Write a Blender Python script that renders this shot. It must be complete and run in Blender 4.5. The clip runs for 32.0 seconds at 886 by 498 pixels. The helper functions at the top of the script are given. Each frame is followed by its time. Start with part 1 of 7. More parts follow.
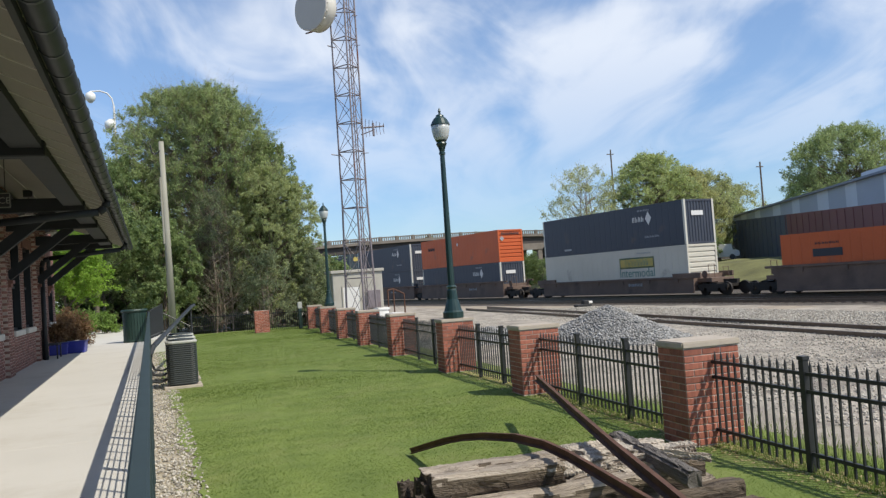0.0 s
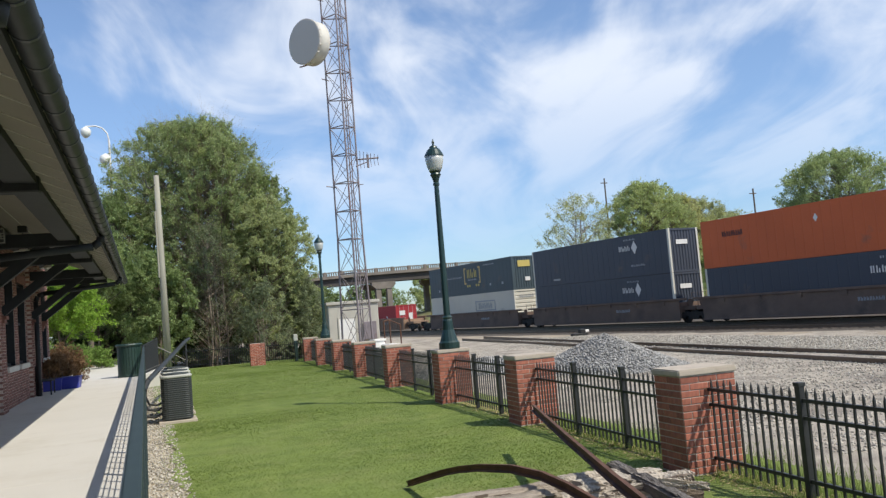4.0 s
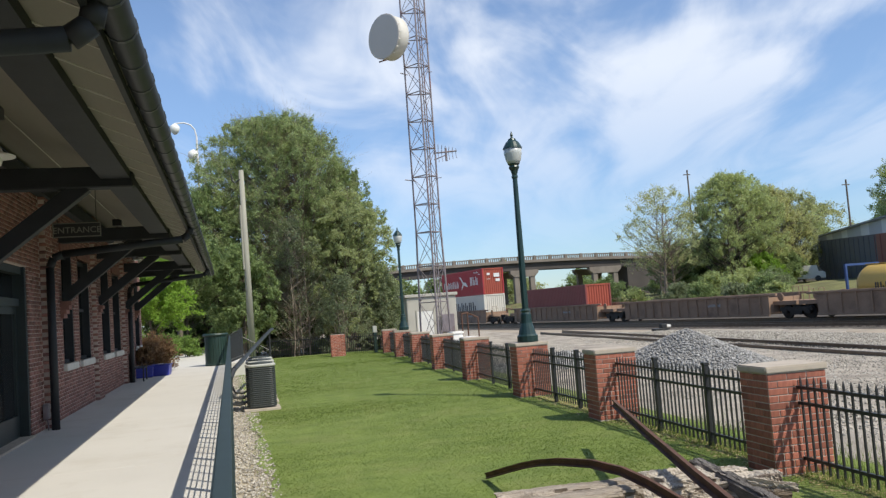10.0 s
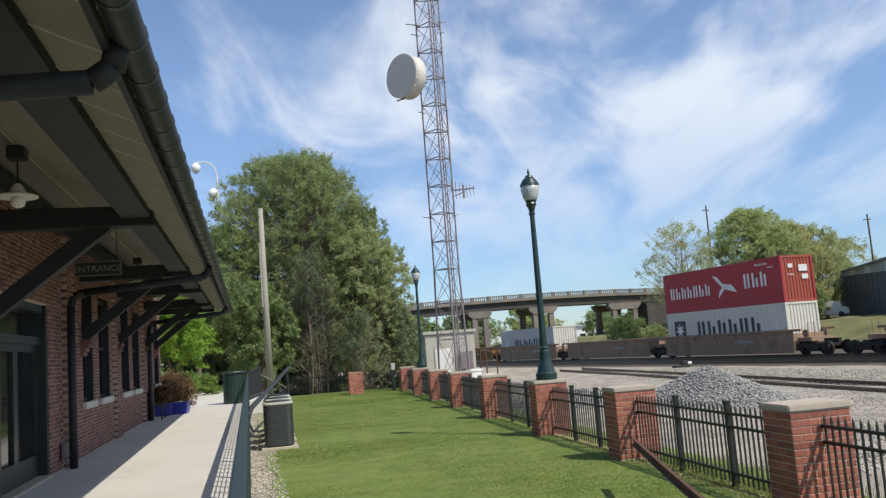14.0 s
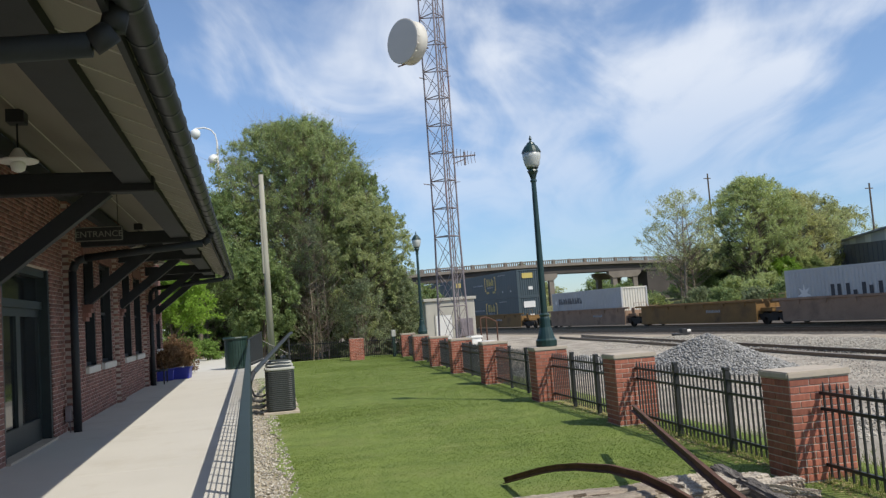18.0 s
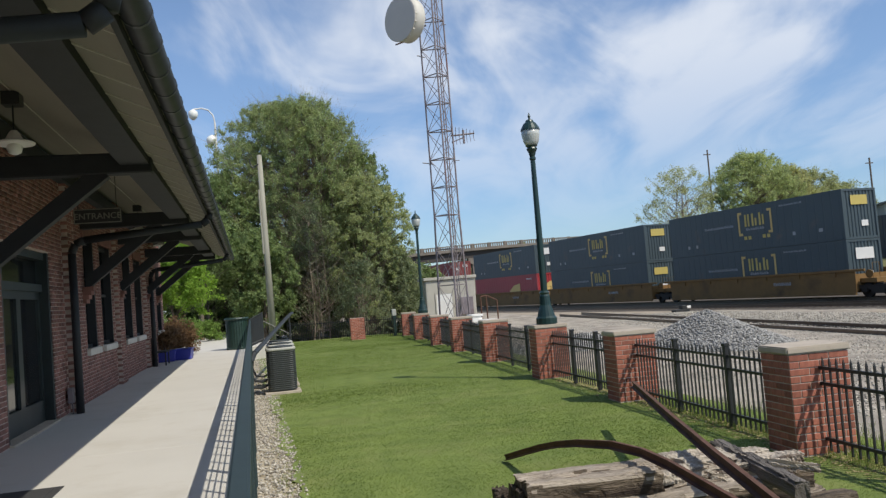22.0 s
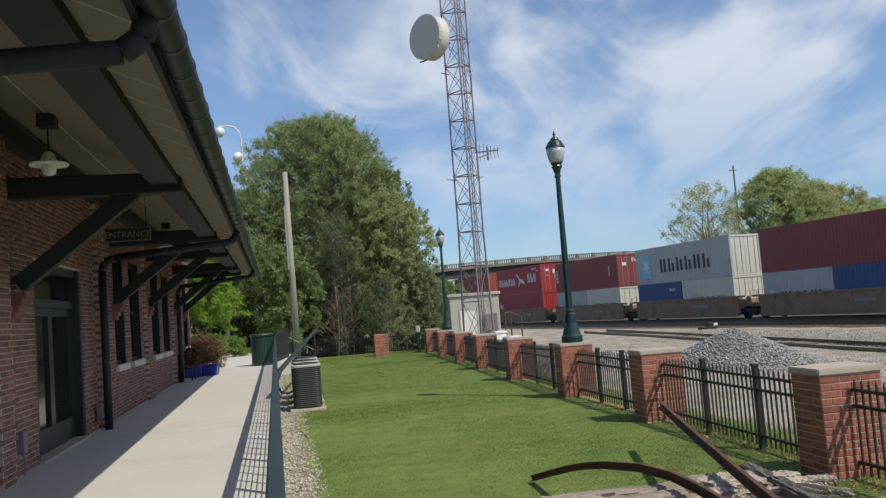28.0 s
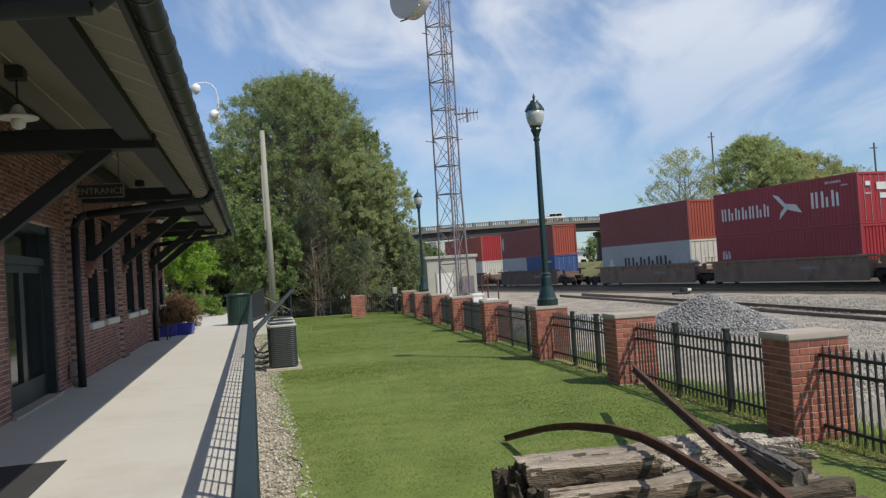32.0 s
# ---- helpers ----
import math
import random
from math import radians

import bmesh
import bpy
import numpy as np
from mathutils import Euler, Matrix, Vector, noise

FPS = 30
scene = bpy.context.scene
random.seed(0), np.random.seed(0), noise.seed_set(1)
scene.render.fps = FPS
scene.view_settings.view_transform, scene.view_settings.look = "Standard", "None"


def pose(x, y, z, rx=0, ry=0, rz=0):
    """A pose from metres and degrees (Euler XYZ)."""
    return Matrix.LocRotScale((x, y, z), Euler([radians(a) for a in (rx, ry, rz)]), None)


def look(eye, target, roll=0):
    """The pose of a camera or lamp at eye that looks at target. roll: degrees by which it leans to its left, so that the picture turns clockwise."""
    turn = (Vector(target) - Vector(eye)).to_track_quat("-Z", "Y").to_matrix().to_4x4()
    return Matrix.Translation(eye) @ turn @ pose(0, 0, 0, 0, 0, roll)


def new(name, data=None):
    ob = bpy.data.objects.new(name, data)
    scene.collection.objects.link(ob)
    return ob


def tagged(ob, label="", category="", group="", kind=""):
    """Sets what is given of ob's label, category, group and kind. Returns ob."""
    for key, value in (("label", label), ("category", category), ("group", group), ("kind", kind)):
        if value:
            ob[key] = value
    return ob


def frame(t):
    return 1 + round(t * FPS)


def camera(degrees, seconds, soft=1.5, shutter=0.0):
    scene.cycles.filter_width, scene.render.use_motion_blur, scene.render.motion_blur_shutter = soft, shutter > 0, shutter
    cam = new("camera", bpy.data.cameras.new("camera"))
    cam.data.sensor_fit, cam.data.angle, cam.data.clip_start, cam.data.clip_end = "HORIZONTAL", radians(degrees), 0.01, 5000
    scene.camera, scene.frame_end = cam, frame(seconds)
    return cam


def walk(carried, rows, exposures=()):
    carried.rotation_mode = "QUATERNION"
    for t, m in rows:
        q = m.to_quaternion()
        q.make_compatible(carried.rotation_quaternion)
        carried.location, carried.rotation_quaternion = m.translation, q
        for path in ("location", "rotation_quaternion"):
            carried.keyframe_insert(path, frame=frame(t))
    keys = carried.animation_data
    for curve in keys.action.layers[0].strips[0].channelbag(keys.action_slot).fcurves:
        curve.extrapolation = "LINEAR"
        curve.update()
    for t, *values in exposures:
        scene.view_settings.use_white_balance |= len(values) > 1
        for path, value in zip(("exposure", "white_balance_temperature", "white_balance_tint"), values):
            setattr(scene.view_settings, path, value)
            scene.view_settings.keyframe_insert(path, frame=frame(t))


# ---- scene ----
cam = camera(57.0, 32.0, 1.35)
PATH = [
    (0.0, pose(-0.004, 0.015, 2.108, 92.074, 3.965, -19.791)),
    (0.5, pose(-0.002, 0.007, 2.107, 92.066, 4.694, -19.593)),
    (1.0, pose(0.008, 0.000, 2.106, 92.467, 5.333, -20.063)),
    (1.5, pose(-0.001, -0.009, 2.105, 92.950, 5.502, -19.675)),
    (2.0, pose(0.019, 0.006, 2.104, 94.081, 5.538, -19.194)),
    (2.5, pose(0.009, -0.010, 2.114, 94.588, 5.325, -19.706)),
    (3.0, pose(0.010, -0.011, 2.111, 94.583, 5.095, -20.328)),
    (3.5, pose(0.006, -0.003, 2.110, 94.411, 4.707, -20.052)),
    (5.5, pose(0.008, -0.005, 2.106, 93.749, 4.621, -20.122)),
    (6.0, pose(-0.001, -0.005, 2.110, 93.603, 4.357, -20.094)),
    (6.5, pose(0.007, 0.003, 2.110, 93.465, 4.730, -19.086)),
    (7.0, pose(0.003, -0.002, 2.110, 93.847, 5.497, -16.805)),
    (7.5, pose(-0.001, -0.015, 2.104, 94.155, 5.839, -16.019)),
    (8.0, pose(-0.004, -0.008, 2.109, 93.821, 5.541, -15.760)),
    (8.5, pose(-0.000, -0.014, 2.103, 93.801, 5.183, -15.298)),
    (9.0, pose(-0.007, -0.010, 2.104, 94.006, 4.473, -14.805)),
    (9.5, pose(-0.004, -0.002, 2.109, 93.918, 4.236, -14.673)),
    (10.0, pose(-0.009, -0.008, 2.105, 94.115, 4.183, -14.608)),
    (10.5, pose(-0.007, -0.008, 2.105, 94.434, 4.366, -14.185)),
    (11.0, pose(-0.002, -0.009, 2.106, 94.732, 4.833, -14.481)),
    (11.5, pose(0.001, -0.013, 2.106, 94.991, 4.825, -14.923)),
    (12.0, pose(-0.000, -0.008, 2.109, 94.979, 4.729, -15.150)),
    (12.5, pose(0.009, -0.009, 2.105, 95.168, 5.022, -15.286)),
    (13.0, pose(0.004, -0.015, 2.103, 95.618, 4.722, -14.416)),
    (13.5, pose(-0.011, -0.013, 2.108, 96.240, 4.115, -12.711)),
    (14.0, pose(0.005, -0.016, 2.110, 96.792, 4.301, -13.310)),
    (14.5, pose(0.006, -0.011, 2.106, 95.809, 4.008, -14.781)),
    (15.0, pose(-0.000, -0.008, 2.105, 94.916, 3.580, -14.498)),
    (15.5, pose(-0.004, -0.004, 2.103, 94.746, 3.531, -13.468)),
    (17.5, pose(-0.002, -0.007, 2.104, 94.835, 4.108, -13.694)),
    (18.0, pose(-0.005, -0.005, 2.102, 94.501, 4.067, -13.296)),
    (18.5, pose(0.002, -0.011, 2.104, 94.758, 3.985, -12.971)),
    (19.0, pose(-0.007, -0.000, 2.100, 94.178, 3.693, -13.036)),
    (19.5, pose(-0.001, 0.006, 2.098, 92.972, 4.095, -13.067)),
    (20.0, pose(0.008, 0.013, 2.097, 92.433, 4.536, -13.412)),
    (20.5, pose(0.011, 0.007, 2.099, 92.610, 4.624, -13.987)),
    (21.0, pose(-0.005, 0.008, 2.097, 92.548, 4.121, -13.756)),
    (21.5, pose(0.003, 0.007, 2.096, 92.864, 4.367, -13.728)),
    (22.0, pose(0.004, 0.005, 2.100, 93.025, 4.603, -13.270)),
    (22.5, pose(0.001, 0.004, 2.097, 93.116, 4.515, -12.705)),
    (23.0, pose(0.000, 0.004, 2.098, 93.268, 4.391, -12.875)),
    (23.5, pose(-0.013, -0.008, 2.106, 94.036, 3.769, -12.413)),
    (24.0, pose(-0.022, 0.007, 2.121, 93.305, 3.537, -12.736)),
    (24.5, pose(-0.026, 0.030, 2.113, 90.381, 3.293, -14.405)),
    (25.0, pose(-0.023, 0.038, 2.126, 89.860, 2.670, -15.641)),
    (25.5, pose(-0.045, -0.006, 2.148, 92.049, 1.621, -14.374)),
    (26.0, pose(-0.048, -0.018, 2.175, 94.649, 1.217, -11.566)),
    (26.5, pose(-0.040, -0.002, 2.165, 94.724, 3.569, -11.797)),
    (28.5, pose(-0.026, -0.013, 2.145, 93.716, 4.433, -11.599)),
    (29.0, pose(-0.021, -0.007, 2.143, 92.664, 3.845, -11.057)),
    (29.5, pose(-0.032, 0.003, 2.136, 91.715, 3.150, -10.789)),
    (30.0, pose(-0.016, 0.009, 2.137, 91.450, 3.816, -12.064)),
    (30.5, pose(-0.019, 0.008, 2.141, 90.907, 3.780, -12.865)),
    (31.0, pose(-0.024, 0.009, 2.136, 90.859, 3.198, -12.698)),
    (31.5, pose(-0.017, 0.003, 2.136, 91.524, 3.614, -12.641)),
    (32.0, pose(-0.013, 0.008, 2.137, 91.497, 3.687, -13.222)),
]
walk(cam, PATH, exposures=[(0.0, 0.40), (3.0, 0.46), (9.0, 0.46), (13.0, 0.41), (18.0, 0.32), (22.0, 0.23), (26.0, 0.14), (32.0, 0.16)])

# ---- world, sun, exposure ----
SUN_WAY = Vector((0.50, -0.62, 1.0)).normalized()      # towards the sun
sun = new("sun", bpy.data.lights.new("sun", "SUN"))
sun.data.energy, sun.data.angle, sun.data.color = 3.25, radians(0.53), (1.0, 0.93, 0.81)
sun.matrix_world = look((20, -25, 40), Vector((20, -25, 40)) - SUN_WAY)

CLOUD_TURN = 59.0
world = bpy.data.worlds.new("sky")
scene.world = world
world.use_nodes = True
wn, wl = world.node_tree.nodes, world.node_tree.links
wn.clear()
w_out = wn.new("ShaderNodeOutputWorld")
w_bg = wn.new("ShaderNodeBackground")
w_sky = wn.new("ShaderNodeTexSky")
w_sky.sky_type, w_sky.sun_disc = "NISHITA", False
w_sky.sun_elevation = math.asin(SUN_WAY.z)
w_sky.sun_rotation = math.atan2(SUN_WAY.x, SUN_WAY.y)
w_sky.air_density, w_sky.dust_density, w_sky.ozone_density = 0.9, 0.15, 2.0
# wisps of high cloud on a flat sheet overhead
w_co = wn.new("ShaderNodeTexCoord")
w_sep = wn.new("ShaderNodeSeparateXYZ")
wl.new(w_co.outputs["Generated"], w_sep.inputs[0])


def w_math(op, a, b=None, c=None):
    q = wn.new("ShaderNodeMath")
    q.operation = op
    for i, v in enumerate((a, b, c)):
        if v is None:
            continue
        if isinstance(v, (int, float)):
            q.inputs[i].default_value = v
        else:
            wl.new(v, q.inputs[i])
    return q.outputs[0]


w_up = w_math("ADD", w_math("MAXIMUM", w_sep.outputs[2], 0.0), 0.16)
w_u = w_math("DIVIDE", w_sep.outputs[0], w_up)
w_v = w_math("DIVIDE", w_sep.outputs[1], w_up)
w_flat = wn.new("ShaderNodeCombineXYZ")
wl.new(w_u, w_flat.inputs[0])
wl.new(w_v, w_flat.inputs[1])


def w_noise(scale, rotate, stretch, shift, detail, rough, warp):
    mp, nz = wn.new("ShaderNodeMapping"), wn.new("ShaderNodeTexNoise")
    mp.vector_type = "TEXTURE"
    mp.inputs["Rotation"].default_value = (0, 0, radians(rotate))
    mp.inputs["Scale"].default_value = (stretch, 1, 1)
    mp.inputs["Location"].default_value = shift
    nz.inputs["Scale"].default_value, nz.inputs["Detail"].default_value = scale, detail
    nz.inputs["Roughness"].default_value, nz.inputs["Distortion"].default_value = rough, warp
    wl.new(w_flat.outputs[0], mp.inputs["Vector"])
    wl.new(mp.outputs[0], nz.inputs["Vector"])
    return nz.outputs["Fac"]


w_big = w_noise(1.15, CLOUD_TURN, 1.9, (3.1, 1.7, 0.0), 5, 0.55, 0.6)
w_fine = w_noise(2.6, CLOUD_TURN + 16, 2.2, (0.4, 5.2, 1.0), 7, 0.54, 0.7)
w_more = w_math("MULTIPLY", w_math("MINIMUM", w_math("MAXIMUM", w_math("SUBTRACT", w_u, 0.25), -0.8), 0.9), 0.080)
w_sum = w_math("ADD", w_math("ADD", w_math("MULTIPLY", w_big, 0.50), w_math("MULTIPLY", w_fine, 0.50)), w_more)      # cloudier towards the tracks
w_r = wn.new("ShaderNodeValToRGB")
w_r.color_ramp.interpolation = "EASE"
w_r.color_ramp.elements[0].position, w_r.color_ramp.elements[1].position = 0.455, 0.655
w_r.color_ramp.elements[0].color, w_r.color_ramp.elements[1].color = (0.0, 0.0, 0.0, 1), (0.80, 0.80, 0.80, 1)
wl.new(w_sum, w_r.inputs[0])
w_mix = wn.new("ShaderNodeMixRGB")
w_mix.inputs[2].default_value = (5.3, 5.6, 6.1, 1)
w_fade = wn.new("ShaderNodeMapRange")
w_fade.inputs["From Min"].default_value, w_fade.inputs["From Max"].default_value = 0.04, 0.26
wl.new(w_sep.outputs[2], w_fade.inputs["Value"])
wl.new(w_math("MULTIPLY", w_r.outputs[0], w_fade.outputs[0]), w_mix.inputs[0])
# the haze low down is blue rather than white
w_low = wn.new("ShaderNodeMapRange")
w_low.interpolation_type = "SMOOTHSTEP"
w_low.inputs["From Min"].default_value, w_low.inputs["From Max"].default_value = -0.05, 0.34
wl.new(w_sep.outputs[2], w_low.inputs["Value"])
w_tint = wn.new("ShaderNodeMixRGB")
w_tint.inputs[1].default_value, w_tint.inputs[2].default_value = (0.47, 0.575, 0.715, 1), (0.93, 0.94, 0.97, 1)
wl.new(w_low.outputs[0], w_tint.inputs[0])
w_haze = wn.new("ShaderNodeMixRGB")
w_haze.blend_type = "MULTIPLY"
w_haze.inputs[0].default_value = 1.0
wl.new(w_sky.outputs[0], w_haze.inputs[1])
wl.new(w_tint.outputs[0], w_haze.inputs[2])
wl.new(w_haze.outputs[0], w_mix.inputs[1])
wl.new(w_mix.outputs[0], w_bg.inputs["Color"])
w_bg.inputs["Strength"].default_value = 0.13
wl.new(w_bg.outputs[0], w_out.inputs[0])


# ---- small tools ----
def mesh_of(bm, name):
    me = bpy.data.meshes.new(name)
    bm.normal_update()
    bm.to_mesh(me)
    bm.free()
    return me


def part(name, bm, material, parent=None, label="", smooth=False):
    """One bmesh as one object, under a thing or a part."""
    me = mesh_of(bm, name) if isinstance(bm, bmesh.types.BMesh) else bm
    if material and not me.materials:
        me.materials.append(material)
    if smooth:
        me.shade_smooth()
    ob = new(name, me)
    ob.parent = parent
    if label:
        ob["label"] = label
    return ob


def thing(name, label, category, m=None, group="", kind=""):
    ob = new(name)
    ob.empty_display_size = 0.2
    if m is not None:
        ob.matrix_basis = m
    return tagged(ob, label, category, group, kind)


def box(bm, x0, x1, y0, y1, z0, z1, m=None):
    v = [bm.verts.new(p) for p in ((x0, y0, z0), (x1, y0, z0), (x1, y1, z0), (x0, y1, z0),
                                   (x0, y0, z1), (x1, y0, z1), (x1, y1, z1), (x0, y1, z1))]
    if m is not None:
        for p in v:
            p.co = m @ p.co
    for f in ((3, 2, 1, 0), (4, 5, 6, 7), (0, 1, 5, 4), (1, 2, 6, 5), (2, 3, 7, 6), (3, 0, 4, 7)):
        bm.faces.new([v[i] for i in f])
    return v


def boxes(*lims):
    bm = bmesh.new()
    for l in lims:
        box(bm, *l)
    return bm


def bevelled(bm, w=0.01, seg=1):
    bmesh.ops.bevel(bm, geom=list(bm.edges), offset=w, segments=seg, affect="EDGES", clamp_overlap=True)
    return bm


def tube(bm, a, b, r, r2=None, n=8, caps=True):
    a, b = Vector(a), Vector(b)
    r2 = r if r2 is None else r2
    q = (b - a).to_track_quat("Z", "Y")
    rings = []
    for p, rr in ((a, r), (b, r2)):
        rings.append([bm.verts.new(p + q @ Vector((rr * math.cos(t), rr * math.sin(t), 0)))
                      for t in (2 * math.pi * i / n for i in range(n))])
    for i in range(n):
        j = (i + 1) % n
        bm.faces.new((rings[0][i], rings[0][j], rings[1][j], rings[1][i]))
    if caps:
        bm.faces.new(rings[0][::-1])
        bm.faces.new(rings[1])
    return bm


def pipe(bm, pts, r, n=8):
    for a, b in zip(pts, pts[1:]):
        tube(bm, a, b, r, n=n)
    return bm


def beam(bm, a, b, w, h):
    """A rectangular bar from a to b, w across and h high."""
    a, b = Vector(a), Vector(b)
    y = (b - a).normalized()
    x = y.cross(Vector((0, 0, 1)))
    x = x.normalized() if x.length > 1e-4 else Vector((1, 0, 0))
    z = x.cross(y)
    m = Matrix((x, y, z)).transposed().to_4x4()
    m.translation = a
    return box(bm, -w / 2, w / 2, 0, (b - a).length, -h / 2, h / 2, m)


def turned(profile, n=16):
    """A lathe round z from (radius, height) pairs."""
    bm = bmesh.new()
    rings = [[bm.verts.new((r * math.cos(2 * math.pi * i / n), r * math.sin(2 * math.pi * i / n), z)) for i in range(n)]
             for r, z in profile]
    for a, b in zip(rings, rings[1:]):
        for i in range(n):
            j = (i + 1) % n
            bm.faces.new((a[i], a[j], b[j], b[i]))
    bm.faces.new(rings[0][::-1])
    bm.faces.new(rings[-1])
    return bm


def extruded(outline, depth):
    """A flat outline of (x, z) pairs, standing in the xz plane, depth thick towards +y."""
    bm = bmesh.new()
    a = [bm.verts.new((x, 0, z)) for x, z in outline]
    b = [bm.verts.new((x, depth, z)) for x, z in outline]
    bm.faces.new(a)
    bm.faces.new(b[::-1])
    for i in range(len(a)):
        j = (i + 1) % len(a)
        bm.faces.new((a[j], a[i], b[i], b[j]))
    bmesh.ops.recalc_face_normals(bm, faces=bm.faces)
    return bm


def raw_mesh(name, verts, faces, material, smooth=False):
    me = bpy.data.meshes.new(name)
    verts = np.asarray(verts, np.float32)
    faces = np.asarray(faces, np.int32)
    k = faces.shape[1]
    me.vertices.add(len(verts))
    me.vertices.foreach_set("co", verts.ravel())
    me.loops.add(faces.size)
    me.loops.foreach_set("vertex_index", faces.ravel())
    me.polygons.add(len(faces))
    me.polygons.foreach_set("loop_start", np.arange(0, faces.size, k, dtype=np.int32))
    me.polygons.foreach_set("loop_total", np.full(len(faces), k, np.int32))
    me.update(calc_edges=True)
    if smooth:
        me.shade_smooth()
    me.materials.append(material)
    return me


# ---- materials ----
def mat(name, base, rough=0.7, metal=0.0, var=0.25, scale=6.0, fine=60.0, bump=0.15, dist=0.01, tint=None, spread=0.0,
        island=0.0, coat=0.0, stretch=(1, 1, 1), stain=None, stain_at=(0.55, 0.75), stain_scale=1.2):
    """A procedural surface: two scales of noise vary the colour, fine noise gives relief.
    spread: variation from object to object; island: from piece to piece of one mesh; stain: a second colour in patches."""
    m = bpy.data.materials.new(name)
    m.use_nodes = True
    n, l = m.node_tree.nodes, m.node_tree.links
    p = n["Principled BSDF"]
    p.inputs["Roughness"].default_value = rough
    p.inputs["Metallic"].default_value = metal
    p.inputs["Coat Weight"].default_value = coat
    co = n.new("ShaderNodeTexCoord")
    mp = n.new("ShaderNodeMapping")
    mp.inputs["Scale"].default_value = stretch
    l.new(co.outputs["Object"], mp.inputs["Vector"])
    big, small = n.new("ShaderNodeTexNoise"), n.new("ShaderNodeTexNoise")
    for t, s, d in ((big, scale, 5), (small, fine, 3)):
        t.inputs["Scale"].default_value, t.inputs["Detail"].default_value = s, d
        l.new(mp.outputs[0], t.inputs["Vector"])
    dark = [c * (1 - var) for c in base]
    lite = [min(1, c * (1 + var)) for c in (tint or base)]
    mix = n.new("ShaderNodeMixRGB")
    mix.inputs[1].default_value, mix.inputs[2].default_value = (*dark, 1), (*lite, 1)
    add = n.new("ShaderNodeMath")
    add.operation = "MULTIPLY_ADD"
    add.inputs[1].default_value = 0.45
    half = n.new("ShaderNodeMath")
    half.operation = "MULTIPLY_ADD"
    half.inputs[1].default_value, half.inputs[2].default_value = 1.3, -0.37
    l.new(big.outputs["Fac"], half.inputs[0])
    l.new(small.outputs["Fac"], add.inputs[0])
    l.new(half.outputs[0], add.inputs[2])
    l.new(add.outputs[0], mix.inputs[0])
    out = mix.outputs[0]
    if stain:
        st, rp, mx = n.new("ShaderNodeTexNoise"), n.new("ShaderNodeValToRGB"), n.new("ShaderNodeMixRGB")
        st.inputs["Scale"].default_value, st.inputs["Detail"].default_value, st.inputs["Roughness"].default_value = stain_scale, 8, 0.65
        l.new(mp.outputs[0], st.inputs["Vector"])
        rp.color_ramp.elements[0].position, rp.color_ramp.elements[1].position = stain_at
        l.new(st.outputs["Fac"], rp.inputs[0])
        l.new(rp.outputs[0], mx.inputs[0])
        l.new(out, mx.inputs[1])
        mx.inputs[2].default_value = (*stain, 1)
        out = mx.outputs[0]
    for amount, node, socket in ((spread, "ShaderNodeObjectInfo", "Random"), (island, "ShaderNodeNewGeometry", "Random Per Island")):
        if amount:
            src, hs, mr = n.new(node), n.new("ShaderNodeHueSaturation"), n.new("ShaderNodeMapRange")
            mr.inputs["To Min"].default_value, mr.inputs["To Max"].default_value = 1 - amount, 1 + amount
            l.new(src.outputs[socket], mr.inputs["Value"])
            l.new(mr.outputs[0], hs.inputs["Value"])
            l.new(out, hs.inputs["Color"])
            out = hs.outputs[0]
    l.new(out, p.inputs["Base Color"])
    if bump:
        b = n.new("ShaderNodeBump")
        b.inputs["Strength"].default_value, b.inputs["Distance"].default_value = bump, dist
        l.new(small.outputs["Fac"], b.inputs["Height"])
        l.new(b.outputs[0], p.inputs["Normal"])
    return m


def leaf_mat(name, base, tip, through_light=0.5, vary=0.25, var=0.25, scale=0.35):
    m = mat(name, base, 0.6, 0, var, scale, 3.0, 0, tint=tip, island=vary)
    n, l = m.node_tree.nodes, m.node_tree.links
    p = n["Principled BSDF"]
    p.inputs["Specular IOR Level"].default_value = 0.2
    tr, mx = n.new("ShaderNodeBsdfTranslucent"), n.new("ShaderNodeMixShader")
    col = p.inputs["Base Color"].links[0].from_socket
    l.new(col, tr.inputs["Color"])
    mx.inputs[0].default_value = through_light
    l.new(p.outputs[0], mx.inputs[1])
    l.new(tr.outputs[0], mx.inputs[2])
    l.new(mx.outputs[0], n["Material Output"].inputs["Surface"])
    return m


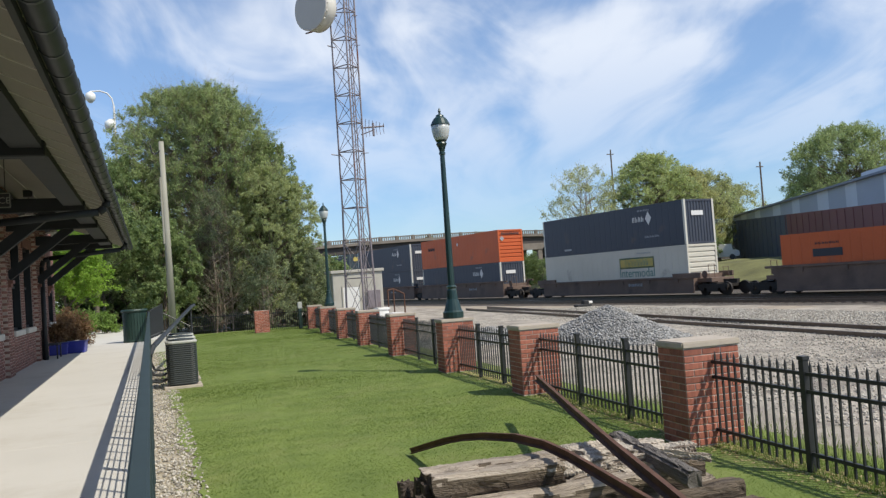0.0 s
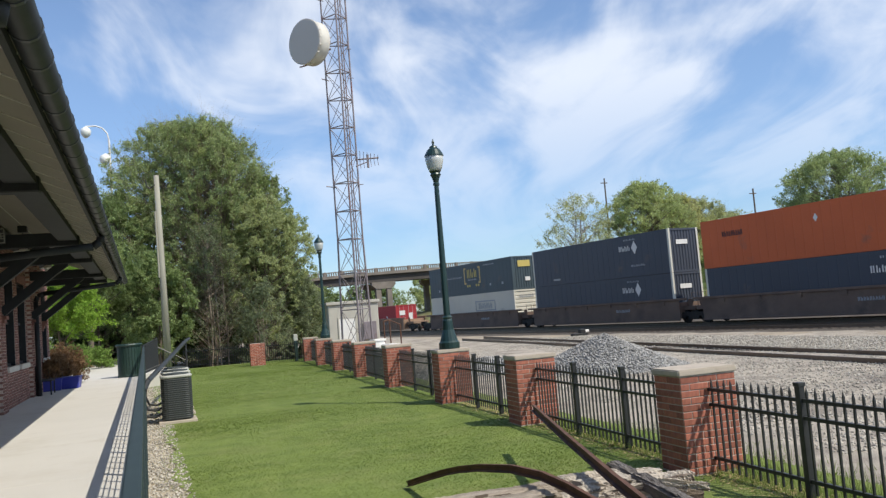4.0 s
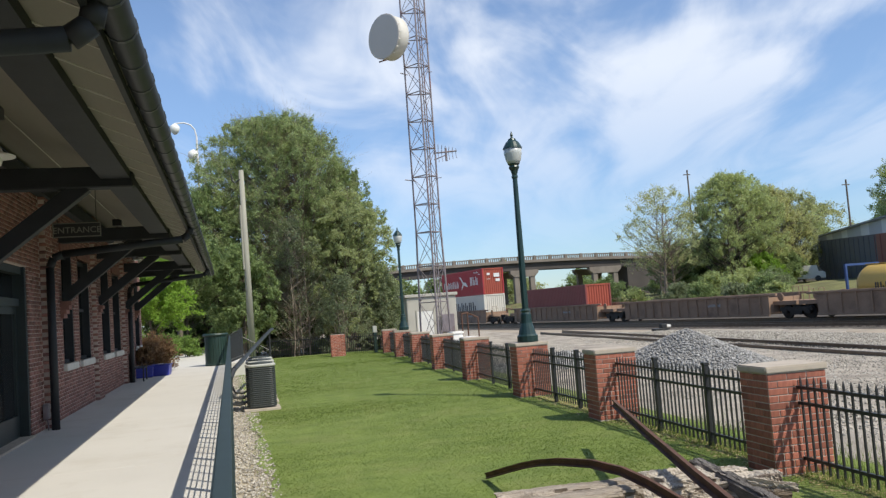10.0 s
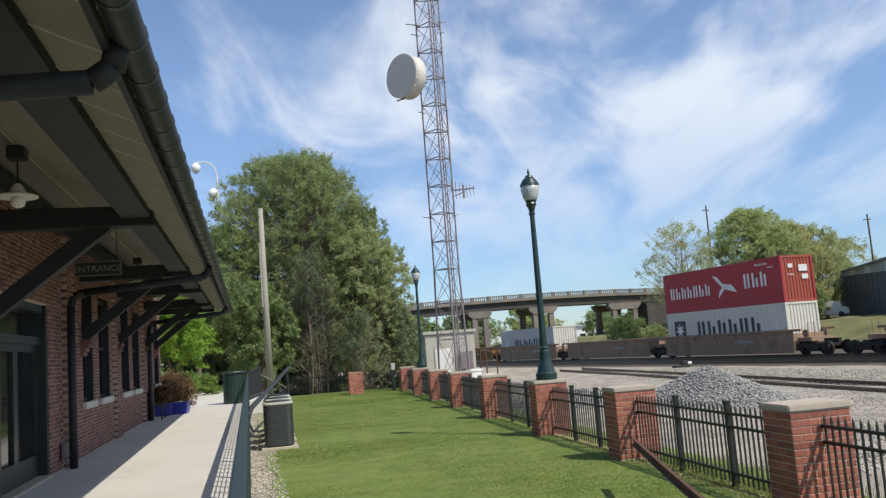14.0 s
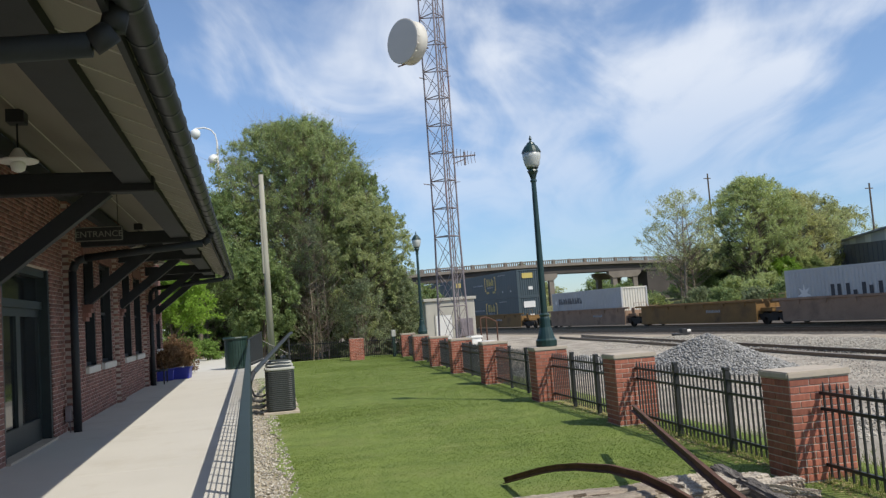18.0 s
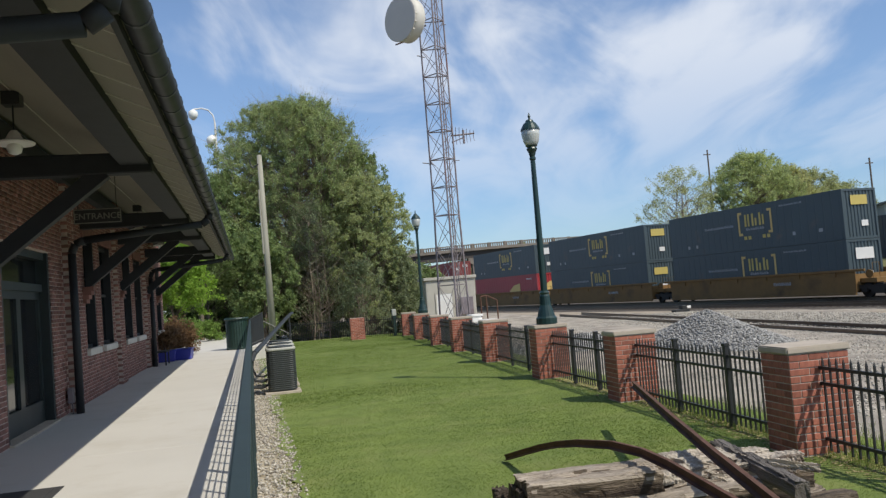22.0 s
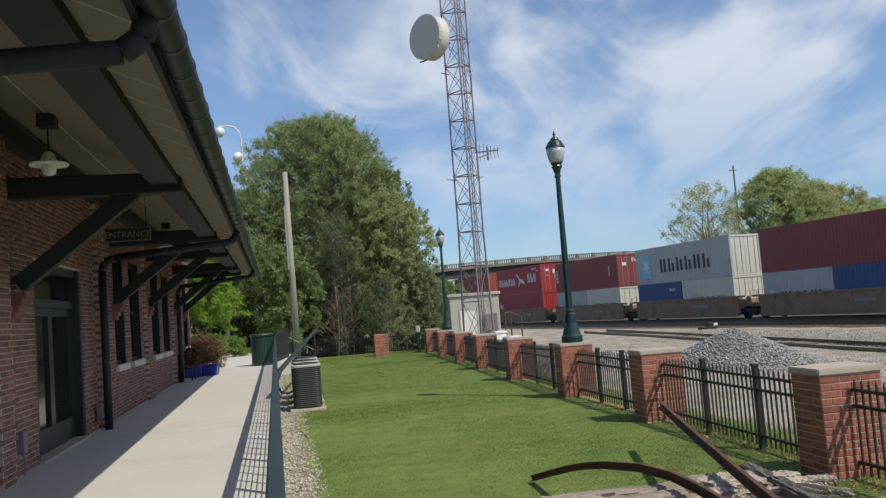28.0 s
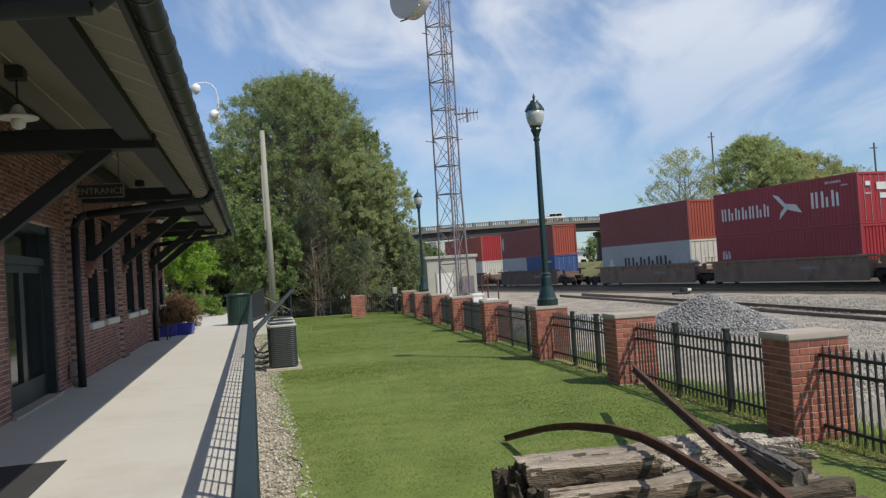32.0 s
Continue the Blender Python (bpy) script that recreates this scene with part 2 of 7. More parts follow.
M = dict(
    grass=mat("grass", (0.122, 0.182, 0.036), 0.95, 0, 0.24, 1.7, 60, 0.5, 0.015, tint=(0.172, 0.222, 0.046),
              stain=(0.225, 0.225, 0.080), stain_at=(0.50, 0.86), stain_scale=0.8),
    brush=mat("dry_brush", (0.120, 0.115, 0.045), 0.95, 0, 0.45, 0.4, 6, 0.6, 0.1, tint=(0.165, 0.165, 0.060)),
    dirt=mat("dirt_gravel", (0.38, 0.32, 0.245), 0.95, 0, 0.22, 0.5, 40, 0.6, 0.03, stain=(0.22, 0.19, 0.15), stain_at=(0.5, 0.7), stain_scale=0.35),
    ballast=mat("ballast", (0.415, 0.366, 0.300), 0.95, 0, 0.50, 1.3, 34, 1.0, 0.05, stain=(0.21, 0.18, 0.15), stain_at=(0.5, 0.68), stain_scale=0.5),
    dark_ballast=mat("ballast_dark", (0.10, 0.085, 0.07), 0.95, 0, 0.45, 1.3, 17, 1.0, 0.08),
    stone=mat("crushed_stone", (0.29, 0.285, 0.27), 0.9, 0, 0.2, 3, 30, 0.3, 0.01, island=0.45),
    pebble=mat("pale_pebble", (0.40, 0.37, 0.315), 0.9, 0, 0.2, 3, 30, 0.3, 0.01, island=0.45),
    strip=mat("gravelly_dirt", (0.36, 0.30, 0.21), 0.95, 0, 0.35, 3, 45, 0.6, 0.02, tint=(0.42, 0.37, 0.28), stain=(0.22, 0.17, 0.10), stain_at=(0.5, 0.7), stain_scale=2.0),
    concrete=mat("concrete_walk", (0.57, 0.55, 0.50), 0.85, 0, 0.07, 0.8, 45, 0.15, 0.004, stain=(0.50, 0.47, 0.41), stain_at=(0.52, 0.75), stain_scale=0.9),
    capstone=mat("cast_stone_cap", (0.45, 0.39, 0.315), 0.85, 0, 0.15, 3, 50, 0.25, 0.005, stain=(0.34, 0.285, 0.22), stain_at=(0.5, 0.75), stain_scale=4),
    brick=mat("red_brick", (0.275, 0.092, 0.060), 0.85, 0, 0.25, 7, 80, 0.35, 0.004, tint=(0.36, 0.130, 0.084), spread=0.28),
    brick_far=mat("red_brick_joined", (0.285, 0.098, 0.064), 0.85, 0, 0.25, 7, 80, 0.35, 0.004, tint=(0.36, 0.130, 0.084), island=0.28),
    brick_wall=mat("old_wall_brick", (0.190, 0.094, 0.076), 0.85, 0, 0.28, 5, 80, 0.35, 0.004, tint=(0.245, 0.115, 0.090), island=0.30, spread=0.01),
    brick_wall_near=mat("old_wall_brick_near", (0.190, 0.094, 0.076), 0.85, 0, 0.28, 5, 80, 0.35, 0.004, tint=(0.245, 0.115, 0.090), spread=0.30),
    mortar=mat("mortar", (0.53, 0.45, 0.38), 0.95, 0, 0.2, 8, 90, 0.3, 0.004),
    iron=mat("black_iron", (0.026, 0.028, 0.029), 0.45, 0.0, 0.35, 9, 60, 0.1, 0.002),
    green_paint=mat("dark_green_paint", (0.015, 0.024, 0.024), 0.5, 0.0, 0.3, 5, 50, 0.08, 0.002, coat=0.15),
    rail_paint=mat("blue_green_rail_paint", (0.030, 0.048, 0.050), 0.5, 0.0, 0.22, 5, 50, 0.08, 0.002),
    lamp_green=mat("lamp_green", (0.012, 0.036, 0.032), 0.35, 0.1, 0.3, 5, 50, 0.08, 0.002, coat=0.2),
    roof_tin=mat("dark_roof_tile", (0.032, 0.037, 0.041), 0.5, 0.1, 0.3, 4, 40, 0.2, 0.004),
    soffit=mat("cream_soffit_board", (0.25, 0.235, 0.185), 0.7, 0, 0.12, 2, 40, 0.15, 0.003, stretch=(1, 0.2, 1)),
    soffit_strip=mat("pale_soffit_strip", (0.52, 0.50, 0.42), 0.6, 0, 0.1, 3, 40, 0.1, 0.002),
    wall_mortar=mat("aged_wall_mortar", (0.50, 0.41, 0.35), 0.95, 0, 0.25, 8, 90, 0.3, 0.004),
    timber_dark=mat("dark_timber_paint", (0.017, 0.020, 0.023), 0.7, 0, 0.35, 4, 40, 0.2, 0.003),
    stone_sill=mat("pale_sill", (0.55, 0.53, 0.48), 0.8, 0, 0.12, 5, 50, 0.2, 0.003),
    window_glass=mat("dark_window_glass", (0.012, 0.014, 0.016), 0.06, 0, 0.2, 2, 10, 0),
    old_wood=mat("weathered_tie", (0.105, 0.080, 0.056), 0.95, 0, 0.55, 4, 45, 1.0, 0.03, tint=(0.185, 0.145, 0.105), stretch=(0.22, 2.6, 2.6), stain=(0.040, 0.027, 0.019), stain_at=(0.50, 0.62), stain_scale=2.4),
    pale_top_wood=mat("pale_top_tie", (0.31, 0.255, 0.195), 0.95, 0, 0.65, 4, 45, 1.0, 0.03, tint=(0.46, 0.39, 0.31), stretch=(0.22, 2.6, 2.6), stain=(0.10, 0.065, 0.042), stain_at=(0.50, 0.60), stain_scale=3.4),
    split_wood=mat("split_grey_wood", (0.50, 0.44, 0.36), 0.95, 0, 0.4, 3, 40, 0.8, 0.02, stretch=(0.3, 2.5, 2.5), stain=(0.13, 0.095, 0.07), stain_at=(0.50, 0.60), stain_scale=3.6),
    pole_wood=mat("pole_wood", (0.30, 0.29, 0.235), 0.9, 0, 0.25, 3, 40, 0.4, 0.01, stretch=(2, 2, 0.2)),
    dark_beam=mat("dark_weathered_beam", (0.125, 0.108, 0.094), 0.95, 0, 0.5, 4, 45, 1.0, 0.03, tint=(0.19, 0.17, 0.15), stretch=(0.22, 2.6, 2.6)),
    rust=mat("rusty_rail", (0.085, 0.045, 0.030), 0.8, 0.2, 0.4, 6, 60, 0.4, 0.004, tint=(0.13, 0.062, 0.038)),
    railhead=mat("worn_rail_steel", (0.16, 0.13, 0.11), 0.4, 0.7, 0.3, 6, 60, 0.1, 0.002),
    tie=mat("track_tie", (0.075, 0.058, 0.045), 0.95, 0, 0.4, 3, 40, 0.5, 0.01),
    galv=mat("galvanised_steel", (0.225, 0.195, 0.205), 0.55, 0.2, 0.3, 3, 40, 0.1, 0.002, stain=(0.20, 0.09, 0.075), stain_at=(0.56, 0.66), stain_scale=0.6),
    dish=mat("dish_radome", (0.47, 0.45, 0.42), 0.6, 0, 0.05, 1, 30, 0.03, 0.002),
    dish_rim=mat("dish_shroud", (0.58, 0.56, 0.50), 0.6, 0, 0.12, 2, 30, 0.05, 0.002),
    shelter=mat("shelter_panel", (0.45, 0.43, 0.37), 0.8, 0, 0.1, 1.5, 30, 0.1, 0.003, stain=(0.36, 0.34, 0.29), stain_at=(0.5, 0.8), stain_scale=1),
    white_paint=mat("white_paint", (0.74, 0.73, 0.69), 0.6, 0, 0.07, 2, 30, 0.05, 0.002),
    ac=mat("ac_grille", (0.045, 0.052, 0.050), 0.5, 0.2, 0.2, 5, 40, 0.1, 0.002),
    ac_top=mat("ac_top_sheet", (0.42, 0.42, 0.37), 0.6, 0.1, 0.1, 5, 40, 0.1, 0.002),
    can_green=mat("bin_green", (0.016, 0.042, 0.034), 0.5, 0, 0.2, 5, 40, 0.1, 0.002),
    blue_tub=mat("blue_plastic", (0.035, 0.045, 0.30), 0.4, 0, 0.1, 3, 30, 0.05, 0.002),
    bulb_white=mat("milk_glass", (0.78, 0.80, 0.76), 0.3, 0, 0.04, 3, 30, 0),
    globe=mat("frosted_lamp_glass", (0.46, 0.48, 0.46), 0.25, 0, 0.06, 4, 30, 0),
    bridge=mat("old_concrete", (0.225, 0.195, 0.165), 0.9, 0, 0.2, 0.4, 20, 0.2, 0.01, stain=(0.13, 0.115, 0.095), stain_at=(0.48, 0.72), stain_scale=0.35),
    bridge_dark=mat("dark_bridge_concrete", (0.075, 0.066, 0.060), 0.9, 0, 0.3, 0.4, 20, 0.2, 0.01),
    pale_bark=mat("pale_twig_bark", (0.255, 0.205, 0.155), 0.95, 0, 0.3, 3, 25, 0.5, 0.02),
    bark=mat("bark", (0.13, 0.105, 0.080), 0.95, 0, 0.35, 3, 25, 0.7, 0.02, stretch=(1, 1, 0.25)),
    navy_wall=mat("navy_metal_wall", (0.100, 0.112, 0.150), 0.55, 0.1, 0.15, 0.2, 10, 0.1, 0.003),
    red_wall=mat("red_metal_wall", (0.240, 0.095, 0.092), 0.55, 0.1, 0.15, 0.2, 10, 0.1, 0.003),
    grey_roof=mat("grey_metal_roof", (0.22, 0.25, 0.32), 0.45, 0.3, 0.15, 0.3, 10, 0.1, 0.003),
    pale_panel=mat("pale_wall_panel", (0.62, 0.66, 0.74), 0.5, 0.1, 0.08, 0.3, 8, 0.05, 0.003),
    grey_panel=mat("grey_wall_panel", (0.40, 0.44, 0.53), 0.5, 0.1, 0.08, 0.3, 8, 0.05, 0.003),
    far_white=mat("far_white_wall", (0.66, 0.68, 0.68), 0.7, 0, 0.08, 0.3, 8, 0),
    far_brick=mat("far_brick_wall", (0.25, 0.15, 0.11), 0.8, 0, 0.1, 0.3, 8, 0),
    asphalt=mat("asphalt", (0.060, 0.060, 0.060), 0.9, 0, 0.2, 1, 30, 0.2, 0.005),
    mulch=mat("mulch", (0.13, 0.080, 0.050), 0.95, 0, 0.4, 2, 30, 0.7, 0.03),
    mat_black=mat("rubber_mat", (0.045, 0.045, 0.046), 0.9, 0, 0.2, 2, 60, 0.3, 0.004),
    sign=mat("sign_black", (0.018, 0.018, 0.018), 0.5, 0, 0.1, 3, 30, 0),
    sign_letter=mat("sign_pale_letter", (0.22, 0.215, 0.18), 0.6, 0, 0.1, 3, 30, 0),
    feather=mat("dark_feathers", (0.060, 0.062, 0.070), 0.7, 0, 0.3, 30, 150, 0.1, 0.001),
)
LEAF = dict(
    blade=leaf_mat("grass_blade", (0.118, 0.190, 0.034), (0.205, 0.268, 0.066), 0.5, 0.16, 0.34, 1.6),
    mid=leaf_mat("leaf_mid", (0.222, 0.295, 0.118), (0.295, 0.375, 0.155)),
    greyed=leaf_mat("leaf_greyed", (0.300, 0.370, 0.160), (0.385, 0.455, 0.205)),
    fresh=leaf_mat("leaf_fresh", (0.205, 0.315, 0.075), (0.265, 0.385, 0.100)),
    # darker leaf tone; in the wooded corner it stands in for shade
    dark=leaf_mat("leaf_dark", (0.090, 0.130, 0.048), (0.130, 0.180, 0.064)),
    bright=leaf_mat("leaf_bright", (0.210, 0.350, 0.050), (0.280, 0.430, 0.065)),
    pale=leaf_mat("leaf_pale", (0.429, 0.462, 0.220), (0.517, 0.539, 0.264)),
    grey=leaf_mat("leaf_grey", (0.355, 0.410, 0.190), (0.440, 0.485, 0.235)),
    olive=leaf_mat("leaf_olive", (0.383, 0.447, 0.192), (0.479, 0.536, 0.236)),
    yellowed=leaf_mat("leaf_yellowed", (0.468, 0.480, 0.209), (0.561, 0.561, 0.253)),
    twiggy=leaf_mat("leaf_twiggy", (0.231, 0.281, 0.156), (0.306, 0.350, 0.194)),
    straw=leaf_mat("dry_straw", (0.40, 0.33, 0.16), (0.50, 0.42, 0.22), 0.3),
    red=leaf_mat("leaf_reddish", (0.200, 0.120, 0.070), (0.280, 0.180, 0.095)),
)


# ---- ground, platform, tracks ----
PLAT = 0.53                     # platform height over the lawn
FENCE = [(5.72, 3.1), (6.02, 8.1), (6.32, 13.1), (6.46, 17.45), (6.77, 22.7), (7.09, 27.75), (7.37, 32.4), (7.68, 37.4), (7.98, 42.2)]


def fence_x(y):
    return 5.62 + (y - 3.1) * (2.36 / 39.1)


def grid_patch(name, outline_x, y0, y1, ny, nx, z, material, bump=0.0, seed=0):
    """A sheet between two x lines (functions of y), gently uneven."""
    verts, faces = [], []
    for j in range(ny + 1):
        y = y0 + (y1 - y0) * j / ny
        a, b = outline_x(y)
        for i in range(nx + 1):
            x = a + (b - a) * i / nx
            verts.append((x, y, z + bump * noise.noise(Vector((x * 0.35, y * 0.35, seed)))))
    for j in range(ny):
        for i in range(nx):
            k = j * (nx + 1) + i
            faces.append((k, k + 1, k + nx + 2, k + nx + 1))
    return raw_mesh(name, verts, faces, material)


# the wide ground: one sheet out to the horizon, gravel and dirt
g_v = [(-900, -700, -0.30), (1200, -700, -0.30), (1200, 1500, -0.30), (-900, 1500, -0.30)]
tagged(new("ground", raw_mesh("ground", g_v, [(0, 1, 2, 3)], M["dirt"])), "pale packed dirt and gravel yard ground", "ground", kind="structure")

def edge_x(y):
    """The ragged edge between gravel strip and lawn."""
    return 0.36 - 0.0085 * (y - 12) + 0.085 * np.sin(y * 2.1) * np.sin(y * 0.83 + 1) + 0.03 * np.sin(y * 7.7 + 2) + 0.02 * np.sin(y * 17.3)


lawn = new("lawn", grid_patch("lawn", lambda y: (float(edge_x(y)), fence_x(y) + 1.0), -8, 46.5, 420, 12, 0.0, M["grass"], 0.006))
tagged(lawn, "mown green lawn with paler dry patches", "lawn", kind="structure")
strip = new("gravel_strip", grid_patch("gravel_strip", lambda y: (-0.15, 0.60), -8, 44, 90, 3, -0.014, M["strip"], 0.010, 3))
tagged(strip, "pale gravel drip strip beside the platform", "gravel", kind="structure")

# platform slab with score joints
plat = thing("platform", "pale concrete platform walk with score joints", "platform", kind="structure")
for k in range(17):
    y0 = -8 + 3.66 * k
    b = boxes((-3.6, -0.13, y0 + 0.002, y0 + 3.658, -0.2, PLAT))
    part("slab", bevelled(b, 0.004), M["concrete"], plat)
walkway = new("walkway", grid_patch("walkway", lambda y: (-2.45 - 0.012 * (y - 54) ** 1.4, -0.50 - 0.010 * (y - 54) ** 1.4) if y > 54.2 else (-2.45, -0.13), 54.2, 76, 24, 3, PLAT - 0.004, M["concrete"]))
tagged(walkway, "concrete walk leading on behind the depot", "path", kind="structure")
bank = new("planting_bed", grid_patch("planting_bed", lambda y: (-30, -2.5), 31.5, 90, 20, 10, PLAT - 0.03, M["mulch"], 0.06, 8))
tagged(bank, "brown mulched planting bed beside the walk", "flower bed", kind="structure")

# tracks: main lines run past on a slight angle, a siding crosses towards the yard
TH = radians(7.0)
ALONG = Vector((math.sin(TH), -math.cos(TH), 0))       # the way the train goes
ACROSS = Vector((math.cos(TH), math.sin(TH), 0))       # away from the lawn
RAIL_Z = -0.11
FACE0 = Vector((31.7, 50, RAIL_Z))                     # the near face of the cars at u = 0
TRACK0 = FACE0 + ACROSS * 1.30


def track_frame(centre):
    m = Matrix((ALONG, ACROSS, Vector((0, 0, 1)))).transposed().to_4x4()
    m.translation = centre
    return m


def rail_bm(a, b):
    bm = bmesh.new()
    beam(bm, a, b, 0.14, 0.03)
    beam(bm, a + Vector((0, 0, 0.075)), b + Vector((0, 0, 0.075)), 0.02, 0.13)
    beam(bm, a + Vector((0, 0, 0.145)), b + Vector((0, 0, 0.145)), 0.07, 0.04)
    return bm


def straight_track(name, label, centre, way, s0, s1, tie_from, tie_to, bed, bed_w=2.1, bed_top=0.0):
    t = thing(name, label, "railway track", kind="structure")
    side = Vector((-way.y, way.x, 0))
    top = centre.z - 0.165
    p = [centre + way * s0, centre + way * s1]
    v = []
    for q in p:
        for off, z in ((-bed_w - 1.0, -0.31), (-bed_w, top + bed_top), (bed_w, top + bed_top), (bed_w + 1.0, -0.31)):
            r = q + side * off
            v.append((r.x, r.y, z))
    part("ballast_bed", raw_mesh("ballast_bed", v, [(0, 1, 5, 4), (1, 2, 6, 5), (2, 3, 7, 6)], bed), None, t)
    for off in (-0.75, 0.75):
        a, b = p[0] + side * off, p[1] + side * off
        a.z = b.z = centre.z - 0.165
        part("rail", rail_bm(a, b), M["railhead"], t, "worn steel rail")
    tm = None
    s = tie_from
    while s < tie_to:
        c = centre + way * s
        if tm is None:
            tm = mesh_of(boxes((-1.3, 1.3, -0.115, 0.115, -0.12, 0.02)), "tie")
            tm.materials.append(M["tie"])
        ob = new("tie", tm)
        ob.parent = t
        m = Matrix((side, way, Vector((0, 0, 1)))).transposed().to_4x4()
        m.translation = (c.x, c.y, centre.z - 0.165)
        ob.matrix_basis = m
        s += 0.53
    return t


straight_track("main_track", "main railway track on dark ballast under the train", TRACK0, ALONG, -480, 420, 0, 0, M["dark_ballast"])
straight_track("second_track", "second main railway track on dark ballast", TRACK0 - ACROSS * 4.3, ALONG, -300, 200, -14, 30, M["dark_ballast"], 1.9)
# added dark sheet: shade beneath and behind the train, put into the ground's colour
far_bed = []
for along, off in ((-420, 3.05), (-420, 17.0), (260, 17.0), (260, 3.05)):
    q = TRACK0 + ALONG * along + ACROSS * off
    far_bed.append((q.x, q.y, -0.286))
tagged(new("cinder_ground", raw_mesh("cinder_ground", far_bed, [(0, 1, 2, 3)], M["dark_ballast"])), "dark ground beyond the main track, coloured like shade", "ground", kind="structure")
SIDE_WAY = Vector((0.085, 1, 0)).normalized()
straight_track("siding_track", "rusty siding rails in pale ballast", Vector((18.35, 25.0, 0.03)), SIDE_WAY, -60, 26, -15, 14, M["ballast"], 3.2, -0.05)

yard = new("ballast_shoulder", grid_patch("ballast_shoulder", lambda y: (19.0, TRACK0.x - 6.6 - (y - 50) * math.tan(TH)), -20, 44, 40, 8, -0.10, M["ballast"], 0.05, 4))
for v in yard.data.vertices:
    v.co.z -= 0.20 * max(0.0, min(1.0, (v.co.x - 19.0) / 8.0))
tagged(yard, "pale ballast stone shoulder between the tracks", "ballast", kind="structure")
lot = new("gravel_lot", grid_patch("gravel_lot", lambda y: (fence_x(min(y, 43)) + 0.95, 18.6 if y < 36 else 18.6 + (y - 36) * 0.06), -10, 75, 60, 8, -0.09, M["ballast"], 0.04, 6))
tagged(lot, "pale gravel yard outside the iron fence", "gravel", kind="structure")


# ---- depot ----
WALL = -3.15
depot = thing("depot_building", "red brick railway depot with dark timber canopy", "building", Matrix())
Y_END, Y_BEG, Z_TOP = 31.9, -6.0, 4.95
# openings along the wall: y0, y1, z0, z1
DOORS = [(11.75, 14.45, PLAT, 3.25), (4.2, 6.6, PLAT, 3.25)]
WINDOWS = [(17.30, 18.45, 1.55, 3.74), (19.10, 20.55, 1.55, 3.74), (22.30, 23.80, 1.55, 3.74), (24.45, 25.95, 1.55, 3.74), (29.30, 31.2, 1.55, 3.74)]
OPEN = sorted(DOORS + WINDOWS)


def wall_pieces():
    bm = bmesh.new()
    y = Y_BEG
    for y0, y1, z0, z1 in OPEN:
        box(bm, WALL - 0.35, WALL - 0.005, y, y0, 0, Z_TOP)
        box(bm, WALL - 0.35, WALL - 0.005, y0, y1, 0, z0)
        box(bm, WALL - 0.35, WALL - 0.005, y0, y1, z1, Z_TOP)
        y = y1
    box(bm, WALL - 0.35, WALL - 0.005, y, Y_END, 0, Z_TOP)
    box(bm, WALL - 9.0, WALL - 0.35, Y_END - 0.35, Y_END, 0, Z_TOP)
    box(bm, WALL - 9.0, WALL - 0.35, Y_BEG, Y_BEG + 0.35, 0, Z_TOP)
    box(bm, WALL - 9.0, WALL - 8.65, Y_BEG + 0.35, Y_END - 0.35, 0, Z_TOP)
    box(bm, WALL - 8.65, WALL - 0.35, Y_BEG + 0.35, Y_END - 0.35, PLAT - 0.05, PLAT + 0.02)
    return bm


depot_wall = part("wall", wall_pieces(), M["wall_mortar"], depot, "mortar bed of the old red brick wall")
PIERS = [(9.95, 10.45), (15.45, 16.0), (20.85, 21.65), (26.25, 27.0), (28.3, 28.9)]
for y0, y1 in PIERS:
    part("pier_core", boxes((WALL - 0.004, WALL + 0.095, y0 + 0.006, y1 - 0.006, PLAT - 0.02, Z_TOP - 0.1)), M["wall_mortar"], depot, "mortar of the brick pier")
for y0, y1, z0, z1 in WINDOWS:
    w = part("window", boxes((WALL - 0.20, WALL - 0.17, y0 + 0.05, y1 - 0.05, z0 + 0.05, z1 - 0.05)), M["window_glass"], depot, "dark window glass")
    ym, zm = (y0 + y1) / 2, (z0 + z1) / 2
    fr = boxes((WALL - 0.22, WALL - 0.014, y0, y0 + 0.07, z0, z1), (WALL - 0.22, WALL - 0.014, y1 - 0.07, y1, z0, z1),
               (WALL - 0.22, WALL - 0.10, y0 + 0.07, y1 - 0.07, z0, z0 + 0.07), (WALL - 0.22, WALL - 0.10, y0 + 0.07, y1 - 0.07, z1 - 0.07, z1),
               (WALL - 0.215, WALL - 0.13, y0 + 0.07, y1 - 0.07, zm - 0.03, zm + 0.03))
    part("window_frame", fr, M["timber_dark"], w)
    part("window_sill", bevelled(boxes((WALL - 0.20, WALL + 0.07, y0 - 0.05, y1 + 0.05, z0 - 0.14, z0)), 0.012), M["stone_sill"], w, "pale stone sill")
    part("lintel", boxes((WALL - 0.20, WALL + 0.025, y0 - 0.12, y1 + 0.12, z1, z1 + 0.22)), M["brick_wall"], w)
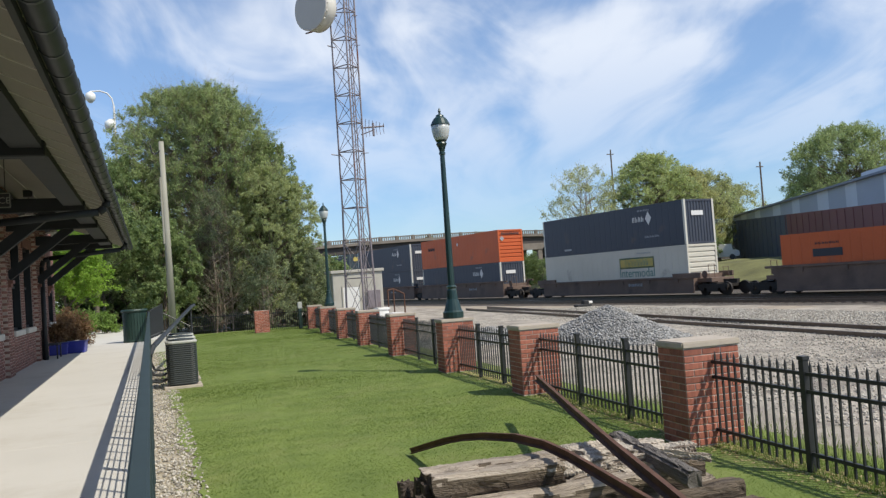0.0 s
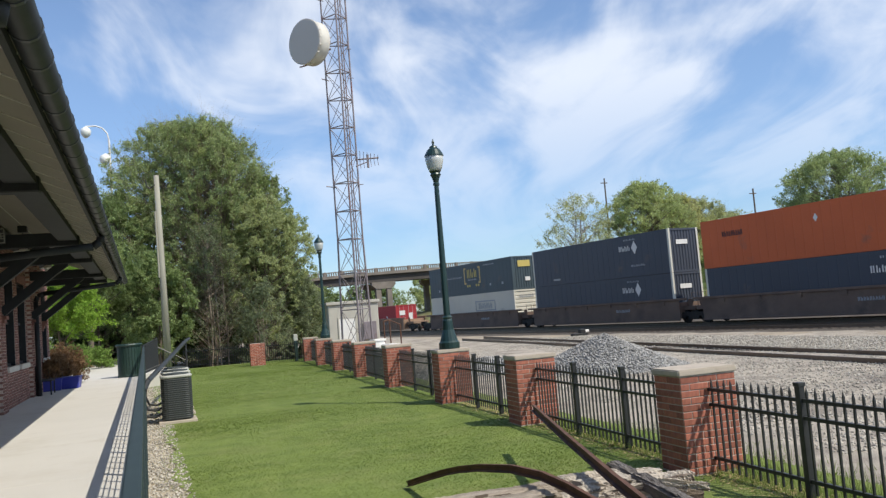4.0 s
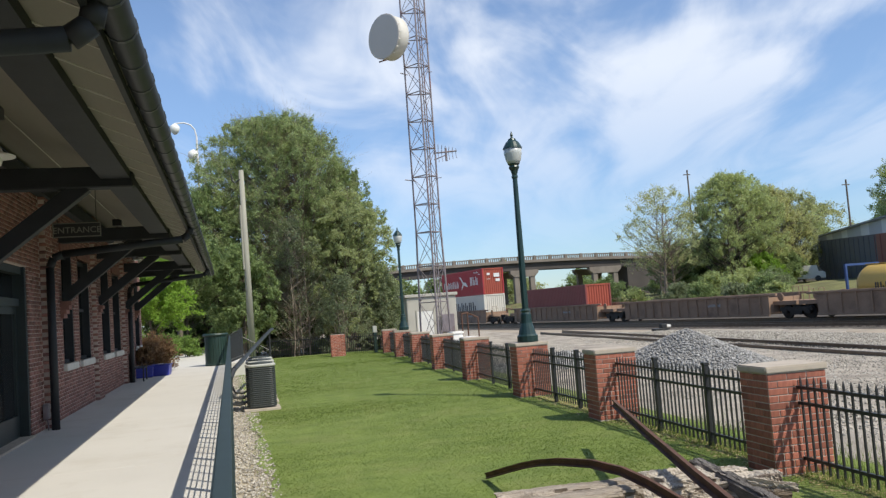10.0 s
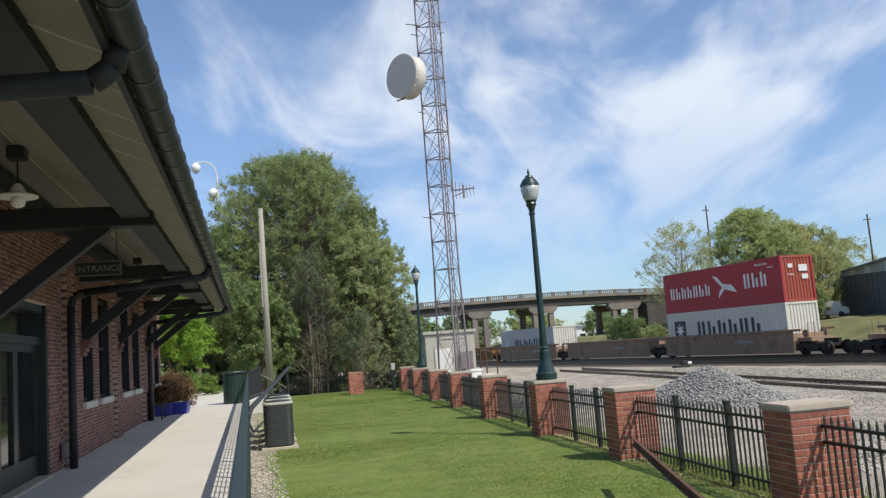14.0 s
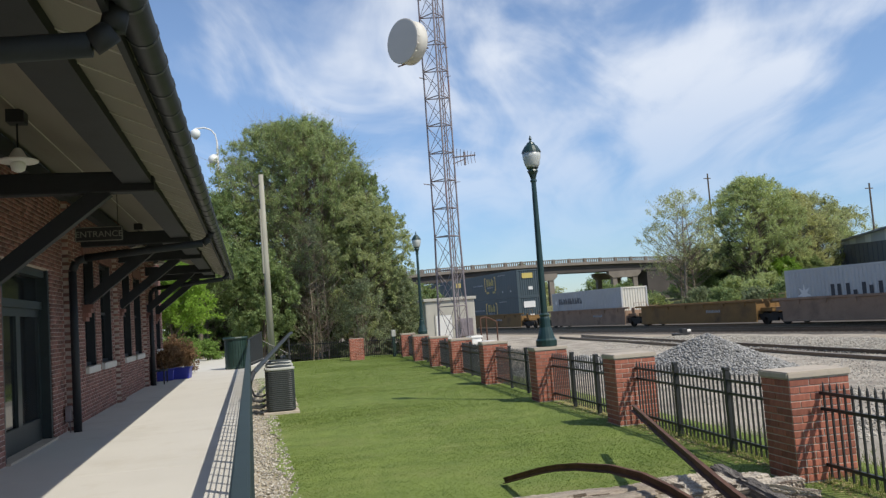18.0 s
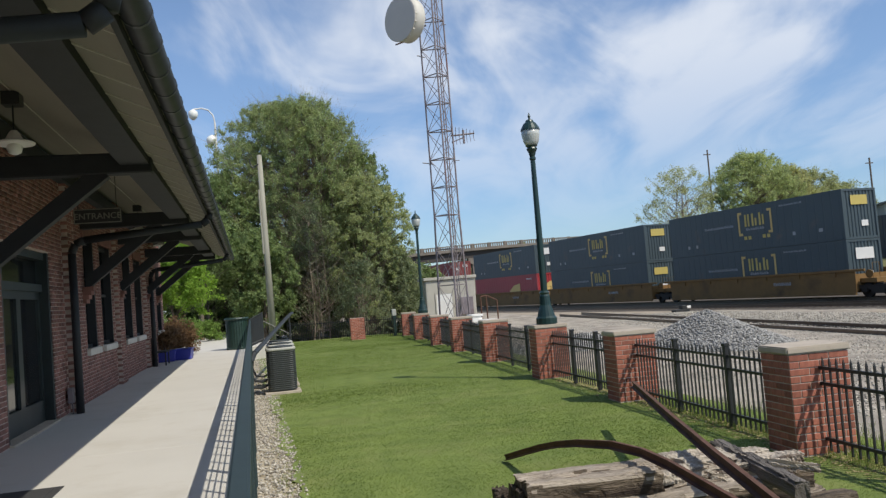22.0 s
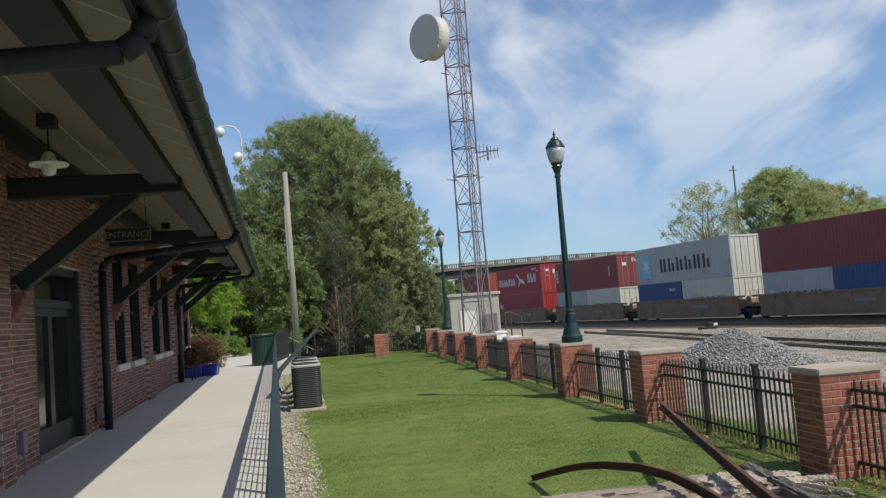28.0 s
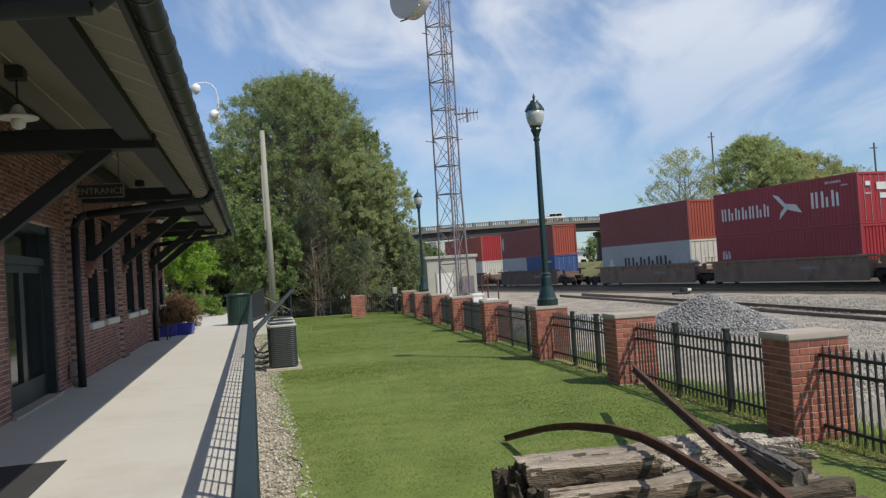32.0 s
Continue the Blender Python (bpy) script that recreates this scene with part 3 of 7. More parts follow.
for y0, y1, z0, z1 in DOORS:
    dr = part("door", boxes((WALL - 0.22, WALL - 0.19, y0 + 0.1, y1 - 0.1, z0 + 0.35, z1 - 0.1)), M["window_glass"], depot, "dark glazed double entrance door")
    q = (y1 - y0) / 4
    lims = [(WALL - 0.25, WALL - 0.014, y0, y0 + 0.10, z0, z1), (WALL - 0.25, WALL - 0.014, y1 - 0.10, y1, z0, z1),
            (WALL - 0.25, WALL - 0.06, y0 + 0.1, y1 - 0.1, z1 - 0.12, z1), (WALL - 0.25, WALL - 0.10, y0 + 0.1, y1 - 0.1, 2.62, 2.74)]
    part("door_frame", boxes(*lims), M["green_paint"], dr)
    for k in range(2):
        a = y0 + 0.1 + k * (y1 - y0 - 0.2) / 2
        b = a + (y1 - y0 - 0.2) / 2
        part("door_leaf", boxes((WALL - 0.235, WALL - 0.15, a, a + 0.11, z0 + 0.02, 2.62), (WALL - 0.235, WALL - 0.15, b - 0.11, b, z0 + 0.02, 2.62),
                                (WALL - 0.235, WALL - 0.15, a + 0.11, b - 0.11, z0 + 0.02, z0 + 0.37), (WALL - 0.235, WALL - 0.15, a + 0.11, b - 0.11, 2.5, 2.62)), M["green_paint"], dr)
    part("threshold", boxes((WALL - 0.25, WALL + 0.06, y0, y1, PLAT - 0.01, PLAT + 0.03)), M["capstone"], dr)

# canopy: sloping soffit boards, rafters, beams with braces, tiled roof with gutter
EAVE_X, EAVE_Z, SLOPE = -0.61, 3.93, 0.42


def roof_z(x):
    return EAVE_Z + (EAVE_X - x) * SLOPE


canopy = thing("canopy", "dark timber canopy with cream soffit boards over the platform", "canopy")
C0, C1 = -6.4, 30.2
y = C0
while y < C1 - 0.1:
    y1 = min(C1, y + 0.70)
    b = bmesh.new()
    box(b, -1.29, EAVE_X - 0.02, y + 0.002, y1 - 0.002, -0.012, 0.012)
    for v in b.verts:
        v.co.z += roof_z(v.co.x) - 0.034
    part("soffit_board", b, M["soffit"], canopy)
    # added strip that draws a pale line at each board joint
    b = bmesh.new()
    box(b, -1.12, EAVE_X - 0.03, y - 0.011, y + 0.011, -0.056, -0.020)
    for v in b.verts:
        v.co.z += roof_z(v.co.x)
    part("cover_strip", b, M["soffit_strip"], canopy, "thin pale line along the board joint")
    y = y1
for k in range(6):                    # wide smooth sheets on the wall side of the purlin
    b = bmesh.new()
    y0 = C0 + (C1 - C0) * k / 6
    box(b, WALL + 0.02, -1.292, y0 + 0.003, y0 + (C1 - C0) / 6 - 0.003, -0.042, -0.018)
    for v in b.verts:
        v.co.z += roof_z(v.co.x)
    part("soffit_sheet", b, M["soffit"], canopy)
part("conduit", tube(bmesh.new(), (-1.50, C0, roof_z(-1.50) - 0.055), (-1.50, C1, roof_z(-1.50) - 0.055), 0.011, n=6), M["soffit_strip"], canopy, "pale conduit along the purlin")
part("conduit", tube(bmesh.new(), (-2.32, C0, roof_z(-2.32) - 0.052), (-2.32, C1, roof_z(-2.32) - 0.052), 0.008, n=6), M["soffit_strip"], canopy)
b = bmesh.new()
box(b, WALL - 5.0, EAVE_X + 0.02, C0 - 0.1, C1 + 0.1, 0.02, 0.09)
for v in b.verts:
    v.co.z += roof_z(v.co.x)
part("roof", b, M["roof_tin"], canopy, "dark tiled roof")
b = bmesh.new()
box(b, WALL - 9.0, WALL - 5.0, C0 - 0.1, C1 + 0.1, 0.02, 0.09)
for v in b.verts:
    v.co.z += roof_z(-2 * (WALL - 5.0) * -1 - v.co.x) if v.co.x < WALL - 5.01 else roof_z(v.co.x)
part("roof", b, M["roof_tin"], canopy)
# half-round gutter on straps
strap = mesh_of(tube(bmesh.new(), (0, -0.018, 0), (0, 0.018, 0), 0.101, n=14), "gutter_strap")
strap.materials.append(M["roof_tin"])
y = C0 + 0.3
while y < C1:
    ob = new("gutter_strap", strap)
    ob.parent = canopy
    ob.location = (EAVE_X + 0.06, y, EAVE_Z + 0.0)
    y += 0.56
gut = bmesh.new()
pipe(gut, [(EAVE_X + 0.06, C0, EAVE_Z), (EAVE_X + 0.06, C1, EAVE_Z)], 0.094, 14)
part("gutter", gut, M["roof_tin"], canopy, "dark round gutter", True)
part("fascia", boxes((EAVE_X - 0.075, EAVE_X - 0.035, C0, C1, EAVE_Z - 0.11, EAVE_Z + 0.05)), M["timber_dark"], canopy)
part("wall_plate", boxes((WALL, WALL + 0.16, C0, C1, 4.55, 4.80)), M["timber_dark"], canopy)
part("purlin", boxes((-1.46, -1.12, C0, C1, 4.00, 4.24)), M["timber_dark"], canopy)
BRACKETS = [-1.4, 10.85, 17.25, 21.3, 26.6, 29.6]
for yb in BRACKETS:
    t = part("bracket", bevelled(boxes((WALL, -1.09, yb - 0.11, yb + 0.11, 3.90, 4.16)), 0.015), M["timber_dark"], canopy)
    b = bmesh.new()
    beam(b, (WALL + 0.08, yb, 2.84), (WALL + 1.48, yb, 3.95), 0.17, 0.20)
    part("brace", b, M["timber_dark"], t, "straight timber brace")
    cb = bmesh.new()
    for k in range(4):
        box(cb, WALL, WALL + 0.20 - 0.045 * k, yb - 0.17, yb + 0.17, 2.76 - 0.08 * k - 0.08, 2.76 - 0.08 * k)
    part("corbel", cb, M["brick_wall"], t, "stepped brick corbel")
# downpipes
for y in (4.54, 15.2, 26.6):
    b = bmesh.new()
    pipe(b, [(EAVE_X, y, EAVE_Z - 0.06), (EAVE_X - 0.03, y, EAVE_Z - 0.19), (EAVE_X - 0.14, y, EAVE_Z - 0.27), (WALL + 0.42, y, 3.50), (WALL + 0.27, y, 3.44), (WALL + 0.21, y, 3.28), (WALL + 0.21, y, PLAT)], 0.068, 10)
    part("downpipe", b, M["timber_dark"], canopy, "dark downpipe", True)

ceil = new("ceiling", mesh_of(boxes((WALL - 8.65, WALL - 0.35, Y_BEG + 0.35, Y_END - 0.35, 4.6, 4.66)), "ceiling"))
ceil.data.materials.append(M["soffit"])
tagged(ceil, "plain depot ceiling", "ceiling", kind="structure")


# ---- the train ----
def S_at(t):
    """How far the train has come at t seconds."""
    return 10.345 * t + 0.0103 * t * t


def paint(name, base, var=0.14, rough=0.55, dirt=(0.14, 0.11, 0.085)):
    return mat(name, base, rough, 0.0, var, 0.35, 9, 0.06, 0.004, stain=dirt, stain_at=(0.60, 0.86), stain_scale=0.55)


P = dict(
    navy=paint("navy_paint", (0.048, 0.058, 0.080)), white=paint("container_white", (0.60, 0.57, 0.48)),
    orange=paint("container_orange", (0.56, 0.115, 0.030)), red=paint("container_red", (0.36, 0.030, 0.036)),
    brown=paint("container_brown", (0.22, 0.055, 0.050)), rustred=paint("container_rust_red", (0.34, 0.075, 0.045)),
    grey=paint("container_grey", (0.42, 0.435, 0.44)), blue=paint("container_blue", (0.040, 0.085, 0.230)),
    deep=paint("deep_blue_paint", (0.050, 0.075, 0.088)), maroon=paint("container_maroon", (0.31, 0.045, 0.055)),
    yellow=paint("tank_yellow", (0.55, 0.36, 0.08)), cream=paint("container_cream", (0.60, 0.585, 0.515)),
)
CAR = dict(
    dark=mat("dark_car_paint", (0.165, 0.112, 0.085), 0.75, 0.0, 0.3, 0.8, 14, 0.15, 0.004, stain=(0.085, 0.065, 0.054), stain_at=(0.5, 0.78), stain_scale=0.7),
    rust=mat("rust_brown_car_paint", (0.300, 0.200, 0.135), 0.8, 0.0, 0.3, 0.8, 14, 0.2, 0.004, stain=(0.140, 0.092, 0.066), stain_at=(0.5, 0.8), stain_scale=0.7),
    tan=mat("dirty_yellow_car_paint", (0.235, 0.135, 0.045), 0.75, 0.1, 0.25, 0.6, 14, 0.15, 0.004, stain=(0.10, 0.060, 0.030), stain_at=(0.48, 0.75), stain_scale=0.6),
    wheel=mat("grimy_wheel_steel", (0.030, 0.026, 0.023), 0.7, 0.3, 0.3, 4, 30, 0.1, 0.002),
)
INK = dict(
    white=mat("white_marking", (0.70, 0.70, 0.68), 0.6, 0, 0.1, 2, 20, 0), grey=mat("grey_marking", (0.34, 0.36, 0.38), 0.6, 0, 0.1, 2, 20, 0),
    yellow=mat("yellow_marking", (0.52, 0.42, 0.12), 0.6, 0, 0.12, 2, 20, 0), black=mat("black_marking", (0.035, 0.04, 0.05), 0.6, 0, 0.1, 2, 20, 0),
    blue=mat("light_blue_marking", (0.22, 0.48, 0.62), 0.6, 0, 0.1, 2, 20, 0), gold=mat("gold_marking", (0.60, 0.44, 0.16), 0.6, 0, 0.1, 2, 20, 0),
    green=mat("green_marking", (0.10, 0.24, 0.20), 0.6, 0, 0.1, 2, 20, 0),
)
WID = 2.59
MESHES = {}


def ribbed(key, length, height, pitch, depth, flat, axis="x"):
    """A pressed sheet in the xz plane facing -y, ribs upright (or lying, axis z)."""
    if key in MESHES:
        return MESHES[key]
    run, other = (length, height) if axis == "x" else (height, length)
    n = max(2, round(run / pitch))
    p = run / n
    prof = []
    for k in range(n):
        a = -run / 2 + k * p
        prof += [(a, 0.0), (a + p * flat, 0.0), (a + p * (flat + (1 - flat) * 0.25), depth), (a + p * (flat + (1 - flat) * 0.75), depth)]
    prof.append((run / 2, 0.0))
    v, f = [], []
    for a, d in prof:
        for o in (0, other):
            v.append((a, d, o) if axis == "x" else (o - other / 2, d, a + run / 2))
    for k in range(len(prof) - 1):
        q = (2 * k, 2 * k + 2, 2 * k + 3, 2 * k + 1)
        f.append(q if axis == "x" else q[::-1])
    me = bpy.data.meshes.new(key)
    me.from_pydata(v, [], f)
    MESHES[key] = me
    return me


def sheet(name, key, base, material, parent, m, label=""):
    me = base.copy()
    me.name = name
    me.materials.clear()
    me.materials.append(material)
    ob = part(name, me, None, parent, label)
    ob.matrix_basis = m
    return ob


def container(name, label, length, height, colour, end=None, end_kind="doors", posts=None, side_kind="iso", marks=(), group="containers on the train"):
    """A freight container, long axis x (the train's way), base at z 0, near side at y 0."""
    end = end or colour
    posts = posts or colour
    c = thing(name, label, "freight container", group=group)
    L, H = length, height
    pitch, depth, flat = (0.278, 0.036, 0.45) if side_kind == "iso" else (0.61, 0.013, 0.84)
    s = ribbed(f"side{L}{H}{side_kind}", L - 0.30, H - 0.24, pitch, depth, flat)
    sheet("side_panel", "", s, P[colour], c, pose(0, 0.010, 0.13))
    sheet("side_panel", "", s, P[colour], c, pose(0, WID - 0.010, 0.13, 0, 0, 180))
    part("roof", boxes((-L / 2 + 0.1, L / 2 - 0.1, 0.02, WID - 0.02, H - 0.05, H - 0.015)), P[colour], c)
    part("floor", boxes((-L / 2 + 0.1, L / 2 - 0.1, 0.06, WID - 0.06, 0.02, 0.12)), P[colour], c)
    for x in (-1, 1):
        for y in (0, WID - 0.16):
            part("corner_post", bevelled(boxes((x * L / 2 - (0.16 if x > 0 else 0), x * L / 2 + (0 if x > 0 else 0.16), y, y + 0.16, 0, H)), 0.012), P[posts], c)
    for y in (0.0, WID - 0.09):
        part("top_rail", boxes((-L / 2 + 0.16, L / 2 - 0.16, y, y + 0.09, H - 0.12, H)), P[colour], c)
        part("bottom_rail", boxes((-L / 2 + 0.16, L / 2 - 0.16, y, y + 0.09, 0, 0.14)), P[colour], c)
    for x in (-1, 1):
        kind = end_kind if x > 0 else ("corr" if end_kind == "doors" else "doors")
        R = pose(x * (L / 2 - 0.012), WID / 2, 0, 0, 0, 90 if x > 0 else -90)
        for z0, z1 in ((H - 0.13, H), (0, 0.14)):
            part("end_rail", boxes((x * L / 2 - 0.08 * (x > 0), x * L / 2 + 0.08 * (x < 0), 0.16, WID - 0.16, z0, z1)), P[end], c)
        if kind == "corr":
            e = ribbed(f"endcorr{H}", WID - 0.32, H - 0.27, 0.25, 0.045, 0.45)
            sheet("end_panel", "", e, P[end], c, R @ pose(0, 0.02, 0.14))
        elif kind == "louvre":
            e = ribbed(f"endlouv{H}", WID - 0.32, H - 0.27, 0.33, 0.06, 0.6, "z")
            sheet("end_panel", "", e, P[end], c, R @ pose(0, 0.02, 0.14))
        else:
            for side in (-1, 1):
                lx = (0.012, (WID - 0.34) / 2) if side > 0 else (-(WID - 0.34) / 2, -0.012)
                d = part("door", boxes((lx[0], lx[1], 0.03, 0.07, 0.16, H - 0.15)), P[end], c)
                d.matrix_basis = R
                for f in (0.28, 0.72):
                    x0 = lx[0] + (lx[1] - lx[0]) * f
                    part("lock_rod", tube(bmesh.new(), (x0, 0.005, 0.10), (x0, 0.005, H - 0.1), 0.018, n=6), P["grey"], d)
                hb = bmesh.new()
                for z in (0.35, 0.9, 1.5, 2.1):
                    box(hb, lx[0] + 0.04, lx[1] - 0.04, 0.016, 0.03, z, z + 0.07)
                box(hb, lx[0] + 0.1, lx[0] + 0.45, 0.018, 0.03, 1.65, 1.95)
                tagged(part("door_bands", hb, P[end], d), kind="stuff")
    for mk in marks:
        kind, ink, x, z, w, h = mk[:6]
        onend = len(mk) > 6
        ob = part("marking", marking(kind, w, h), INK[ink], c, "printed marking")
        ob.matrix_basis = pose(L / 2 + 0.012, WID / 2 + x, z, 0, 0, 90) if onend else pose(x, -0.004, z)
        if kind.isdigit() or kind in ("brackets", "bird"):
            tagged(ob, kind="stuff")
    return c


def marking(kind, w, h):
    """Flat painted shapes in the xz plane, facing -y: blocks for names, a bird, a star, a bracket, a plate."""
    bm = bmesh.new()
    d = 0.006

    def poly(pts):
        a = [bm.verts.new((x * w, 0, z * h)) for x, z in pts]
        bm.faces.new(a)

    if kind.isdigit():                    # a row of plain bars
        n = int(kind)
        p = w / n
        for k in range(n):
            x0 = -w / 2 + k * p
            tall = (1.0, 0.62, 0.82, 0.70)[k % 4]
            box(bm, x0 + 0.12 * p, x0 + 0.36 * p, -d, d, -h / 2, h / 2)
            box(bm, x0 + 0.56 * p, x0 + 0.78 * p, -d, d, -h / 2, -h / 2 + tall * h)
    elif kind == "bar":
        box(bm, -w / 2, w / 2, -d, d, -h / 2, h / 2)
    elif kind == "star":
        pts = []
        for k in range(14):
            r = 0.5 if k % 2 == 0 else 0.2
            pts.append((r * math.sin(k * math.pi / 7), r * math.cos(k * math.pi / 7)))
        poly(pts)
        for v in bm.verts:
            v.co.y = -0.010
    elif kind == "bird":
        poly([(-0.5, 0.5), (-0.30, 0.44), (-0.06, 0.10), (0.30, 0.02), (0.5, -0.32), (0.06, -0.16), (-0.10, -0.06)])
        poly([(-0.12, -0.06), (0.10, 0.03), (-0.06, -0.20), (-0.30, -0.5), (-0.26, -0.25)])
        for v in bm.verts:
            v.co.y = -0.006
    elif kind == "brackets":
        t = 0.05 * w
        for sx in (-1, 1):
            x0, x1 = (-w / 2, -w / 2 + t) if sx < 0 else (w / 2 - t, w / 2)
            box(bm, x0, x1, -d, d, -h / 2, h / 2)
            a, b = (x0, x0 + 2.4 * t) if sx < 0 else (x1 - 2.4 * t, x1)
            box(bm, a, b, -d * 0.9, d * 0.9, h / 2 - t, h / 2)
            box(bm, a, b, -d * 0.9, d * 0.9, -h / 2, -h / 2 + t)
    elif kind == "frame":
        t = 0.03 * w
        box(bm, -w / 2, w / 2, -d, d, h / 2 - t, h / 2)
        box(bm, -w / 2, w / 2, -d, d, -h / 2, -h / 2 + t)
        box(bm, -w / 2, -w / 2 + t, -d, d, -h / 2 + t, h / 2 - t)
        box(bm, w / 2 - t, w / 2, -d, d, -h / 2 + t, h / 2 - t)
    elif kind == "diamond":
        poly([(-0.5, 0), (0, -0.5), (0.5, 0), (0, 0.5)])
        for v in bm.verts:
            v.co.y = -0.006
    elif kind == "sail":
        poly([(-0.5, -0.45), (-0.5, 0.05), (-0.1, 0.38), (0.5, 0.5), (0.5, -0.5)])
        for v in bm.verts:
            v.co.y = -0.006
    bmesh.ops.recalc_face_normals(bm, faces=bm.faces)
    return bm


def beam_loop(pts, r, n=6):
    """One bent pipe through the points, a single connected skin."""
    bm = bmesh.new()
    pts = [Vector(p) for p in pts]
    rings = []
    for i, p in enumerate(pts):
        way = (pts[min(i + 1, len(pts) - 1)] - pts[max(i - 1, 0)]).normalized()
        q = way.to_track_quat("Z", "X")
        rings.append([bm.verts.new(p + q @ Vector((r * math.cos(2 * math.pi * k / n), r * math.sin(2 * math.pi * k / n), 0))) for k in range(n)])
    for a, b in zip(rings, rings[1:]):
        for k in range(n):
            bm.faces.new((a[k], a[(k + 1) % n], b[(k + 1) % n], b[k]))
    return bm


def truck_mesh_parts(parent, x):
    """A two-axle truck as one part with its wheels."""
    b = bmesh.new()
    for y in (0.18, WID - 0.34):
        box(b, x - 1.25, x + 1.25, y, y + 0.16, 0.48, 0.72)
        box(b, x - 0.45, x + 0.45, y - 0.01, y + 0.17, 0.25, 0.72)
        for dx in (-0.89, 0.89):
            box(b, x + dx - 0.2, x + dx + 0.2, y - 0.03, y + 0.19, 0.33, 0.62)
    box(b, x - 0.25, x + 0.25, 0.34, WID - 0.34, 0.5, 0.8)
    t = part("truck", b, CAR["wheel"], parent, "grimy steel truck")
    for dx in (-0.89, 0.89):
        for y in (0.46, WID - 0.46 - 0.13):
            wb = bmesh.new()
            tube(wb, (x + dx, y, 0.42), (x + dx, y + 0.13, 0.42), 0.42, n=20)
            part("wheel", wb, CAR["wheel"], t)


def well_car(colour, well, unit, style, truck_front=True, truck_back=True, label=""):
    """One unit of an articulated well car: well length, unit length, long axis x, rail top at z 0."""
    m = CAR[colour]
    c = thing("well_car", label, "railway car", group="cars of the train")
    hw = well / 2
    top = 1.45 if style == "ribs" else 1.14 if style == "low" else 1.50
    for y, s in ((-0.06, 1), (WID + 0.06, -1)):
        b = bmesh.new()
        box(b, -hw - 0.2, hw + 0.2, y, y + s * 0.05, 0.30, top) if s > 0 else box(b, -hw - 0.2, hw + 0.2, y - 0.05, y, 0.30, top)
        part("side_sill", b, m, c)
        lo, hi = (y - 0.09, y + 0.05) if s > 0 else (y - 0.05, y + 0.09)
        part("top_chord", bevelled(boxes((-hw - 0.9, hw + 0.9, lo, hi, top, top + 0.14)), 0.015), m, c)
        part("bottom_chord", boxes((-hw - 0.2, hw + 0.2, lo + 0.02, hi - 0.02, 0.20, 0.30)), m, c)
        if style == "low":                     # sides step up towards the trucks
            for e in (-1, 1):
                xa, xb = sorted((e * (hw - 1.6), e * (hw + 0.9)))
                part("end_chord", bevelled(boxes((xa, xb, lo, hi, top + 0.14, top + 0.34)), 0.015), m, c)
        if style == "ribs":
            n = 15
            rib = mesh_of(boxes((-0.045, 0.045, lo + 0.01, hi - 0.051 if s > 0 else hi - 0.01, 0.30, top)), "rib") if s > 0 else mesh_of(boxes((-0.045, 0.045, lo + 0.051, hi - 0.01, 0.30, top)), "rib")
            rib.materials.append(m)
            for k in range(n):
                o = new("rib", rib)
                o.parent = c
                o.location.x = -hw + (k + 0.5) * well / n
        else:
            for k in range(6):
                x = -hw + (k + 0.5) * well / 6
                part("gusset", boxes((x - 0.25, x + 0.25, lo + 0.03, hi - 0.051, top - 0.25, top)) if s > 0 else boxes((x - 0.25, x + 0.25, lo + 0.051, hi - 0.03, top - 0.25, top)), m, c)
    fl = bmesh.new()
    for k in range(9):
        x = -hw + (k + 0.5) * well / 9
        box(fl, x - 0.18, x + 0.18, 0.05, WID - 0.05, 0.28, 0.36)
    part("floor_beams", fl, m, c)
    for s in (-1, 1):
        b = bmesh.new()
        x0, x1 = sorted((s * hw, s * (unit / 2 - 0.15)))
        box(b, x0, x1, 0.35, WID - 0.35, 0.86, 1.10)
        box(b, x0, x1, 0.85, WID - 0.85, 0.62, 0.86)
        xb0, xb1 = sorted((s * (hw + 0.02), s * (hw + 0.14)))
        box(b, xb0, xb1, 0.05, WID - 0.05, 0.40, 1.36)
        part("end_platform", b, m, c)
        xr = s * (unit / 2 - 0.45)
        for ya, yb, zr in ((0.45, 0.95, 1.95), (WID - 0.45, WID - 0.9, 1.75)):
            part("hand_rail", beam_loop([(xr, ya, 1.10), (xr, ya, zr), (xr, yb, zr), (xr, yb, 1.10)], 0.022), m, c)
        w = bmesh.new()
        tube(w, (s * (hw + 0.7), 0.42, 1.34), (s * (hw + 0.7), 0.47, 1.34), 0.24, n=14)
        part("brake_wheel", w, m, c)
    if truck_front:
        truck_mesh_parts(c, unit / 2)
        part("coupler", boxes((unit / 2, unit / 2 + 1.1, WID / 2 - 0.12, WID / 2 + 0.12, 0.72, 0.98)), CAR["wheel"], c)
    if truck_back:
        truck_mesh_parts(c, -unit / 2)
    num = tagged(part("marking", marking("9", 1.5, 0.20), INK["grey"], c, "painted car number, unreadable"), kind="stuff")
    num.matrix_basis = pose(hw * 0.35, -0.066, min(1.0, top - 0.3))
    return c


RIDERS = []                     # thing, place along the train, height over the rail


def ride(ob, u, z):
    RIDERS.append((ob, u, z))


WORD = "Intermodal"


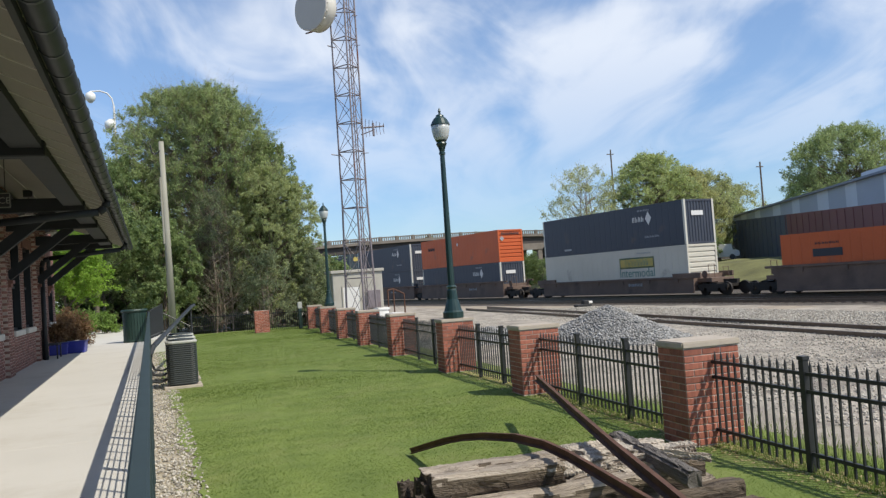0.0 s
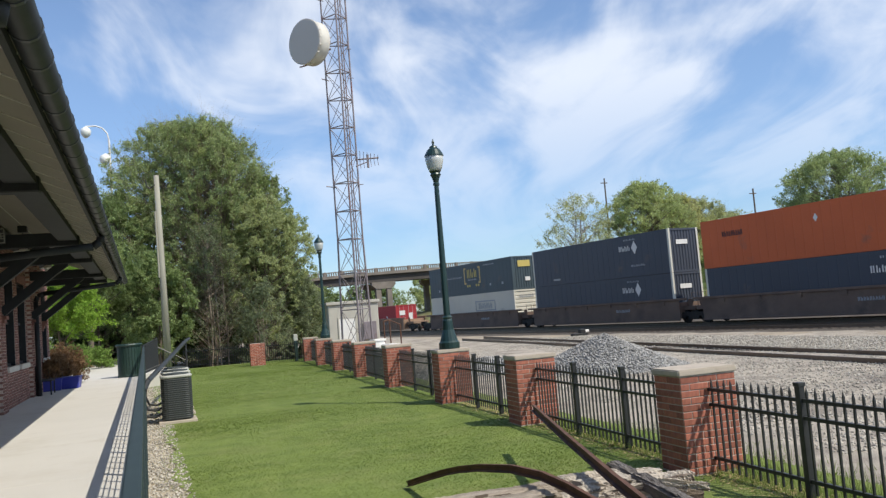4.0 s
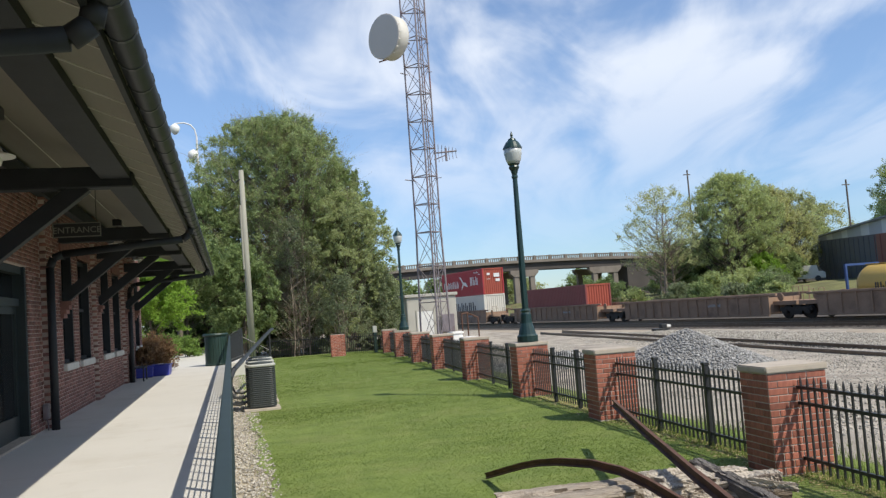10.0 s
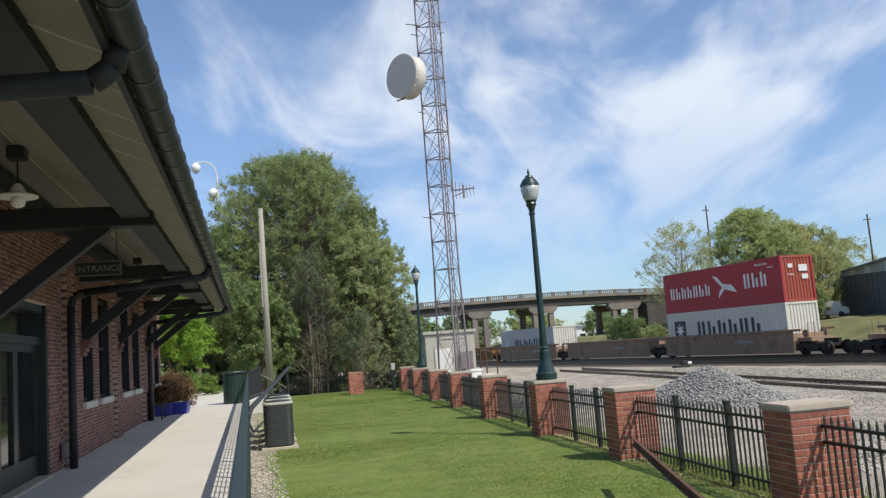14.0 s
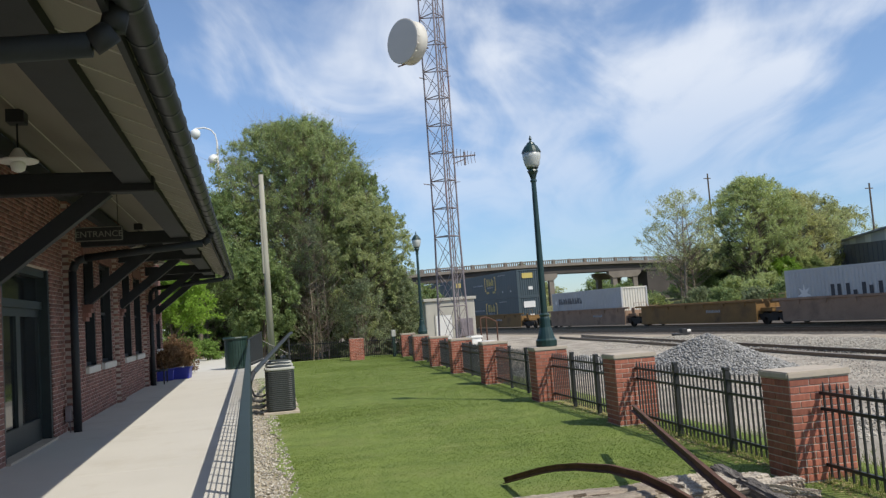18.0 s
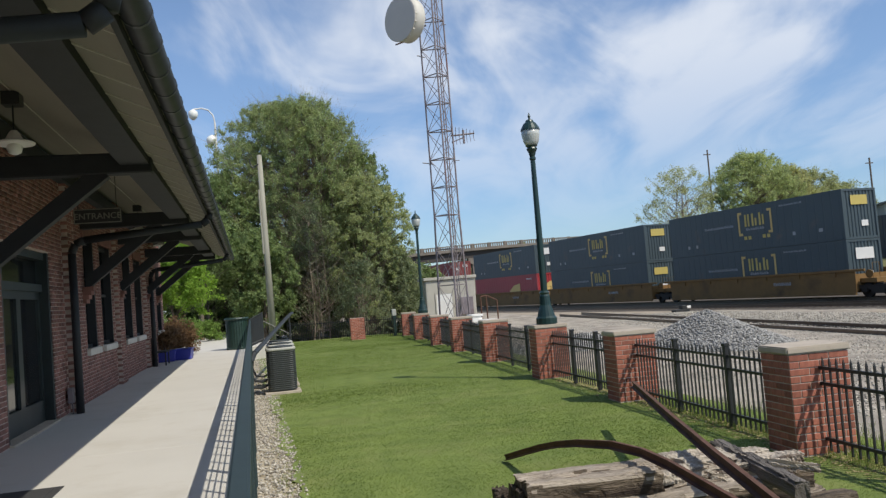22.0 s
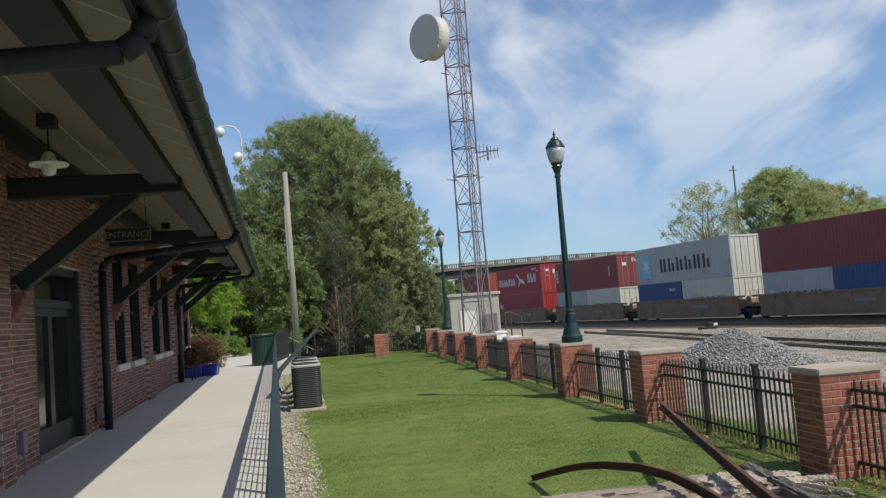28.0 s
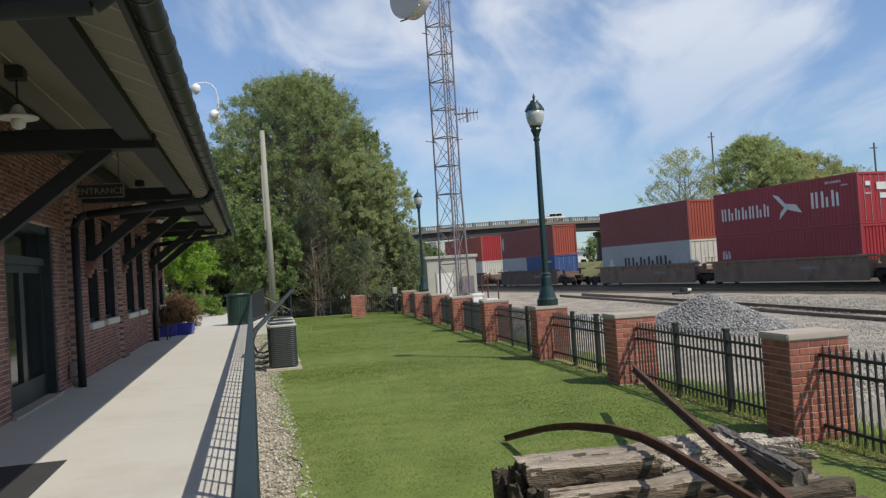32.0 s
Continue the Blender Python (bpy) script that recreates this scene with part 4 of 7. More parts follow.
def lettering(text, size, material, parent, m):
    """Raised lettering from the built-in font, in the xz plane facing -y."""
    cu = bpy.data.curves.new("lettering", "FONT")
    cu.body, cu.size, cu.extrude, cu.align_x, cu.resolution_u = text, size, 0.004, "CENTER", 3
    tmp = bpy.data.objects.new("lettering", cu)
    scene.collection.objects.link(tmp)
    me = bpy.data.meshes.new_from_object(tmp.evaluated_get(bpy.context.evaluated_depsgraph_get()))
    bpy.data.objects.remove(tmp)
    bpy.data.curves.remove(cu)
    me.materials.clear()
    me.materials.append(material)
    ob = part("lettering", me, None, parent, "printed word")
    ob.matrix_basis = m @ pose(0, 0, 0, 90)
    return ob


H1, H0 = 2.90, 2.59
FLOOR = 0.42                    # container floor over the rail


def stack(u, lower, upper=None):
    z = FLOOR
    for spec in (lower, upper):
        if spec is None:
            continue
        for ob, du, h in spec:
            ride(ob, u + du, z)
        z += spec[0][2] + 0.02


def dom(colour, label, **kw):
    return [(container("freight_container", label, 16.15, H1, colour, side_kind="dom", **kw), 0.0, H1)]


def iso(colour, label, height=H1, **kw):
    return [(container("freight_container", label, 12.19, height, colour, **kw), 0.0, height)]


def twins(front, back, height=H0):
    return [(container("freight_container", f[1], 6.06, height, f[0], **f[2]), s * 3.09, height) for f, s in ((front, 1), (back, -1))]


BUTTERFLY = [("4", "white", 3.6, 2.0, 1.25, 0.36), ("diamond", "white", 4.65, 2.0, 0.62, 0.95), ("4", "grey", 4.2, 2.58, 1.3, 0.12),
             ("6", "grey", 4.9, 0.75, 1.5, 0.14), ("bar", "grey", -4.8, 0.4, 0.9, 0.14), ("bar", "white", -0.2, 2.0, 1.0, 0.30, 1)]
BOXED = [(*mk[:2], mk[2] + (0.0 if len(mk) > 6 else 0.95), *mk[3:]) for mk in [("brackets", "gold", 0.0, 1.75, 3.1, 1.55), ("3", "yellow", 0.0, 1.95, 2.0, 0.80), ("8", "grey", 0.0, 1.36, 1.7, 0.16),
         ("bar", "yellow", -0.95, 0.80, 0.26, 0.22), ("bar", "yellow", -0.55, 0.80, 0.26, 0.22), ("bar", "yellow", 0.75, 0.80, 0.26, 0.22), ("bar", "yellow", 1.15, 0.80, 0.26, 0.22),
         ("18", "grey", -3.5, 1.72, 3.0, 0.17), ("bar", "grey", 3.3, 0.72, 0.22, 0.22), ("bar", "grey", 5.4, 0.72, 0.30, 0.20), ("9", "grey", 3.2, 2.55, 1.9, 0.11),
         ("bar", "grey", -6.9, 0.62, 0.20, 0.22), ("bar", "grey", -6.0, 0.62, 0.20, 0.22), ("bar", "white", 0.25, 0.9, 0.50, 0.34, 1)]]
STAR = [("bar", "blue", -4.6, 1.35, 1.35, 1.9), ("star", "white", -4.6, 1.4, 1.15, 1.25), ("6", "black", 0.6, 1.35, 6.6, 1.05)]
BIRD = [("7", "white", -3.05, 1.40, 4.7, 0.82), ("bird", "white", 0.75, 1.50, 2.4, 1.6), ("3", "white", 3.75, 1.62, 2.3, 0.95), ("6", "white", 4.4, 2.55, 1.2, 0.14), ("4", "white", 5.2, 2.30, 0.5, 0.10),
        ("bar", "white", 0.45, 2.1, 0.7, 0.42, 1), ("bar", "white", 0.55, 1.55, 0.5, 0.30, 1), ("bar", "white", -0.55, 2.25, 0.35, 0.25, 1), ("4", "white", -0.55, 1.7, 0.45, 0.10, 1)]


def yellow_tag(z):
    return [("bar", "yellow", -0.05, z, 1.25, 0.55, 1)]


def white_tag(z):
    return [("bar", "white", 0.0, z, 1.35, 0.65, 1)]


# u of each unit's middle, as the train passes the 50 m line
# A: single orange box
stack(21.6, dom("orange", "orange domestic freight container in a well car", end_kind="louvre", marks=[("bar", "black", -5.1, 1.8, 1.8, 0.42), ("7", "black", -5.1, 2.3, 1.5, 0.12)]))
# B: navy over white
wh = dom("white", "white domestic freight container with a yellow name plate", end_kind="louvre", marks=[("bar", "yellow", 3.1, 1.95, 3.6, 0.75), ("8", "green", 3.1, 1.95, 2.5, 0.42), ("frame", "green", 3.1, 1.95, 3.6, 0.75), ("8", "grey", 3.9, 2.6, 1.4, 0.10)])
lettering(WORD, 0.84, INK["green"], wh[0][0], pose(3.1, -0.006, 0.98))
stack(-1.85, wh, dom("navy", "navy domestic freight container with white corner posts", posts="cream", end_kind="corr", marks=BUTTERFLY))
# C: orange over navy
stack(-25.25, dom("navy", "navy domestic freight container with white corner posts", posts="cream", end_kind="corr", marks=BUTTERFLY),
      dom("orange", "bright orange domestic freight container, sunlit end", end_kind="louvre", marks=[("9", "black", -5.6, 1.95, 1.6, 0.32), ("9", "black", 0.0, 2.55, 1.9, 0.22, 1), ("diamond", "grey", -0.9, 2.1, 0.45, 0.5, 1), ("diamond", "white", 0.2, 2.1, 0.3, 0.45)]))
# D: navy twice
stack(-44.3, dom("navy", "navy domestic freight container with white corner posts", posts="cream", end_kind="corr", marks=BUTTERFLY),
      dom("navy", "navy domestic freight container with white corner posts", posts="cream", end_kind="corr", marks=BUTTERFLY))
# E: deep blue over white
stack(-63.75, dom("white", "white domestic freight container with a lettered plate", end_kind="louvre", marks=[("frame", "grey", 3.0, 1.75, 3.6, 0.95), ("7", "grey", 3.0, 1.75, 2.5, 0.5), ("7", "grey", 0.0, 2.35, 1.5, 0.25, 1)]),
      dom("deep", "deep blue domestic freight container with a gold bracketed mark", end_kind="corr", marks=BOXED + yellow_tag(2.25)))
# F: tank and short red box in one well
F_U = -86.9
stack(F_U + 2.73, [(container("freight_container", "short red freight container with white bird mark", 6.06, H0, "red", marks=[("5", "white", -1.4, 0.9, 2.0, 0.6), ("bird", "white", 0.9, 1.0, 1.5, 0.9), ("bar", "white", -0.5, 1.7, 0.7, 0.5, 1), ("bar", "white", 0.55, 1.2, 0.5, 0.9, 1)]), 0.0, H0)])
tank = thing("tank_container", "dirty yellow tank container in a steel frame", "tank container", group="containers on the train")
tb = turned([(0.35, -2.85), (0.95, -2.62), (1.13, -2.3), (1.13, 2.3), (0.95, 2.62), (0.35, 2.85)], 24)
tk = part("tank", tb, P["yellow"], tank, "dirty yellow tank shell", True)
tk.matrix_basis = pose(0, WID / 2, 1.32, 0, 90, 0)
for x in (-3.03, 2.91):
    fr = bmesh.new()
    for y in (0.0, WID - 0.12):
        box(fr, x, x + 0.12, y, y + 0.12, 0, H0)
    box(fr, x, x + 0.12, 0.12, WID - 0.12, 0, 0.12)
    box(fr, x, x + 0.12, 0.12, WID - 0.12, H0 - 0.12, H0)
    part("end_frame", fr, P["blue"], tank)
for y in (0.02, WID - 0.12):
    part("bottom_rail", boxes((-2.91, 2.91, y, y + 0.10, 0, 0.12)), P["blue"], tank)
part("walkway", boxes((-2.5, 2.5, WID / 2 - 0.25, WID / 2 + 0.25, 2.46, 2.50)), P["yellow"], tank)
part("marking", marking("8", 2.6, 0.55), INK["black"], tank, "dark name blocks").matrix_basis = pose(0, 0.145, 1.20)
ride(tank, F_U - 2.73, FLOOR)
# H, I, J, K
stack(-126.0, iso("brown", "brown freight container riding low in a well", end="rustred", end_kind="corr", marks=[("6", "white", -5.5, 1.5, 0.3, 1.4)]))
stack(-147.2, iso("cream", "dirty white freight container with dark name blocks", H1, end="cream", end_kind="corr", marks=[("bar", "black", -4.6, 1.62, 1.3, 1.35), ("star", "white", -4.6, 1.62, 1.05, 1.10), ("6", "black", 0.6, 1.62, 6.6, 1.05)]),
      iso("red", "red freight container with a white bird mark", end="rustred", end_kind="corr", marks=BIRD))
stack(-177.8, iso("grey", "grey freight container with dark name blocks and a star", end="cream", end_kind="corr", marks=[("star", "white", -4.6, 1.4, 1.15, 1.25), ("6", "black", 0.6, 1.35, 6.6, 1.05)]))
stack(-208.5, iso("grey", "grey freight container with small dark name blocks", end="cream", end_kind="corr", marks=[("star", "white", -5.3, 2.0, 0.5, 0.6), ("10", "black", -2.6, 2.05, 4.4, 0.55)]))
# L, M, N: deep blue
for u, low_tag, up_tag in ((-230.2, white_tag, yellow_tag), (-249.7, yellow_tag, yellow_tag)):
    stack(u, dom("deep", "deep blue domestic freight container with a gold bracketed mark", end_kind="corr", marks=BOXED + low_tag(2.1)),
          dom("deep", "deep blue domestic freight container with a gold bracketed mark", end_kind="corr", marks=BOXED + up_tag(2.25)))
stack(-269.0, dom("maroon", "maroon domestic freight container with a gold sail mark", end="red", end_kind="corr", marks=[("sail", "gold", 2.8, 1.25, 2.6, 1.6), ("5", "white", 6.3, 2.45, 1.2, 0.16), ("sail", "gold", 0.3, 1.6, 1.5, 1.2, 1)]),
      dom("deep", "deep blue domestic freight container with a gold bracketed mark", end_kind="corr", marks=BOXED + white_tag(2.2)))
# O to W: forty-foot stacks
g20 = ("grey", "short grey freight container with dark name blocks", dict(marks=[("star", "white", -2.2, 1.2, 0.7, 0.75), ("6", "black", 0.5, 1.0, 3.8, 0.6)]))
g20c = ("cream", "short dirty white freight container", dict(end="cream", marks=[("star", "white", -2.2, 1.2, 0.7, 0.75), ("6", "black", 0.5, 1.0, 3.8, 0.6)]))
b20 = ("blue", "short blue freight container on the stack train", dict(marks=[("4", "white", 1.9, 2.0, 0.9, 0.2)]))
TEX = [("3", "white", 0.5, 2.35, 0.75, 0.35, 1), ("bar", "white", -0.6, 2.0, 0.4, 0.3, 1), ("bar", "white", 4.6, 1.5, 0.12, 0.9)]
stack(-290.5, twins(b20, g20), iso("brown", "dark brown-red freight container with pale door marks", marks=TEX))
stack(-305.7, twins(g20c, b20), iso("grey", "grey freight container with a blue star panel", end="cream", marks=STAR))
stack(-320.9, twins(g20c, g20), iso("brown", "dark brown-red freight container with pale door marks", marks=TEX + [("6", "white", -5.6, 1.6, 0.35, 1.3)]))
stack(-336.4, iso("maroon", "plain red freight container on the stack train", H1, end="red", end_kind="corr", marks=[("3", "white", -5.1, 1.6, 0.85, 0.55)]), iso("maroon", "red freight container with a white bird mark", end="red", marks=BIRD))
stack(-351.55, iso("grey", "grey freight container with dark name blocks and a star", H1, end="cream", marks=[("star", "white", -4.6, 1.4, 1.15, 1.25), ("6", "black", 0.6, 1.35, 6.6, 1.05)]), iso("brown", "brown freight container with an orange-red end", end="rustred", end_kind="corr"))
stack(-372.5, twins(b20, g20), iso("brown", "dark brown-red freight container on the stack train", end="rustred", end_kind="corr", marks=[("6", "white", -5.6, 1.6, 0.35, 1.3)]))
stack(-390.4, iso("cream", "dirty white freight container on the stack train", H0, end="cream", end_kind="corr"), iso("rustred", "bright red freight container on the stack train", end="red", end_kind="corr"))
stack(-405.9, iso("grey", "grey freight container on the stack train", end_kind="corr"), iso("cream", "pale freight container on the stack train", end="cream", end_kind="corr"))
stack(-421.2, iso("brown", "brown freight container on the stack train", end_kind="corr"), iso("blue", "blue freight container on the stack train", end_kind="corr"))

# the cars under them: u, colour, well, unit, style, front truck
UNITS = [(21.6, "dark", 16.6, 19.4, "plain", 1, 1), (-1.85, "dark", 16.6, 19.6, "low", 1, 1),
         (-25.25, "dark", 16.6, 19.2, "plain", 1, 1), (-44.3, "dark", 16.6, 19.2, "plain", 0, 1), (-63.75, "dark", 16.6, 19.2, "plain", 0, 1),
         (-86.9, "rust", 15.2, 19.5, "ribs", 1, 1), (-106.3, "rust", 15.2, 19.5, "ribs", 0, 1), (-126.0, "rust", 15.2, 19.5, "ribs", 0, 1)]
UNITS += [
         (-147.2, "rust", 12.6, 15.3, "plain", 1, 1), (-162.5, "rust", 12.6, 15.3, "plain", 0, 1), (-177.8, "rust", 12.6, 15.3, "plain", 0, 1),
         (-193.1, "tan", 12.6, 15.3, "plain", 0, 1), (-208.5, "rust", 12.6, 15.3, "plain", 0, 1),
         (-230.2, "tan", 16.6, 19.4, "plain", 1, 1), (-249.7, "tan", 16.6, 19.4, "plain", 0, 1), (-269.0, "tan", 16.6, 19.4, "plain", 0, 1)]
UNITS += [
         (-290.5, "rust", 12.6, 15.3, "plain", 1, 1), (-305.7, "rust", 12.6, 15.3, "plain", 0, 1), (-320.9, "rust", 12.6, 15.3, "plain", 0, 1),
         (-336.4, "rust", 12.6, 15.3, "plain", 0, 1), (-351.55, "rust", 12.6, 15.3, "plain", 0, 1),
         (-372.5, "dark", 12.6, 15.6, "plain", 1, 1), (-390.4, "dark", 12.6, 15.6, "plain", 0, 1), (-405.9, "dark", 12.6, 15.4, "plain", 0, 1), (-421.2, "dark", 12.6, 15.4, "plain", 0, 1)]
CAR_LABEL = dict(dark="dark brown well car with grimy trucks", rust="rusty brown well car with grimy trucks", tan="dirty yellow well car with grimy trucks")
for u, col, well, unit, style, fr, bk in UNITS:
    ride(well_car(col, well, unit, style, fr, bk, CAR_LABEL[col]), u, 0.0)


# ---- iron fence on brick piers ----
FENCE_TURN = -math.degrees(math.atan(2.36 / 39.1))
rng = random.Random(4)
PIER_W, PIER_D, COURSE = 0.73, 0.55, 0.0785     # across and along the fence line


def pier_bricks():
    """Side, centre, height and length of every brick of one pier, course by course."""
    for c in range(14):
        z = 0.014 + c * COURSE
        for side in range(4):
            full = PIER_W if side % 2 == 0 else PIER_D - 0.014
            n = 3 if side % 2 == 0 else 2
            cuts = [full * k / n for k in range(n + 1)] if c % 2 else [0] + [full * (k + 0.5) / n for k in range(n)] + [full]
            for q, w in zip(cuts, cuts[1:]):
                yield side, (q + w) / 2 - full / 2, z, w - q - 0.013


brick_me = mesh_of(bevelled(boxes((-0.5, 0.5, -0.05, 0.05, -0.0335, 0.0335)), 0.004), "brick")
brick_me.materials.append(M["brick"])


def pier(x, y, single, label, capped=True):
    t = thing("brick_pier", label, "brick pier", pose(x, y, 0, 0, 0, FENCE_TURN), "brick piers of the fence")
    h, g = PIER_W / 2, PIER_D / 2
    part("core", boxes((-h + 0.006, h - 0.006, -g + 0.006, g - 0.006, -0.15, 1.115)), M["mortar"], t, "pale mortar joints")
    if capped:
        part("cap", bevelled(boxes((-h - 0.020, h + 0.020, -g - 0.020, g + 0.020, 1.118, 1.195)), 0.014, 2), M["capstone"], t, "weathered grey stone cap")
    joined = None if single else bmesh.new()
    for side, a, z, ln in pier_bricks():
        far = g if side % 2 == 0 else h
        m = pose(0, 0, 0, 0, 0, 90 * side) @ pose(a, -far + 0.05 - 0.003 * rng.random(), z + 0.039, 0, 0, rng.uniform(-0.4, 0.4))
        if single:
            o = new("brick", brick_me)
            o.parent, o.matrix_basis = t, m @ Matrix.Diagonal((ln, 1, 1, 1))
        else:
            box(joined, -ln / 2, ln / 2, -0.05, 0.05, -0.0335, 0.0335, m)
    if joined:
        tagged(part("brickwork", joined, M["brick_far"], t, "red brick courses"), kind="stuff")
    return t


for k, (x, y) in enumerate(FENCE):
    pier(x, y, k in (1, 2), "square red brick pier with a grey stone cap")
pier(5.32, 42.55, False, "lone square red brick pier at the lawn's end", False)

picket_me = bmesh.new()
box(picket_me, -0.010, 0.010, -0.010, 0.010, 0.05, 1.02)
tip = picket_me.verts.new((0, 0, 1.08))
tops = [v for v in picket_me.verts if abs(v.co.z - 1.02) < 1e-5]
ordered = [tops[0], tops[1], tops[2], tops[3]]
for i in range(4):
    picket_me.faces.new((ordered[i], ordered[(i + 1) % 4], tip))
picket_me = mesh_of(picket_me, "picket")
picket_me.materials.append(M["iron"])
post_me = mesh_of(bevelled(boxes((-0.034, 0.034, -0.034, 0.034, -0.1, 1.08), (-0.042, 0.042, -0.042, 0.042, 1.08, 1.12)), 0.004), "post")
post_me.materials.append(M["iron"])
for (xa, ya), (xb, yb) in zip(FENCE, FENCE[1:]):
    a = Vector((xa, ya, 0))
    way = (Vector((xb, yb, 0)) - a)
    span = way.length - PIER_D
    m = Matrix.Translation(a + way.normalized() * (PIER_D / 2)) @ Matrix.Rotation(math.atan2(way.y, way.x), 4, "Z")
    t = thing("iron_fence_panel", "black iron picket fence panel between brick piers", "fence", m, "iron fence panels")
    for z in (0.16, 0.76, 0.93):
        part("rail", boxes((0, span, -0.018, 0.018, z, z + 0.035)), M["iron"], t)
    n = round(span / 0.118)
    posts = [span * 0.325, span * 0.665]
    for k in range(n):
        x = (k + 0.5) * span / n
        near = min(abs(x - p) for p in posts)
        if near < 0.055:
            continue
        o = new("picket", picket_me)
        o.parent = t
        o.location = (x, -0.0, 0)
    for p in posts:
        o = new("post", post_me)
        o.parent = t
        o.location = (p, 0, 0)
# low iron fence across the lawn's far end
t = thing("iron_fence_panel", "low black iron fence at the lawn's far end", "fence", pose(1.9, 47.2, 0, 0, 0, -41), "iron fence panels")
for z in (0.15, 0.9):
    part("rail", boxes((0, 8.6, -0.018, 0.018, z, z + 0.035)), M["iron"], t)
for k in range(72):
    o = new("picket", picket_me)
    o.parent = t
    o.location = (0.06 + k * 0.119, 0, 0)

# ---- post lamps on two piers ----
def post_lamp(x, y, label):
    t = thing("post_lamp", label, "street lamp", pose(x, y, 1.205), "green post lamps")
    base = turned([(0.235, 0), (0.235, 0.13), (0.20, 0.17), (0.165, 0.30), (0.13, 0.42), (0.115, 0.62), (0.10, 0.66), (0.12, 0.70), (0.085, 0.74)], 16)
    part("base", base, M["lamp_green"], t, "fluted cast base")
    part("shaft", turned([(0.078, 0.74), (0.072, 1.8), (0.056, 3.72), (0.075, 3.74), (0.075, 3.78), (0.058, 3.80)], 12), M["lamp_green"], t)
    part("capital", turned([(0.058, 3.80), (0.085, 3.90), (0.125, 3.98), (0.105, 4.02), (0.14, 4.06)], 14), M["lamp_green"], t)
    part("globe", turned([(0.13, 4.06), (0.17, 4.14), (0.205, 4.30), (0.21, 4.42)], 18), M["globe"], t, "frosted glass globe", True)
    part("hood", turned([(0.225, 4.41), (0.215, 4.45), (0.15, 4.56), (0.10, 4.60), (0.085, 4.64), (0.03, 4.67), (0.022, 4.70), (0.035, 4.73), (0.005, 4.82)], 18), M["lamp_green"], t, "dark green ribbed hood")
    return t


post_lamp(6.46, 17.45, "dark green cast post lamp standing on a brick pier")
post_lamp(7.79, 37.4, "dark green cast post lamp by the tower, on a pier")

# ---- lattice tower, dish, aerial, equipment shelter ----
TX, TY = 10.45, 42.0
tower = thing("lattice_tower", "tall galvanised three-legged lattice radio tower", "radio tower", pose(TX, TY, -0.16, 0, 0, -13))
legs_top = [Vector((-0.66, 0.0, 0)), Vector((0.66, 0.06, 0)), Vector((0.10, -0.75, 0))]
TOP = 31.0


def leg_at(k, z):
    f = 1.0 + 0.22 * max(0.0, (6.3 - z) / 6.3)
    p = legs_top[k] * f
    return Vector((p.x, p.y, z))


for k in range(3):
    b = bmesh.new()
    tube(b, leg_at(k, 0), leg_at(k, 6.3), 0.055, 0.05)
    tube(b, leg_at(k, 6.3), leg_at(k, TOP), 0.045, 0.04)
    part("leg", b, M["galv"], tower, "galvanised tube leg")
levels = [0.3, 2.6, 4.5, 6.3] + [6.3 + 1.5 * k for k in range(1, 17)]
for z in levels[1:]:
    b = bmesh.new()
    for k in range(3):
        tube(b, leg_at(k, z), leg_at((k + 1) % 3, z), 0.030, n=6)
    part("ring", b, M["galv"], tower)
for z0, z1 in zip(levels, levels[1:]):
    for k in range(3):
        b = bmesh.new()
        j = (k + 1) % 3
        tube(b, leg_at(k, z0), leg_at(j, z1), 0.016, n=5)
        tube(b, leg_at(j, z0), leg_at(k, z1), 0.016, n=5)
        part("brace", b, M["galv"], tower)
b = bmesh.new()
for dx in (0.25, 0.36):
    tube(b, (dx, -0.30, 0.2), (dx, -0.30, TOP), 0.030, n=6)
part("waveguide", b, M["galv"], tower, "vertical feed cables")
for z, w in ((15.0, 0.6), (9.2, 1.0), (16.6, 0.5), (20.0, 1.4), (19.4, 0.8)):
    b = bmesh.new()
    tube(b, (-0.66 - w * 0.4, -0.1, z), (-0.5, 0.0, z - 0.1), 0.028, n=6)
    tube(b, (0.5, 0.0, z), (0.66 + w * 0.25, 0, z), 0.020, n=5)
    part("stand_off", b, M["galv"], tower)

dish = thing("microwave_dish", "grey shrouded drum microwave dish on the tower", "antenna dish")
DW = Vector((-0.857, -0.515, 0.0))
dm = Matrix((Vector((DW.y, -DW.x, 0)), Vector((0, 0, 1)), DW)).transposed().to_4x4()
dm.translation = Vector((TX - 1.40, TY - 0.35, 16.60))
dish.matrix_basis = dm
b = turned([(0.5, -0.45), (1.05, -0.35), (1.16, -0.25), (1.16, 0.50)], 36)
part("shroud", b, M["dish_rim"], dish, "pale drum shroud", True)
part("radome", turned([(1.20, 0.47), (1.20, 0.52), (1.14, 0.54), (0.6, 0.56), (0.05, 0.565)], 36), M["dish"], dish, "flat grey radome")
b = bmesh.new()
for k in range(18):
    a = 2 * math.pi * k / 18
    box(b, 1.16 * math.cos(a) - 0.03, 1.16 * math.cos(a) + 0.03, 1.16 * math.sin(a) - 0.03, 1.16 * math.sin(a) + 0.03, 0.36, 0.47)
tagged(part("clip_ring", b, M["dish_rim"], dish), kind="stuff")
b = bmesh.new()
tube(b, (0.3, 0.3, -0.45), (-0.4, 0.2, -1.0), 0.06)
tube(b, (0.3, -0.3, -0.45), (-0.4, -0.2, -1.0), 0.06)
tube(b, (0.2, -1.10, 0.1), (0.5, -1.25, 0.5), 0.04)
part("mount", b, M["galv"], dish)

